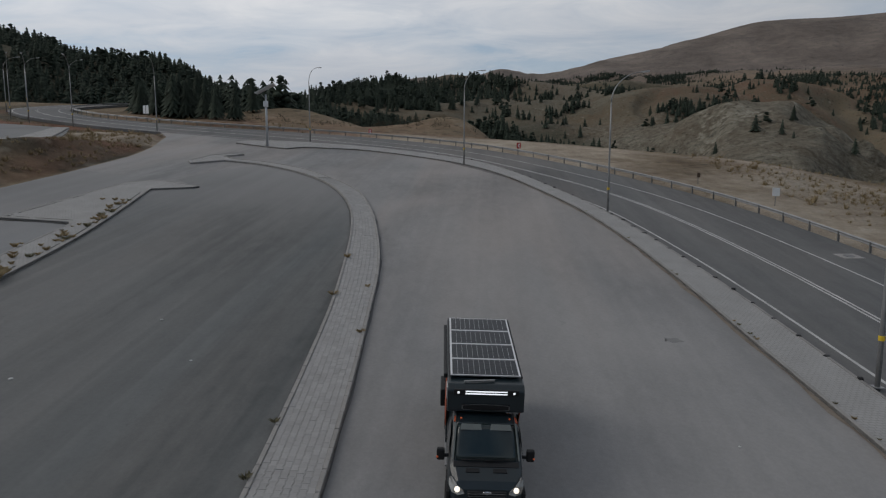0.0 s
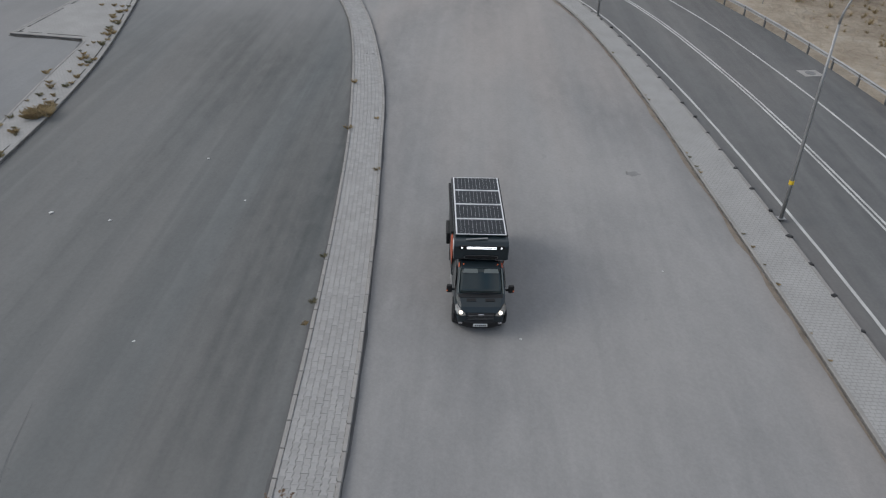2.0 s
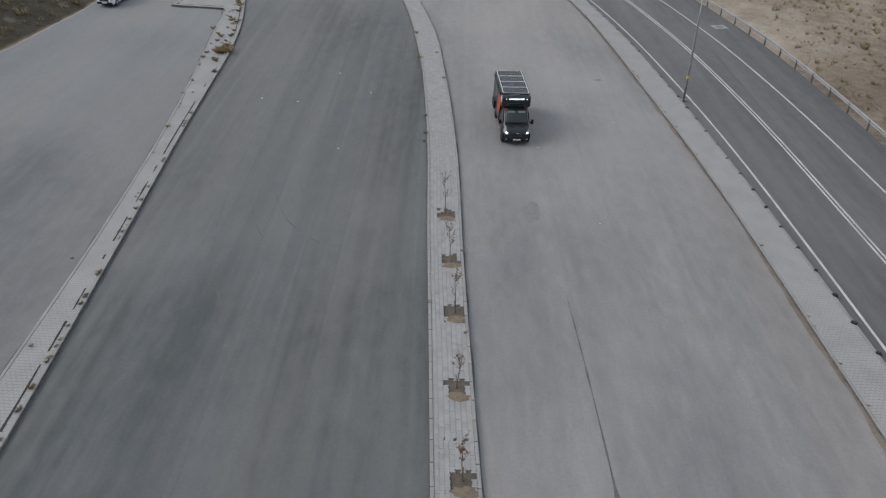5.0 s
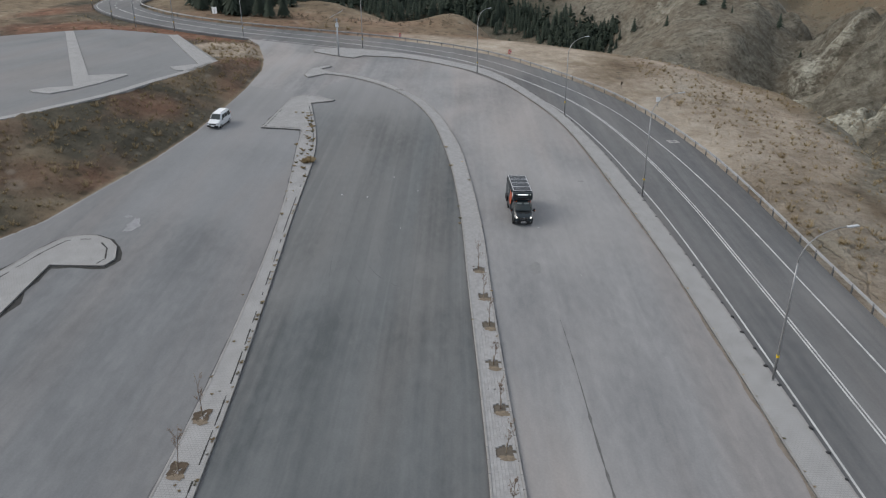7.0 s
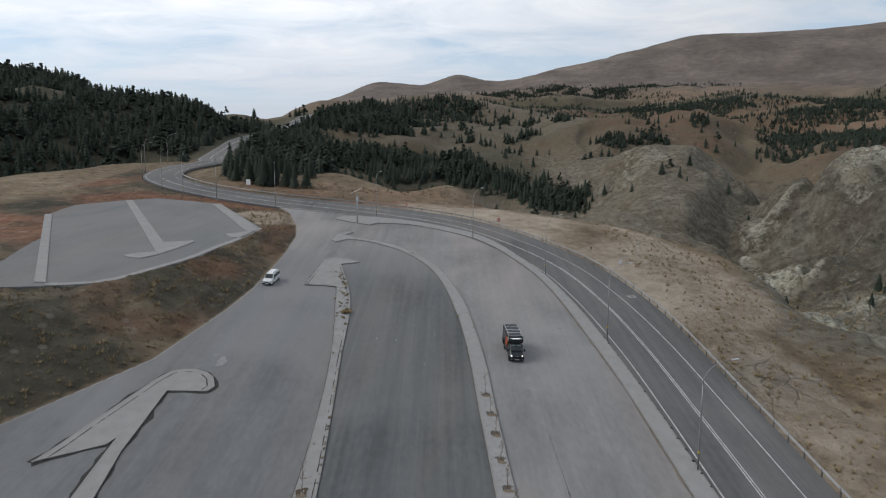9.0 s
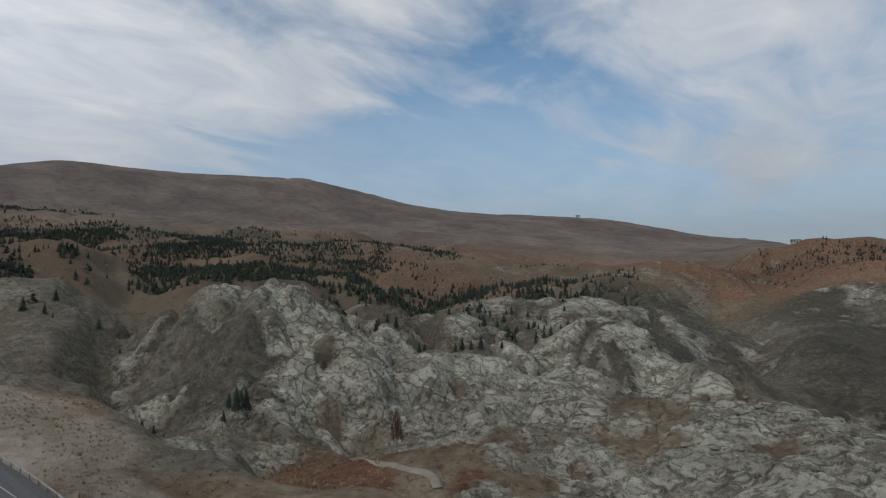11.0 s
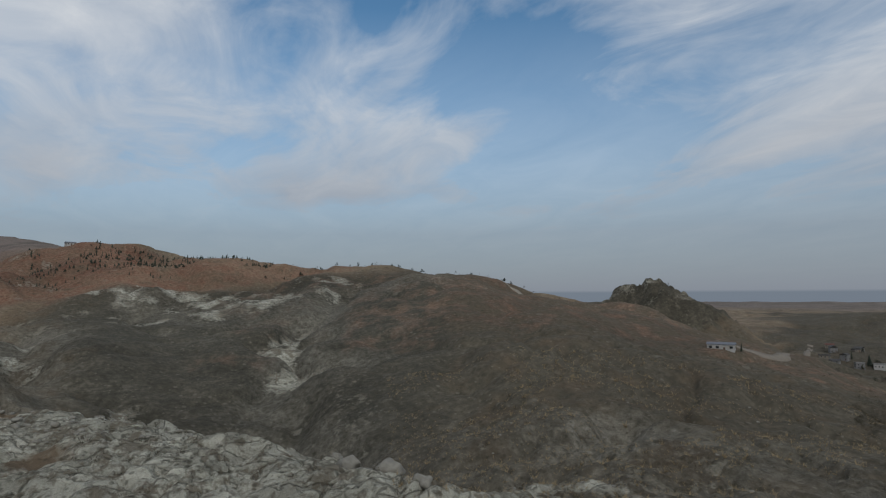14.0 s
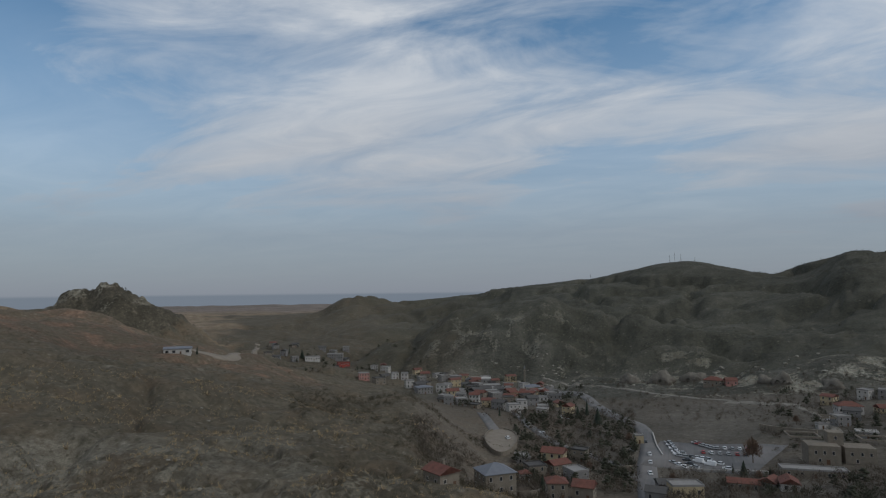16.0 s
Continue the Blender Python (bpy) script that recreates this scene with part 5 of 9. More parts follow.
def kerb_joint(line, inset, wide, seed, fill=0.62):
    """An open joint of uneven width between the paving and its kerb, broken into short lengths."""
    line = np.array(line, float)
    seg = np.concatenate([np.linspace(a, b, max(2, int(np.hypot(*(b - a)) / 0.35)), endpoint=False) for a, b in zip(line[:-1], line[1:])] + [line[-1:]])
    vs, fs = [], []
    inner, outer = offset_line(seg, inset), offset_line(seg, inset + wide)
    for k in range(len(seg) - 1):
        if noise.noise((k * 0.33, seed, 1.5)) * 0.9 + 0.5 > fill:
            continue
        j = 0.4 * wide * noise.noise((k * 0.7, seed, 4.5))
        for q, d in ((inner[k], j), (inner[k + 1], j), (outer[k + 1], -j), (outer[k], -j)):
            p = W(q[0] + d, q[1], 0.158)
            vs.append((p.x, p.y, p.z))
        fs.append(tuple(len(vs) - 4 + i for i in range(4)))
    me = mesh_from("kerb_joint", vs, fs, M_GAP)
    tagged(new("kerb_joint", me), "dark open joint between paving and kerb", "joint", kind="structure")


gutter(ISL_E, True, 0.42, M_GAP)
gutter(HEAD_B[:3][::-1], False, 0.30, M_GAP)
kerb_joint(ISL_E[0:12], 0.75, 0.12, 3, 0.8)
kerb_joint(HEAD_B[:3], 0.4, 0.10, 6, 0.7)
kerb_joint(left_r, -0.42, 0.09, 9, 0.62)
M_KERB_STRIP = material("grey_kerb_strip", (0.098, 0.098, 0.100), 0.95, var=0.2, scale=0.8, grain=14)
gutter([tuple(p) for p in left_l[::3]] + HEAD_B[:-1] + [tuple(p) for p in left_r[::-3]], True, 0.16, M_KERB_STRIP)
gutter([tuple(p) for p in med_l[::3]] + ISL_C[1:-1] + [tuple(p) for p in med_r[::-3]], True, 0.11, M_KERB_STRIP)
M_GRIT = material("brown_kerb_grit", (0.17, 0.145, 0.12), 0.95, var=0.35, scale=1.5, grain=20)
gutter([tuple(p) for p in strip_l[::2]] + ISL_D[1:-1][::-1] + [tuple(p) for p in strip_r[::-2]], True, 0.22, M_GRIT)

# ---- vehicles ----
M_CAMPER = material("dark_teal_paint", (0.011, 0.018, 0.022), 0.28, 0.0, var=0.15, scale=2, spec=0.5)
M_BLACK = material("black_plastic", (0.012, 0.012, 0.013), 0.55, var=0.2)
M_RUBBER = material("tyre_rubber", (0.02, 0.02, 0.02), 0.85, var=0.25)
M_GLASS = material("dark_window_glass", (0.016, 0.024, 0.025), 0.08, 0.0, var=0.3, scale=1.5, spec=0.5)
M_CELL = material("solar_cells", (0.012, 0.015, 0.020), 0.35, 0.0, var=0.15, scale=3, spec=0.22)
M_ALU = material("aluminium_frame", (0.62, 0.62, 0.63), 0.4, 0.7, var=0.08)
M_ORANGE = material("orange_graphic", (0.34, 0.062, 0.022), 0.45, var=0.12)
M_WHITE = material("white_paint", (0.62, 0.63, 0.64), 0.35, var=0.06, spec=0.5)
M_PLATE = material("number_plate", (0.75, 0.75, 0.75), 0.5, var=0.05)
M_VISOR = material("pale_sun_visor", (0.13, 0.145, 0.14), 0.6, var=0.1)
M_AMBER = glow("amber_lamp", (0.8, 0.16, 0.05), 0.12)
M_LED = glow("led_bar", (0.92, 0.96, 1.0), 1.6)
M_HEAD = glow("headlight_beam", (1.0, 0.90, 0.76), 1.8)
M_LENS = material("clear_headlight_lens", (0.30, 0.29, 0.275), 0.12, 0.35, var=0.3, scale=9, spec=0.6)
M_CHROME = material("chrome", (0.6, 0.6, 0.62), 0.2, 1.0, var=0.05)
M_SEAT = material("seat_fabric", (0.05, 0.055, 0.06), 0.9, var=0.2)


def box(bm, c, s, bevel=0.0, rot=None, seg=2):
    """A box of size s round c in bm, its edges rounded."""
    r = bmesh.ops.create_cube(bm, size=1.0)["verts"]
    bmesh.ops.scale(bm, vec=s, verts=r)
    if bevel:
        es = list({e for v in r for e in v.link_edges})
        r = bmesh.ops.bevel(bm, geom=es, offset=bevel, segments=seg, affect="EDGES", profile=0.6)["verts"]
        r = list({v for f in {f for v in r for f in v.link_faces} for v in f.verts})
    if rot is not None:
        bmesh.ops.transform(bm, matrix=rot, verts=r)
    bmesh.ops.translate(bm, vec=c, verts=r)
    return r


def box_part(name, c, s, mat, parent, bevel=0.0, rot=None, label=""):
    bm = bmesh.new()
    box(bm, (0, 0, 0), s, bevel, rot)
    ob = part(name, bm, mat, parent, label)
    ob.location = c
    return ob


def loft(rings, cap=True):
    """A bmesh through rings of equal count, closed at both ends."""
    bm = bmesh.new()
    vs = [[bm.verts.new(p) for p in ring] for ring in rings]
    n = len(rings[0])
    for a, b in zip(vs[:-1], vs[1:]):
        for i in range(n):
            bm.faces.new((a[i], a[(i + 1) % n], b[(i + 1) % n], b[i]))
    if cap:
        bm.faces.new(vs[0][::-1])
        bm.faces.new(vs[-1])
    bmesh.ops.recalc_face_normals(bm, faces=bm.faces)
    return bm


def body_ring(y, z0, z1, w0, w1, round_=0.12):
    """One cross-section of a vehicle's body: floor z0, roof z1, half widths at the waist and at the roof."""
    zm = z0 + (z1 - z0) * 0.55
    half = [(w0 * 0.93, z0), (w0, z0 + min(0.15, (z1 - z0) * 0.3)), (w0, zm), (w0 * 0.5 + w1 * 0.5, (zm + z1) / 2), (w1, z1 - round_), (w1 - round_ * 1.2, z1)]
    return [(x, y, z) for x, z in half] + [(-x, y, z) for x, z in half[::-1]]


def quad_part(name, pts, mat, parent, lift, label="", inset_frame=None):
    """A pane through four corners, a little thick, lifted along its normal."""
    bm = bmesh.new()
    a, b, c, d_ = (Vector(p) for p in pts)
    n = (b - a).cross(d_ - a).normalized()
    top = [bm.verts.new(p + n * lift) for p in (a, b, c, d_)]
    low = [bm.verts.new(p - n * 0.01) for p in (a, b, c, d_)]
    bm.faces.new(top)
    for i in range(4):
        bm.faces.new((low[i], low[(i + 1) % 4], top[(i + 1) % 4], top[i]))
    bmesh.ops.recalc_face_normals(bm, faces=bm.faces)
    return part(name, bm, mat, parent, label)


def wheel_mesh(r, w):
    def lathe(profile, seg=28):
        bm = bmesh.new()
        rings = [[bm.verts.new((x, rad * math.cos(a), rad * math.sin(a))) for a in (2 * math.pi * i / seg for i in range(seg))] for x, rad in profile]
        for p, q in zip(rings[:-1], rings[1:]):
            for i in range(seg):
                bm.faces.new((p[i], p[(i + 1) % seg], q[(i + 1) % seg], q[i]))
        bmesh.ops.recalc_face_normals(bm, faces=bm.faces)
        return bm
    tyre = lathe([(-w / 2, r * 0.62), (-w / 2, r * 0.93), (-w * 0.38, r), (w * 0.38, r), (w / 2, r * 0.93), (w / 2, r * 0.62)])
    rim = lathe([(-w * 0.3, 0.01), (-w * 0.3, r * 0.62), (w * 0.3, r * 0.64), (w * 0.42, r * 0.6), (w * 0.25, r * 0.5), (w * 0.3, r * 0.2), (w * 0.36, 0.01)])
    return tyre, rim


def add_wheel(parent, x, y, r, w, rim_mat=None):
    hub = part("wheel", wheel_mesh(r, w)[0], M_RUBBER, parent)
    hub.location = (x, y, r)
    if x < 0:
        hub.rotation_euler = (0, 0, math.pi)
    part("rim", wheel_mesh(r, w)[1], rim_mat or M_STEEL, hub)
    return hub


def build_camper():
    van = new("camper_van")
    tagged(van, "dark teal overcab camper van with four roof solar panels, headlights on", "camper van")
    # cab
    rings = [body_ring(3.12, 0.44, 0.80, 0.66, 0.62, 0.05), body_ring(3.05, 0.36, 1.00, 0.84, 0.74, 0.08), body_ring(2.90, 0.34, 1.15, 0.94, 0.84, 0.09),
             body_ring(2.62, 0.34, 1.31, 0.99, 0.92, 0.10), body_ring(2.46, 0.34, 1.41, 1.00, 0.95, 0.10), body_ring(1.74, 0.34, 2.15, 1.00, 0.88, 0.12),
             body_ring(1.45, 0.34, 2.21, 1.00, 0.88, 0.12), body_ring(0.40, 0.34, 2.26, 1.01, 0.89, 0.10)]
    part("cab_body", loft(rings), M_CAMPER, van, shade=False)
    bumper = []
    for k in range(13):
        x = -0.98 + 1.96 * k / 12
        y = 3.22 - 0.30 * abs(x / 0.98) ** 3.2
        bumper.append([(x, y - 0.30, 0.34), (x, y - 0.02, 0.34), (x, y, 0.42), (x, y - 0.01, 0.60), (x, y - 0.07, 0.68), (x, y - 0.30, 0.68)])
    part("front_bumper", loft(bumper), M_BLACK, van)
    grille = box_part("grille", (0, 3.10, 0.84), (1.02, 0.10, 0.30), M_BLACK, van, 0.04)
    for k in range(4):
        box_part("grille_bar", (0, 0.05, -0.105 + 0.07 * k), (0.98, 0.03, 0.014), M_POST, grille)
    badge = bmesh.new()
    bmesh.ops.create_uvsphere(badge, u_segments=16, v_segments=8, radius=1.0)
    bmesh.ops.scale(badge, vec=(0.12, 0.02, 0.05), verts=badge.verts)
    part("badge", badge, M_CHROME, van, "plain chrome oval").location = (0, 3.15, 0.97)
    plate = box_part("number_plate", (0, 3.225, 0.50), (0.54, 0.02, 0.13), M_PLATE, van, label="white plate with dark bars")
    for k in range(6):
        box_part("plate_bar", (-0.19 + 0.075 * k, 0.012, 0), (0.05, 0.006, 0.075), M_BLACK, plate)
    # windscreen and side windows
    glass = bmesh.new()
    grid_ = []
    for j in range(7):
        f = j / 6
        w_, y_, z_ = 0.87 - 0.08 * f - 0.03 * (1 - min(1, 4 * f)) - 0.03 * max(0, 6 * f - 5), 2.435 - 0.665 * f, 1.425 + 0.70 * f
        grid_.append([glass.verts.new((w_ * i / 6, y_ + 0.055 * (1 - (i / 6) ** 2), z_ + 0.055 * (1 - (i / 6) ** 2))) for i in range(-6, 7)])
    for r0_, r1_ in zip(grid_[:-1], grid_[1:]):
        for i in range(12):
            glass.faces.new((r0_[i], r0_[i + 1], r1_[i + 1], r1_[i]))
    bmesh.ops.recalc_face_normals(glass, faces=glass.faces)
    bmesh.ops.solidify(glass, geom=list(glass.faces), thickness=0.03)
    part("windscreen", glass, M_GLASS, van, "dark sloping windscreen", True)
    for x in (-0.40, 0.40):
        quad_part("sun_visor", [(x - 0.29, 1.945, 2.045), (x + 0.29, 1.945, 2.045), (x + 0.26, 1.835, 2.16), (x - 0.26, 1.835, 2.16)][::-1], M_VISOR, van, 0.014)
    for x in (-0.875, 0.875):
        quad_part("pillar_trim", [(x - 0.02, 2.43, 1.445), (x + 0.02, 2.43, 1.445), (x * 0.92 + 0.02, 1.77, 2.135), (x * 0.92 - 0.02, 1.77, 2.135)][::-1], M_VISOR, van, 0.022)
    quad_part("cowl", [(-0.86, 2.58, 1.345), (0.86, 2.58, 1.345), (0.86, 2.455, 1.42), (-0.86, 2.455, 1.42)][::-1], M_BLACK, van, 0.012)
    for x0, x1 in ((-0.62, 0.02), (0.05, 0.66)):
        bm = bmesh.new()
        box(bm, (0, 0, 0), (x1 - x0, 0.025, 0.02), 0.006)
        wp = part("wiper", bm, M_BLACK, van)
        wp.location, wp.rotation_euler = ((x0 + x1) / 2, 2.49, 1.50), (0, 0, radians(6))
    for s in (-1, 1):
        quad_part("side_window", [(s * 1.005, 2.32, 1.36), (s * 1.005, 1.25, 1.36), (s * 0.93, 1.30, 2.0), (s * 0.93, 1.86, 1.97)][::s], M_GLASS, van, -0.012 if s > 0 else -0.012)
        vent = box_part("bonnet_vent", (s * 0.36, 2.66, 1.292), (0.36, 0.12, 0.03), M_BLACK, van, 0.01, Matrix.Rotation(radians(-21), 4, "X"))
        lens = [(0.56, 3.10, 0.90), (0.60, 3.06, 0.985), (0.76, 2.95, 1.075), (0.90, 2.74, 1.175), (0.955, 2.72, 1.10), (0.955, 2.84, 0.97), (0.88, 3.00, 0.87), (0.72, 3.08, 0.845)]
        hl = bmesh.new()
        out_ = Vector((s * 0.45, 0.66, 0.60)).normalized()
        face_ = [hl.verts.new(Vector((s * x, y, z)) + out_ * 0.035) for x, y, z in lens]
        back_ = [hl.verts.new(Vector((s * x * 0.97, y - 0.05, z - 0.04))) for x, y, z in lens]
        mid_p = hl.verts.new(Vector((s * 0.79, 2.94, 1.0)) + out_ * 0.065)
        for i in range(8):
            hl.faces.new((face_[i], face_[(i + 1) % 8], mid_p))
            hl.faces.new((back_[i], back_[(i + 1) % 8], face_[(i + 1) % 8], face_[i]))
        bmesh.ops.recalc_face_normals(hl, faces=hl.faces)
        head = part("headlight", hl, M_LENS, van, "lit swept-back headlight")
        bulb = bmesh.new()
        bmesh.ops.create_uvsphere(bulb, u_segments=12, v_segments=8, radius=0.075)
        part("bulb", bulb, M_HEAD, head, "glowing lamp").location = (s * 0.76, 3.035, 0.985)
        fog = box_part("fog_lamp", (s * 0.76, 3.09, 0.50), (0.16, 0.06, 0.09), M_CHROME, van, 0.02)
        mirror = box_part("wing_mirror", (s * 1.20, 2.20, 1.47), (0.22, 0.14, 0.34), M_BLACK, van, 0.05)
        box_part("mirror_arm", (-s * 0.13, 0.0, -0.05), (0.18, 0.06, 0.08), M_BLACK, mirror, 0.015)
        box_part("turn_signal", (s * 0.09, 0.065, -0.06), (0.05, 0.03, 0.05), M_AMBER, mirror, 0.01)
        box_part("door_handle", (s * 1.045, 1.0, 1.22), (0.03, 0.2, 0.04), M_BLACK, van, 0.01)
        box_part("roof_lamp", (s * 0.66, 1.60, 2.19), (0.05, 0.06, 0.04), M_AMBER, van, 0.015, label="small orange marker lamp")
        quad_part("orange_stripe", [(s * 0.80, 1.50, 2.195), (s * 0.845, 1.50, 2.17), (s * 0.86, 1.72, 2.13), (s * 0.82, 1.72, 2.155)][::s], M_ORANGE, van, 0.014)
        box_part("side_step", (s * 0.98, 0.4, 0.36), (0.16, 1.5, 0.06), M_STEEL, van, 0.015)
    # living box with its overcab nose
    half = 1.06
    prof = [(-3.35, 0.62), (0.40, 0.62), (0.48, 2.20), (1.28, 2.20), (1.50, 2.34), (1.44, 2.92), (1.28, 3.06), (-3.25, 3.10), (-3.35, 3.0)]
    bm = bmesh.new()
    a = [bm.verts.new((half, y, z)) for y, z in prof]
    b = [bm.verts.new((-half, y, z)) for y, z in prof]
    bm.faces.new(a), bm.faces.new(b[::-1])
    for i in range(len(prof)):
        bm.faces.new((a[i], b[i], b[(i + 1) % len(prof)], a[(i + 1) % len(prof)]))
    bmesh.ops.recalc_face_normals(bm, faces=bm.faces)
    bmesh.ops.bevel(bm, geom=list(bm.edges), offset=0.045, segments=2, affect="EDGES", profile=0.6)
    part("living_box", bm, M_CAMPER, van)
    nose = box_part("nose_window", (0, 1.488, 2.47), (1.32, 0.05, 0.155), M_BLACK, van, 0.024, label="long oval front window with a pale rim")
    rim = bmesh.new()
    outer = [(0.66 * max(-1, min(1, math.cos(t) * 1.25)), 0.028, 0.105 * math.sin(t)) for t in (2 * math.pi * i / 36 for i in range(36))]
    inner = [(x * 0.955, y, z * 0.80) for x, y, z in outer]
    vo, vi = [rim.verts.new(p) for p in outer], [rim.verts.new(p) for p in inner]
    for i in range(36):
        rim.faces.new((vo[i], vo[(i + 1) % 36], vi[(i + 1) % 36], vi[i]))
    bmesh.ops.solidify(rim, geom=list(rim.faces), thickness=0.012)
    part("window_rim", rim, M_STEEL, nose)
    bar = box_part("light_bar", (0, 1.465, 2.91), (1.78, 0.06, 0.16), M_BLACK, van, 0.02)
    for z in (-0.034, 0.034):
        box_part("led_strip", (0, 0.036, z), (1.14, 0.012, 0.028), M_LED, bar, label="lit white strip of lamps")
    for x in (-0.76, 0.76):
        box_part("spot_lamp", (x, 0.036, 0), (0.055, 0.012, 0.055), M_LED, bar)
    for k in range(4):
        box_part("name_bar", (-0.60 - 0.09 * k, 1.475, 2.31), (0.06, 0.02, 0.05), M_STEEL, van, label="plain letter bar")
    # roof: four solar panels, an awning case and a roof vent
    for k in range(4):
        p = box_part("solar_panel", (0, 0.46 - 1.05 * k, 3.155), (1.96, 1.035, 0.035), M_ALU, van, 0.004, label="dark solar panel in a pale frame")
        for i in range(12):
            for j in range(6):
                cell = box_part("cell", (-0.8525 + 0.155 * i, -0.40 + 0.16 * j, 0.019), (0.1485, 0.1535, 0.006), M_CELL, p)
    box_part("roof_rail", (-1.02, -1.1, 3.13), (0.03, 4.2, 0.06), M_BLACK, van, 0.01)
    box_part("roof_rail", (1.02, -1.1, 3.13), (0.03, 4.2, 0.06), M_BLACK, van, 0.01)
    box_part("antenna", (0.18, 1.19, 3.11), (0.86, 0.06, 0.05), M_STEEL, van, 0.02, Matrix.Rotation(radians(7), 4, "Z"), "grey aerial lying flat")
    # side panels on the box
    quad_part("orange_panel", [(1.064, 1.05, 2.65), (1.064, -0.45, 2.65), (1.064, -0.75, 1.15), (1.064, 0.45, 1.25)], M_ORANGE, van, 0.012, "orange side graphic")
    quad_part("pale_panel", [(1.066, 1.3, 2.95), (1.066, 0.95, 2.95), (1.066, 0.95, 2.6), (1.066, 1.3, 2.6)], M_WHITE, van, 0.014)
    quad_part("box_window", [(1.064, -0.9, 2.55), (1.064, -2.0, 2.55), (1.064, -2.0, 1.95), (1.064, -0.9, 1.95)], M_GLASS, van, 0.016)
    quad_part("orange_panel", [(-1.064, 0.45, 1.25), (-1.064, -0.75, 1.15), (-1.064, -0.45, 2.65), (-1.064, 1.05, 2.65)], M_ORANGE, van, 0.012, "orange side graphic")
    box_part("side_box", (1.10, -2.1, 1.0), (0.22, 1.0, 0.6), M_BLACK, van, 0.04, label="black side locker")
    box_part("awning", (1.10, -1.2, 2.93), (0.13, 3.6, 0.15), M_BLACK, van, 0.03)
    box_part("chassis", (0, -1.0, 0.52), (1.7, 4.2, 0.22), M_BLACK, van, 0.03)
    for x, y in ((0.93, 2.42), (-0.93, 2.42), (0.93, -1.45), (-0.93, -1.45)):
        add_wheel(van, x, y, 0.37, 0.25, M_BLACK)
        arch = box_part("wheel_arch", (x * 1.065, y, 0.62), (0.10, 1.02, 0.42), M_BLACK, van, 0.09)
    van.matrix_world = TILT.to_4x4() @ Matrix.Translation((1.66, 24.68, 0.004)) @ Matrix.Rotation(radians(180 + 4.0), 4, "Z") @ Matrix.Scale(0.95, 4)
    return van


build_camper()


def build_minivan():
    car = tagged(new("minivan"), "white compact passenger van parked at the foot of the bank", "van")
    rings = [body_ring(2.08, 0.35, 0.66, 0.74, 0.72, 0.05), body_ring(1.98, 0.28, 0.86, 0.84, 0.76, 0.06), body_ring(1.30, 0.26, 1.04, 0.86, 0.80, 0.07), body_ring(1.12, 0.26, 1.10, 0.86, 0.80, 0.07),
             body_ring(0.45, 0.26, 1.74, 0.86, 0.68, 0.1), body_ring(-0.3, 0.26, 1.84, 0.86, 0.68, 0.1), body_ring(-1.85, 0.26, 1.82, 0.86, 0.68, 0.1), body_ring(-2.05, 0.34, 1.60, 0.84, 0.66, 0.1)]
    part("body", loft(rings), M_WHITE, car)
    quad_part("windscreen", [(-0.70, 1.10, 1.11), (0.70, 1.10, 1.11), (0.58, 0.50, 1.68), (-0.58, 0.50, 1.68)][::-1], M_GLASS, car, 0.02)
    quad_part("rear_window", [(0.60, -2.02, 1.15), (-0.60, -2.02, 1.15), (-0.55, -1.95, 1.62), (0.55, -1.95, 1.62)], M_GLASS, car, 0.05)
    for s in (-1, 1):
        for y0, y1 in ((0.72, -0.05), (-0.15, -0.95), (-1.05, -1.8)):
            quad_part("side_window", [(s * 0.862, y0, 1.12), (s * 0.862, y1, 1.12), (s * 0.745, y1, 1.60), (s * 0.745, min(y0, 0.45), 1.60)][::s], M_GLASS, car, -0.02)
        box_part("headlight", (s * 0.66, 1.93, 0.78), (0.26, 0.2, 0.16), M_CHROME, car, 0.04)
        box_part("wing_mirror", (s * 0.95, 0.85, 1.14), (0.16, 0.1, 0.17), M_BLACK, car, 0.03)
        box_part("roof_bar", (s * 0.56, -0.7, 1.87), (0.035, 2.2, 0.04), M_BLACK, car, 0.01)
        box_part("tail_lamp", (s * 0.78, -2.04, 1.15), (0.1, 0.06, 0.5), M_ORANGE, car, 0.02)
    box_part("front_bumper", (0, 2.03, 0.42), (1.6, 0.16, 0.24), M_BLACK, car, 0.04)
    box_part("grille", (0, 2.07, 0.70), (0.95, 0.06, 0.16), M_BLACK, car, 0.02)
    box_part("number_plate", (0, 2.115, 0.47), (0.5, 0.015, 0.11), M_PLATE, car)
    for x, y in ((0.78, 1.25), (-0.78, 1.25), (0.78, -1.35), (-0.78, -1.35)):
        add_wheel(car, x, y, 0.31, 0.2)
    car.matrix_world = TILT.to_4x4() @ Matrix.Translation((-38.0, 49.2, 0.004)) @ Matrix.Rotation(radians(180 - 6), 4, "Z")


build_minivan()

# ---- street furniture ----
def tube(pts, radii, seg=8):
    """A bmesh tube along points."""
    rings = []
    pts = [Vector(p) for p in pts]
    for i, (p, r) in enumerate(zip(pts, radii)):
        t = (pts[min(i + 1, len(pts) - 1)] - pts[max(i - 1, 0)]).normalized()
        side = t.cross(Vector((0.31, 0.95, 0.05))).normalized()
        up = side.cross(t)
        rings.append([p + r * (math.cos(a) * side + math.sin(a) * up) for a in (2 * math.pi * k / seg for k in range(seg))])
    return loft(rings)


M_LAMPHEAD = material("lamp_housing", (0.42, 0.43, 0.44), 0.45, 0.3, var=0.1)
M_YELLOW = material("yellow_band", (0.62, 0.42, 0.03), 0.6, var=0.1)


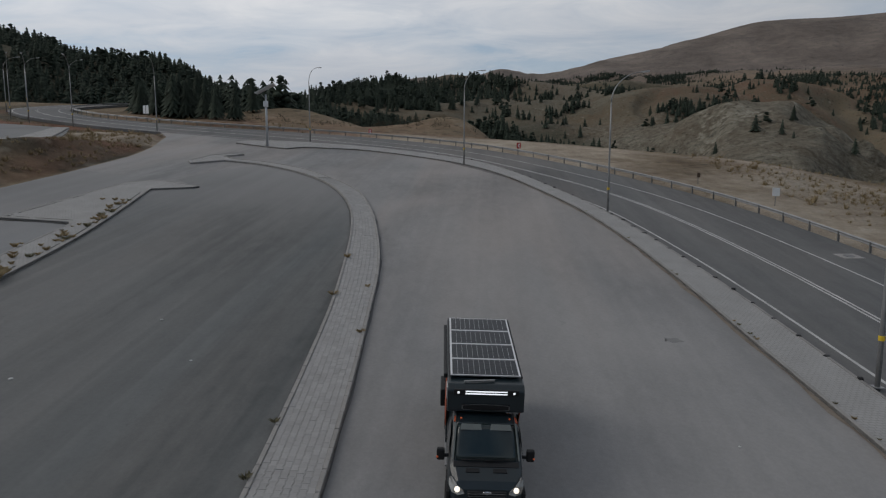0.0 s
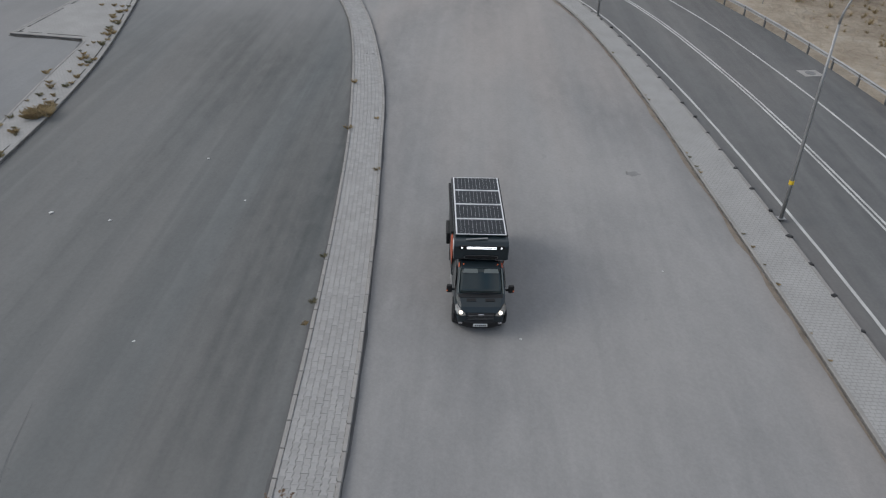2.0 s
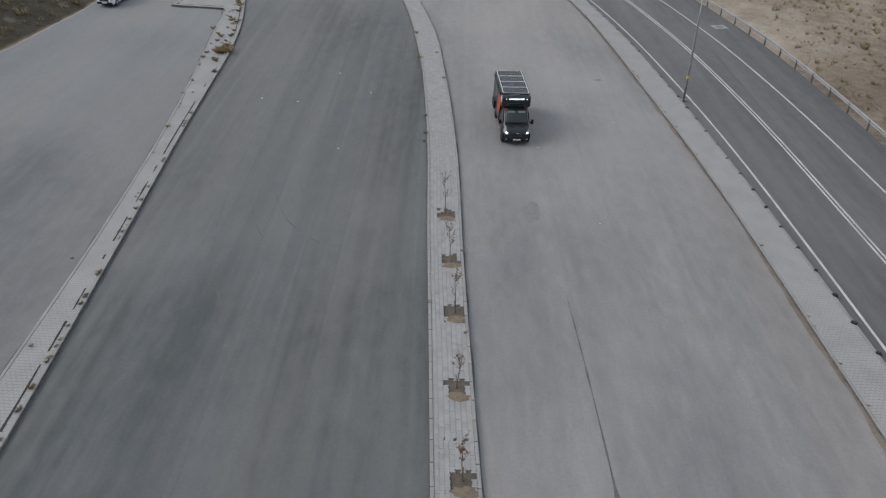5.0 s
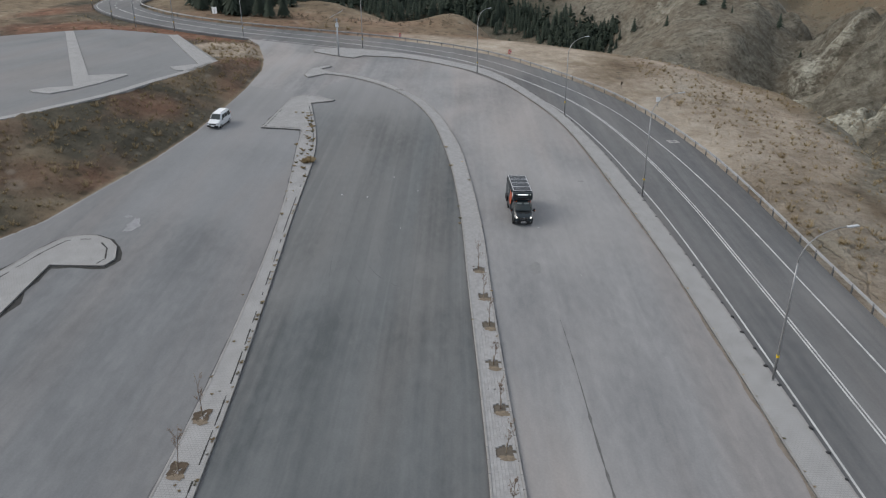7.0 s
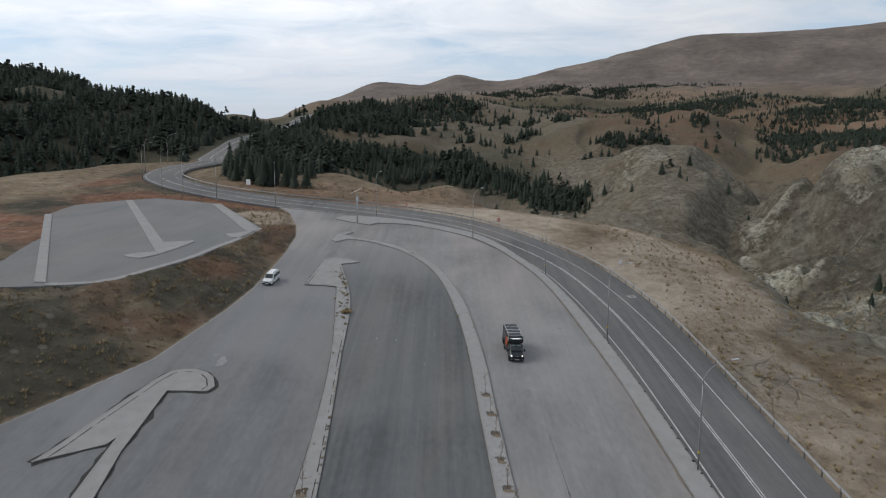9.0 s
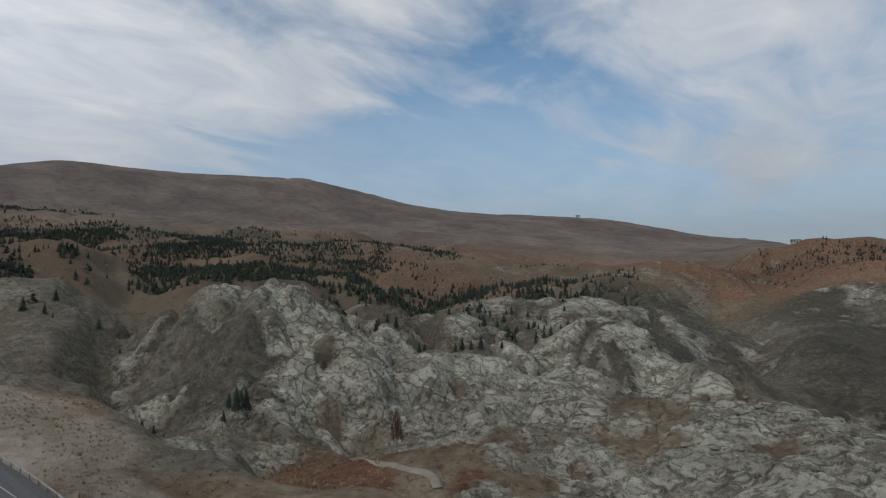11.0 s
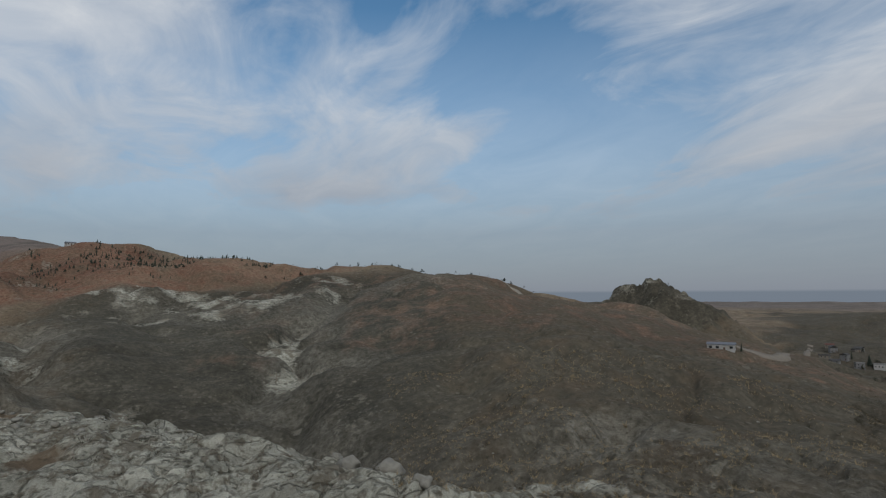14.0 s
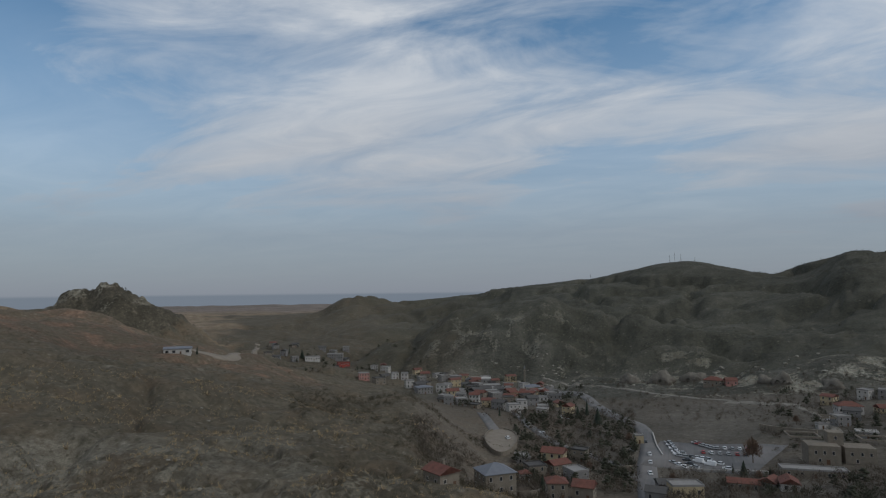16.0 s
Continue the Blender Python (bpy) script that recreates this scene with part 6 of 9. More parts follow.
def build_street_lamp():
    lamp = tagged(new("street_lamp"), "tall galvanised street lamp with a curved arm", "street lamp", "street lamps along the road")
    pole = part("pole", tube([(0, 0, -0.3), (0, 0, 3), (0, 0, 6), (0, 0, 8.8)], [0.095, 0.085, 0.07, 0.052], 10), M_STEEL, lamp, shade=True)
    arc = [(2.9 * (1 - math.cos(a)), 0, 8.8 + 2.5 * math.sin(a)) for a in (math.pi / 2 * 0.93 * k / 9 for k in range(10))]
    part("arm", tube(arc, [0.05 - 0.002 * k for k in range(10)], 8), M_STEEL, lamp, shade=True)
    bm = bmesh.new()
    box(bm, (0, 0, 0), (0.72, 0.26, 0.10), 0.035)
    head = part("lamp_head", bm, M_LAMPHEAD, lamp)
    head.location, head.rotation_euler = (2.95, 0, 11.33), (0, radians(-8), 0)
    box_part("lens", (0.02, 0, -0.052), (0.5, 0.2, 0.015), M_PLATE, head)
    box_part("base_plate", (0, 0, 0.015), (0.36, 0.36, 0.03), M_STEEL, lamp)
    box_part("service_door", (0, -0.1, 0.9), (0.09, 0.02, 0.35), M_POST, lamp)
    part("band", tube([(0, 0, 1.75), (0, 0, 1.93)], [0.112, 0.112], 10), M_YELLOW, lamp, "yellow sticker band")
    return lamp


lamp0 = build_street_lamp()
LAMPS = [(16.15, 30.4, 0), (11.75, 60.2, 18), (-1.1, 84.6, 42), (17.35, -0.6, 0), (17.6, -31.5, 0), (-25.1, 102.6, 70), (-52.8, 109.8, -75), (-69.7, 113.5, -70), (-80.2, 117, -60), (-89, 124, -50)]
for i, (u, v, turn) in enumerate(LAMPS):
    m = Matrix.Translation(W(u, v, 0.13 if i < 5 else 0.02)) @ Matrix.Rotation(radians(turn), 4, "Z")
    if i == 0:
        lamp0.matrix_world = m
    else:
        copy_thing(lamp0, m)
far_lamps = [(-101.5, 139), (-106.5, 152), (-105, 166)]
for u, v in far_lamps:
    p = W(u, v)
    copy_thing(lamp0, Matrix.Translation((p.x, p.y, land_z(p.x, p.y, False) - 0.1)) @ Matrix.Rotation(radians(20), 4, "Z"))


def build_solar_lamp():
    s = tagged(new("solar_mast"), "pale mast with a tilted solar panel and a box", "solar mast")
    part("pole", tube([(0, 0, -0.2), (0, 0, 3.5), (0, 0, 7.0)], [0.17, 0.15, 0.13], 12), M_LAMPHEAD, s, shade=True)
    box_part("base_plate", (0, 0, 0.06), (0.5, 0.5, 0.12), M_STEEL, s, 0.02)
    box_part("junction_box", (0, -0.16, 5.7), (0.62, 0.36, 0.75), M_WHITE, s, 0.03, label="white control box")
    part("brace", tube([(0.0, 0, 6.3), (-0.85, 0, 7.35)], [0.04, 0.04], 6), M_STEEL, s)
    frame_ = box_part("panel_frame", (-0.05, 0, 7.75), (2.9, 2.0, 0.06), M_ALU, s, 0.01, Matrix.Rotation(radians(-27), 4, "Y"), "tilted solar panel")
    for i in range(2):
        box_part("panel_face", tuple(Matrix.Rotation(radians(-27), 3, "Y") @ Vector((-0.70 + 1.4 * i, 0, 0.034))), (1.36, 1.9, 0.008), M_CELL_PALE, frame_, 0, Matrix.Rotation(radians(-27), 4, "Y"))
    s.matrix_world = Matrix.Translation(W(-28.9, 94.5, 0.14)) @ Matrix.Rotation(radians(8), 4, "Z")


M_CELL_PALE = material("dusty_solar_glass", (0.34, 0.35, 0.36), 0.3, 0.0, var=0.1, spec=0.6)
build_solar_lamp()


def guard_rail():
    """The beam rail along the outer side of the road, its posts parts of their own."""
    n = int(np.argmax(polar(r_line[:, 0], r_line[:, 1])[1][50:] > 420)) + 50
    line, gap = r_line[:n], SHOULDER[:n] + 0.5
    side = offset_line(line, gap)
    zs = r_z_at(side, len(line))
    keep = range(len(side))
    rail = tagged(new("guard_rail"), "grey steel beam guard rail along the outer edge of the road", "guard rail", kind="structure")
    prof = [(0.0, 0.45), (0.07, 0.50), (0.0, 0.56), (0.0, 0.62), (0.07, 0.68), (0.0, 0.75), (-0.025, 0.75), (-0.025, 0.45)]
    vs, fs, n = [], [], len(side)
    for off, h in prof:
        ln = offset_line(line, gap - off)
        vs += [(x, y, z + h) for (x, y), z in zip(ln, zs)]
    for k in range(len(prof)):
        k2 = (k + 1) % len(prof)
        fs += [(k * n + i, k * n + i + 1, k2 * n + i + 1, k2 * n + i) for i in range(n - 1)]
    child("beam", mesh_from("beam", vs, fs, M_STEEL), rail)
    bm = bmesh.new()
    box(bm, (0, 0, 0.2), (0.12, 0.14, 1.05), 0.01, seg=1)
    me = bpy.data.meshes.new("post")
    bm.to_mesh(me), bm.free()
    me.materials.append(M_POST)
    t = np.concatenate([[0], np.cumsum(np.linalg.norm(np.diff(side, axis=0), axis=1))])
    for s_ in np.arange(1, t[-1], 3.0):
        x, y, z = (float(np.interp(s_, t, c)) for c in (side[:, 0], side[:, 1], zs))
        child("post", me, rail, Matrix.Translation((x, y, z)))
    return side, zs


def r_z_at(side, n):
    u, v = to_uv(side[:, 0], side[:, 1])
    f = -(NX * side[:, 0] + NY * side[:, 1]) / NZ
    on = smooth(150, 105, v)
    return f * on + height(side[:, 0], side[:, 1], False)[0] * (1 - on)


guard_rail()


def small_sign(name, u, v, w, h, post_h, mats, label, turn=0.0):
    s = tagged(new(name), label, "road sign")
    part("post", tube([(0, 0, -0.2), (0, 0, post_h + h)], [0.035, 0.035], 8), M_POST, s)
    face = box_part("sign_plate", (0, -0.05, post_h + h / 2), (w, 0.03, h), mats[0], s, 0.01)
    if len(mats) > 1:
        for k in (-1, 1):
            box_part("chevron_bar", (0.0, -0.02, k * h * 0.17), (w * 0.5, 0.008, h * 0.17), mats[1], face, 0, Matrix.Rotation(radians(-k * 38), 4, "Y"), "white chevron stroke")
    s.matrix_world = Matrix.Translation(W(u, v)) @ Matrix.Rotation(radians(turn), 4, "Z")
    return s


M_RED = material("red_sign", (0.40, 0.03, 0.03), 0.5, var=0.1)
small_sign("road_sign", 27.9, 66.5, 0.75, 0.75, 0.9, [M_PLATE], "white square sign on a short post behind the rail", 15)
small_sign("chevron_sign", 6.2, 100.5, 0.7, 0.8, 0.5, [M_RED, M_PLATE], "red chevron sign with a white arrow", 30)
small_sign("chevron_sign", -18, 113.5, 0.7, 0.8, 0.5, [M_RED, M_PLATE], "red chevron sign with a white arrow", 60)
small_sign("road_sign", 24.4, 77.2, 0.35, 0.5, 0.75, [M_BARK], "dark rusty marker on a leaning post", 20)
small_sign("road_sign", -66.5, 131.5, 1.5, 1.6, 1.0, [M_PLATE, M_BLACK], "white road sign with dark bars beside the bend", 160)


def build_manhole(u, v):
    s = tagged(new("manhole"), "square manhole with a pale worn concrete collar", "manhole")
    bm = bmesh.new()
    box(bm, (0, 0, 0.0), (1.5, 1.1, 0.05), 0.015)
    part("collar", bm, M_KERB, s)
    bm = bmesh.new()
    bmesh.ops.create_cone(bm, cap_ends=True, segments=28, radius1=0.36, radius2=0.35, depth=0.04)
    part("cover", bm, M_POST, s).location = (0, 0, 0.02)
    s.matrix_world = Matrix.Translation(W(u, v, 0.02)) @ TILT.to_4x4() @ Matrix.Rotation(radians(12), 4, "Z")


build_manhole(25.4, 49.6)

# dark studs along the outer edge of the paved strip
bm = bmesh.new()
box(bm, (0, 0, 0.05), (0.30, 0.24, 0.22), 0.05, seg=1)
stud_mesh = bpy.data.meshes.new("kerb_stud")
bm.to_mesh(stud_mesh), bm.free()
stud_mesh.materials.append(M_BLACK)
sr = spline(STRIP_R, 2.0)
for k, (u, v) in enumerate(sr):
    if not -30 < v < 93:
        continue
    ob = new("kerb_stud", stud_mesh)
    ob.matrix_world = Matrix.Translation(W(u - 0.05 + random.uniform(-0.06, 0.06), v, 0.10)) @ Matrix.Rotation(random.uniform(0, 3), 4, "Z") @ Matrix.Diagonal((random.uniform(0.6, 1.1), random.uniform(0.7, 1.2), random.uniform(0.5, 1.0), 1))
    tagged(ob, "low dark broken stud at the edge of the paved strip", "kerb stud", "studs along the paved strip")


# ---- tree pits and saplings ----
def sapling_mesh(seed, tall):
    rnd = random.Random(seed)
    bm_all = bmesh.new()

    def limb(a, d_, length, r, depth):
        pts, rad, p = [a], [r], Vector(a)
        d_ = Vector(d_).normalized()
        n = 4
        for i in range(n):
            d_ = (d_ + Vector((rnd.uniform(-0.09, 0.09), rnd.uniform(-0.09, 0.09), rnd.uniform(0.0, 0.12)))).normalized()
            p = p + d_ * length / n
            pts.append(p.copy())
            rad.append(r * (1 - 0.75 * (i + 1) / n))
        b2 = tube(pts, rad, 5)
        tmp = bpy.data.meshes.new("tmp")
        b2.to_mesh(tmp), b2.free()
        bm_all.from_mesh(tmp)
        bpy.data.meshes.remove(tmp)
        if depth:
            for k in range(10 if depth > 1 else 4):
                q = pts[rnd.randint(2 if depth > 1 else 1, n)].lerp(pts[2], rnd.uniform(0, 0.3))
                a2 = rnd.uniform(0, 6.28)
                limb(q, (math.cos(a2) * 0.6, math.sin(a2) * 0.6, rnd.uniform(0.5, 1.2)), length * rnd.uniform(0.16, 0.32), r * 0.36, depth - 1)
    limb(Vector((0, 0, -0.15)), (rnd.uniform(-0.06, 0.06), rnd.uniform(-0.06, 0.06), 1), tall, 0.028, 2)
    leaves = bmesh.new()
    ends = [v.co.copy() for v in bm_all.verts if v.co.z > tall * 0.55]
    for k in range(170):
        c = rnd.choice(ends) + Vector((rnd.uniform(-0.05, 0.05), rnd.uniform(-0.05, 0.05), rnd.uniform(-0.05, 0.05)))
        a, s = rnd.uniform(0, 6.28), rnd.uniform(0.014, 0.036)
        t1, t2 = Vector((math.cos(a), math.sin(a), rnd.uniform(-0.5, 0.5))) * s, Vector((-math.sin(a), math.cos(a), rnd.uniform(-0.8, 0.3))) * s
        vs = [leaves.verts.new(c + x) for x in (t1, t2, -t1, -t2)]
        leaves.faces.new(vs)
    return bm_all, leaves


M_STAKE = material("pale_stake", (0.26, 0.21, 0.15), 0.9, var=0.25, scale=6)
M_LEAF = material("withered_leaves", (0.125, 0.085, 0.058), 0.9, var=0.4, scale=5)
M_SPILLED = material("spilled_soil", (0.165, 0.132, 0.097), 0.95, var=0.3, scale=5, grain=40, bump=0.5)
for k, (u, v) in enumerate(HOLES + HOLES_LEFT):
    tree = tagged(new("sapling"), "thin bare young tree with a few withered leaves in its pit", "young tree", "young trees in the medians")
    stem, leaves = sapling_mesh(k, (2.5, 2.1, 2.3, 1.9, 2.6, 2.2, 2.4, 2.0, 2.9, 3.1, 2.6)[k])
    part("trunk", stem, M_TWIG, tree)
    part("leaves", leaves, M_LEAF, tree)
    part("stake", tube([(0.04, 0, -0.15), (0.045, 0.01, 0.75)], [0.03, 0.026], 7), M_STAKE, tree, "pale wooden stake")
    tree.matrix_world = Matrix.Translation(W(u, v, 0.08)) @ Matrix.Rotation(random.uniform(0, 6.3), 4, "Z")
    # the pit: dark loose soil where pavers are missing, and a pale spill on its lower side
    bm = bmesh.new()
    rings, n = [], 20
    lift = 0.0 if k < len(HOLES) else 0.12
    for rad, h in ((0.05, 0.03), (0.25, 0.035), (0.40, 0.055), (0.53, 0.075)):
        ring = []
        for i in range(n):
            a = 2 * math.pi * i / n
            rr = rad / max(abs(math.cos(a)), abs(math.sin(a))) ** 0.7 * (1 + 0.55 * noise.noise((u * 3 + 2.4 * math.cos(a), v * 3 + 1.6 * math.sin(a), rad)))
            ring.append(bm.verts.new(W(u + rr * math.cos(a), v + rr * math.sin(a), h + lift + 0.02 * noise.noise((rr * 9, a * 3, k)))))
        rings.append(ring)
    for a_, b_ in zip(rings[:-1], rings[1:]):
        for i in range(n):
            bm.faces.new((a_[i], a_[(i + 1) % n], b_[(i + 1) % n], b_[i]))
    bm.faces.new(rings[0][::-1])
    bmesh.ops.recalc_face_normals(bm, faces=bm.faces)
    pit = tagged(part("tree_pit", bm, M_PIT), "square tree pit of dark soil with pavers missing", "tree pit", "tree pits in the medians")
    spill = bmesh.new()
    ring = []
    for i in range(24):
        a = 2 * math.pi * i / 24
        q = 1 + 0.55 * noise.noise((2.2 * math.cos(a) + u, 2.2 * math.sin(a) + v, k))
        ring.append(spill.verts.new(W(u + 0.08 + 0.50 * q * math.cos(a), v - 0.52 + 0.24 * q * math.sin(a), 0.176)))
    mid_v = spill.verts.new(W(u + 0.08, v - 0.5, 0.20))
    for i in range(24):
        spill.faces.new((ring[i], ring[(i + 1) % 24], mid_v))
    part("spilled_soil", spill, M_SPILLED, pit, "pale brown soil spilled over pavers")


def tuft_mesh(seed, r=0.28, h=0.3, blades=80):
    rnd = random.Random(seed)
    vs, fs = [], []
    for k in range(blades):
        a, q = rnd.uniform(0, 6.28), rnd.uniform(0, 0.5) * r
        x, y = q * math.cos(a), q * math.sin(a)
        lean, hh, w = rnd.uniform(0.2, 1.1) * r, rnd.uniform(0.4, 1.0) * h * 1.3, rnd.uniform(0.005, 0.013)
        b = len(vs)
        tx, ty = -math.sin(a) * w, math.cos(a) * w
        vs += [(x - tx, y - ty, -0.03), (x + tx, y + ty, -0.03), (x + lean * 0.5 * math.cos(a) + tx * 0.7, y + lean * 0.5 * math.sin(a) + ty * 0.7, hh * 0.7), (x + lean * math.cos(a), y + lean * math.sin(a), hh)]
        fs += [(b, b + 1, b + 2), (b, b + 2, b + 3)]
    return mesh_from("weed", vs, fs, M_WEED)


tufts = [tuft_mesh(k) for k in range(5)]
M_GREENWEED = material("grey_green_weed", (0.17, 0.155, 0.095), 0.95, var=0.4, scale=6)
tufts_green = [me.copy() for me in tufts[:3]]
for me in tufts_green:
    me.materials[0] = M_GREENWEED
rw = random.Random(5)


def weed(u, v, s, green=False, h=0.15):
    ob = new("weed", rw.choice(tufts_green if green else tufts))
    ob.matrix_world = Matrix.Translation(W(u, v, h)) @ Matrix.Rotation(rw.uniform(0, 6.3), 4, "Z") @ Matrix.Diagonal((0.8 * s, 0.8 * s, 0.8 * s * rw.uniform(0.6, 1.0), 1))
    tagged(ob, "grey-green weed tuft between pavers" if green else "withered straw-coloured weed tuft at a kerb", "weed", "weeds on the medians")


for u, v, s in ((-6.3, 43.2, 0.9), (-4.2, 38.3, 0.6), (-5.6, 36.9, 1.1), (-3.4, 32.6, 0.8), (-4.5, 22.6, 0.8), (-4.55, 21.4, 0.6), (-4.65, 25.4, 0.7), (-3.6, 5.0, 0.5), (-1.9, 9.2, 0.5), (-1.8, 3.0, 0.4)):
    weed(u, v, s, rw.random() < 0.4)
# the overgrown end of the left median, with one larger bush
for k in range(60):
    v = rw.uniform(34, 56)
    a, b = np.interp(v, [p[1] for p in LEFT_R], [p[0] for p in LEFT_R]), np.interp(v, [p[1] for p in LEFT_L], [p[0] for p in LEFT_L])
    weed(float(a) - abs(rw.gauss(0, 0.9)) - 0.2, v, rw.uniform(0.4, 1.1), rw.random() < 0.15)
for k in range(9):
    weed(-22.9 + rw.uniform(-0.7, 0.5), 36.6 + rw.uniform(-0.7, 0.7), rw.uniform(1.4, 2.2))
for k in range(75):
    v = rw.uniform(-18, 34)
    a = float(np.interp(v, [p[1] for p in LEFT_R], [p[0] for p in LEFT_R]))
    weed(a - (0.15 if rw.random() < 0.7 else rw.uniform(0.2, 2.0)), v, rw.uniform(0.25, 0.7), rw.random() < 0.25)
for k in range(30):
    v = rw.uniform(-10, 60)
    a = float(np.interp(v, [p[1] for p in STRIP_L], [p[0] for p in STRIP_L]))
    weed(a + 0.2, v, rw.uniform(0.2, 0.45), rw.random() < 0.5)

# ---- trees and shrubs ----
def conifer_arrays(seed, tiers=7, points=8, droop=0.35):
    """Crown of a spruce of height 1 as arrays: ragged skirts of branches one over another."""
    rnd = random.Random(seed)
    vs, fs = [], []
    for k in range(tiers):
        f = k / tiers
        z0, r = 0.10 + 0.84 * f, 0.215 * (1 - f) ** 0.85 + 0.015
        top = len(vs)
        lift = 0.24 * (1 - 0.55 * f)
        vs.append((rnd.uniform(-0.01, 0.01), rnd.uniform(-0.01, 0.01), min(1.0, z0 + lift)))
        n = points * 2
        a0 = rnd.uniform(0, 6.28)
        for i in range(n):
            a = a0 + 2 * math.pi * i / n
            rr = r * (rnd.uniform(0.85, 1.25) if i % 2 == 0 else rnd.uniform(0.40, 0.62))
            vs.append((rr * math.cos(a), rr * math.sin(a), z0 - (droop * r if i % 2 == 0 else -0.02) + rnd.uniform(-0.015, 0.015)))
        for i in range(n):
            fs.append((top, top + 1 + i, top + 1 + (i + 1) % n))
    return np.array(vs), np.array(fs)


def pine_arrays(seed):
    """Crown of a pine of height 1: loose clumps of needles."""
    rnd = random.Random(seed)
    vs, fs = [], []
    for k in range(16):
        f = rnd.random()
        a, q = rnd.uniform(0, 6.28), rnd.uniform(0.02, 0.22) * (1.15 - f)
        cx, cy, cz, s = q * math.cos(a), q * math.sin(a), 0.28 + 0.68 * f, rnd.uniform(0.07, 0.13) * (1.25 - 0.6 * f)
        b = len(vs)
        ring = 6
        vs.append((cx, cy, cz + s * 0.8))
        for i in range(ring):
            t = 2 * math.pi * i / ring
            rr = s * rnd.uniform(0.75, 1.35)
            vs.append((cx + rr * math.cos(t), cy + rr * math.sin(t), cz + rnd.uniform(-0.3, 0.2) * s))
        vs.append((cx, cy, cz - s * 0.7))
        for i in range(ring):
            fs += [(b, b + 1 + i, b + 1 + (i + 1) % ring), (b + ring + 1, b + 1 + (i + 1) % ring, b + 1 + i)]
    return np.array(vs), np.array(fs)


def scatter(templates, xs, ys, zs, heights, widths, rng):
    """Joins many copies of the templates into one pair of arrays."""
    av, af, base = [], [], 0
    pick = rng.integers(0, len(templates), len(xs))
    turn = rng.uniform(0, 6.28, len(xs))
    for k, (v, f) in enumerate(templates):
        sel = np.where(pick == k)[0]
        if not len(sel):
            continue
        c, s = np.cos(turn[sel])[:, None], np.sin(turn[sel])[:, None]
        w, h = (heights[sel] * widths[sel])[:, None], heights[sel][:, None]
        x = (v[None, :, 0] * c - v[None, :, 1] * s) * w + xs[sel][:, None]
        y = (v[None, :, 0] * s + v[None, :, 1] * c) * w + ys[sel][:, None]
        z = v[None, :, 2] * h + zs[sel][:, None]
        av.append(np.stack([x, y, z], -1).reshape(-1, 3))
        af.append((f[None] + (np.arange(len(sel)) * len(v))[:, None, None] + base).reshape(-1, 3))
        base += len(sel) * len(v)
    return np.concatenate(av), np.concatenate(af)


rng = np.random.default_rng(7)


def wood_places(count, az0, az1, r0, r1, clump, seed, thin=0.0):
    """Places in a sector, gathered where a noise says so."""
    out = []
    while len(out) < count:
        a, q = rng.uniform(az0, az1, 4000), np.sqrt(rng.uniform(r0 ** 2, r1 ** 2, 4000))
        x, y = from_polar(a, q)
        g = fbm(x, y, clump, 3, seed)
        ok = g > thin + rng.normal(0, 0.05, 4000)
        u, v = to_uv(x, y)
        ok &= inside(u, v, PLATEAU) < -6
        ok &= along(x, y, road_xy[::5])[0] > 11
        out += list(zip(x[ok], y[ok]))
    return np.array(out[:count])


def grove(line, count):
    """Trees gathered about a line of (bearing, distance, half width)."""
    p = np.array(line, float)
    k = rng.uniform(0, max(len(p) - 1, 1e-6), count * 3)
    az, q, w = (np.interp(k, np.arange(len(p)), p[:, i]) for i in range(3))
    x, y = from_polar(az, q)
    x, y = x + rng.normal(0, 0.55, len(x)) * w, y + rng.normal(0, 0.40, len(x)) * w
    u, v = to_uv(x, y)
    ok = (inside(u, v, PLATEAU) < -6) & (along(x, y, road_xy[::5])[0] > 11) & (fbm(x, y, 26, 3, 120) > -0.16 + rng.normal(0, 0.06, len(x)))
    return np.stack([x[ok], y[ok]], -1)[:count]


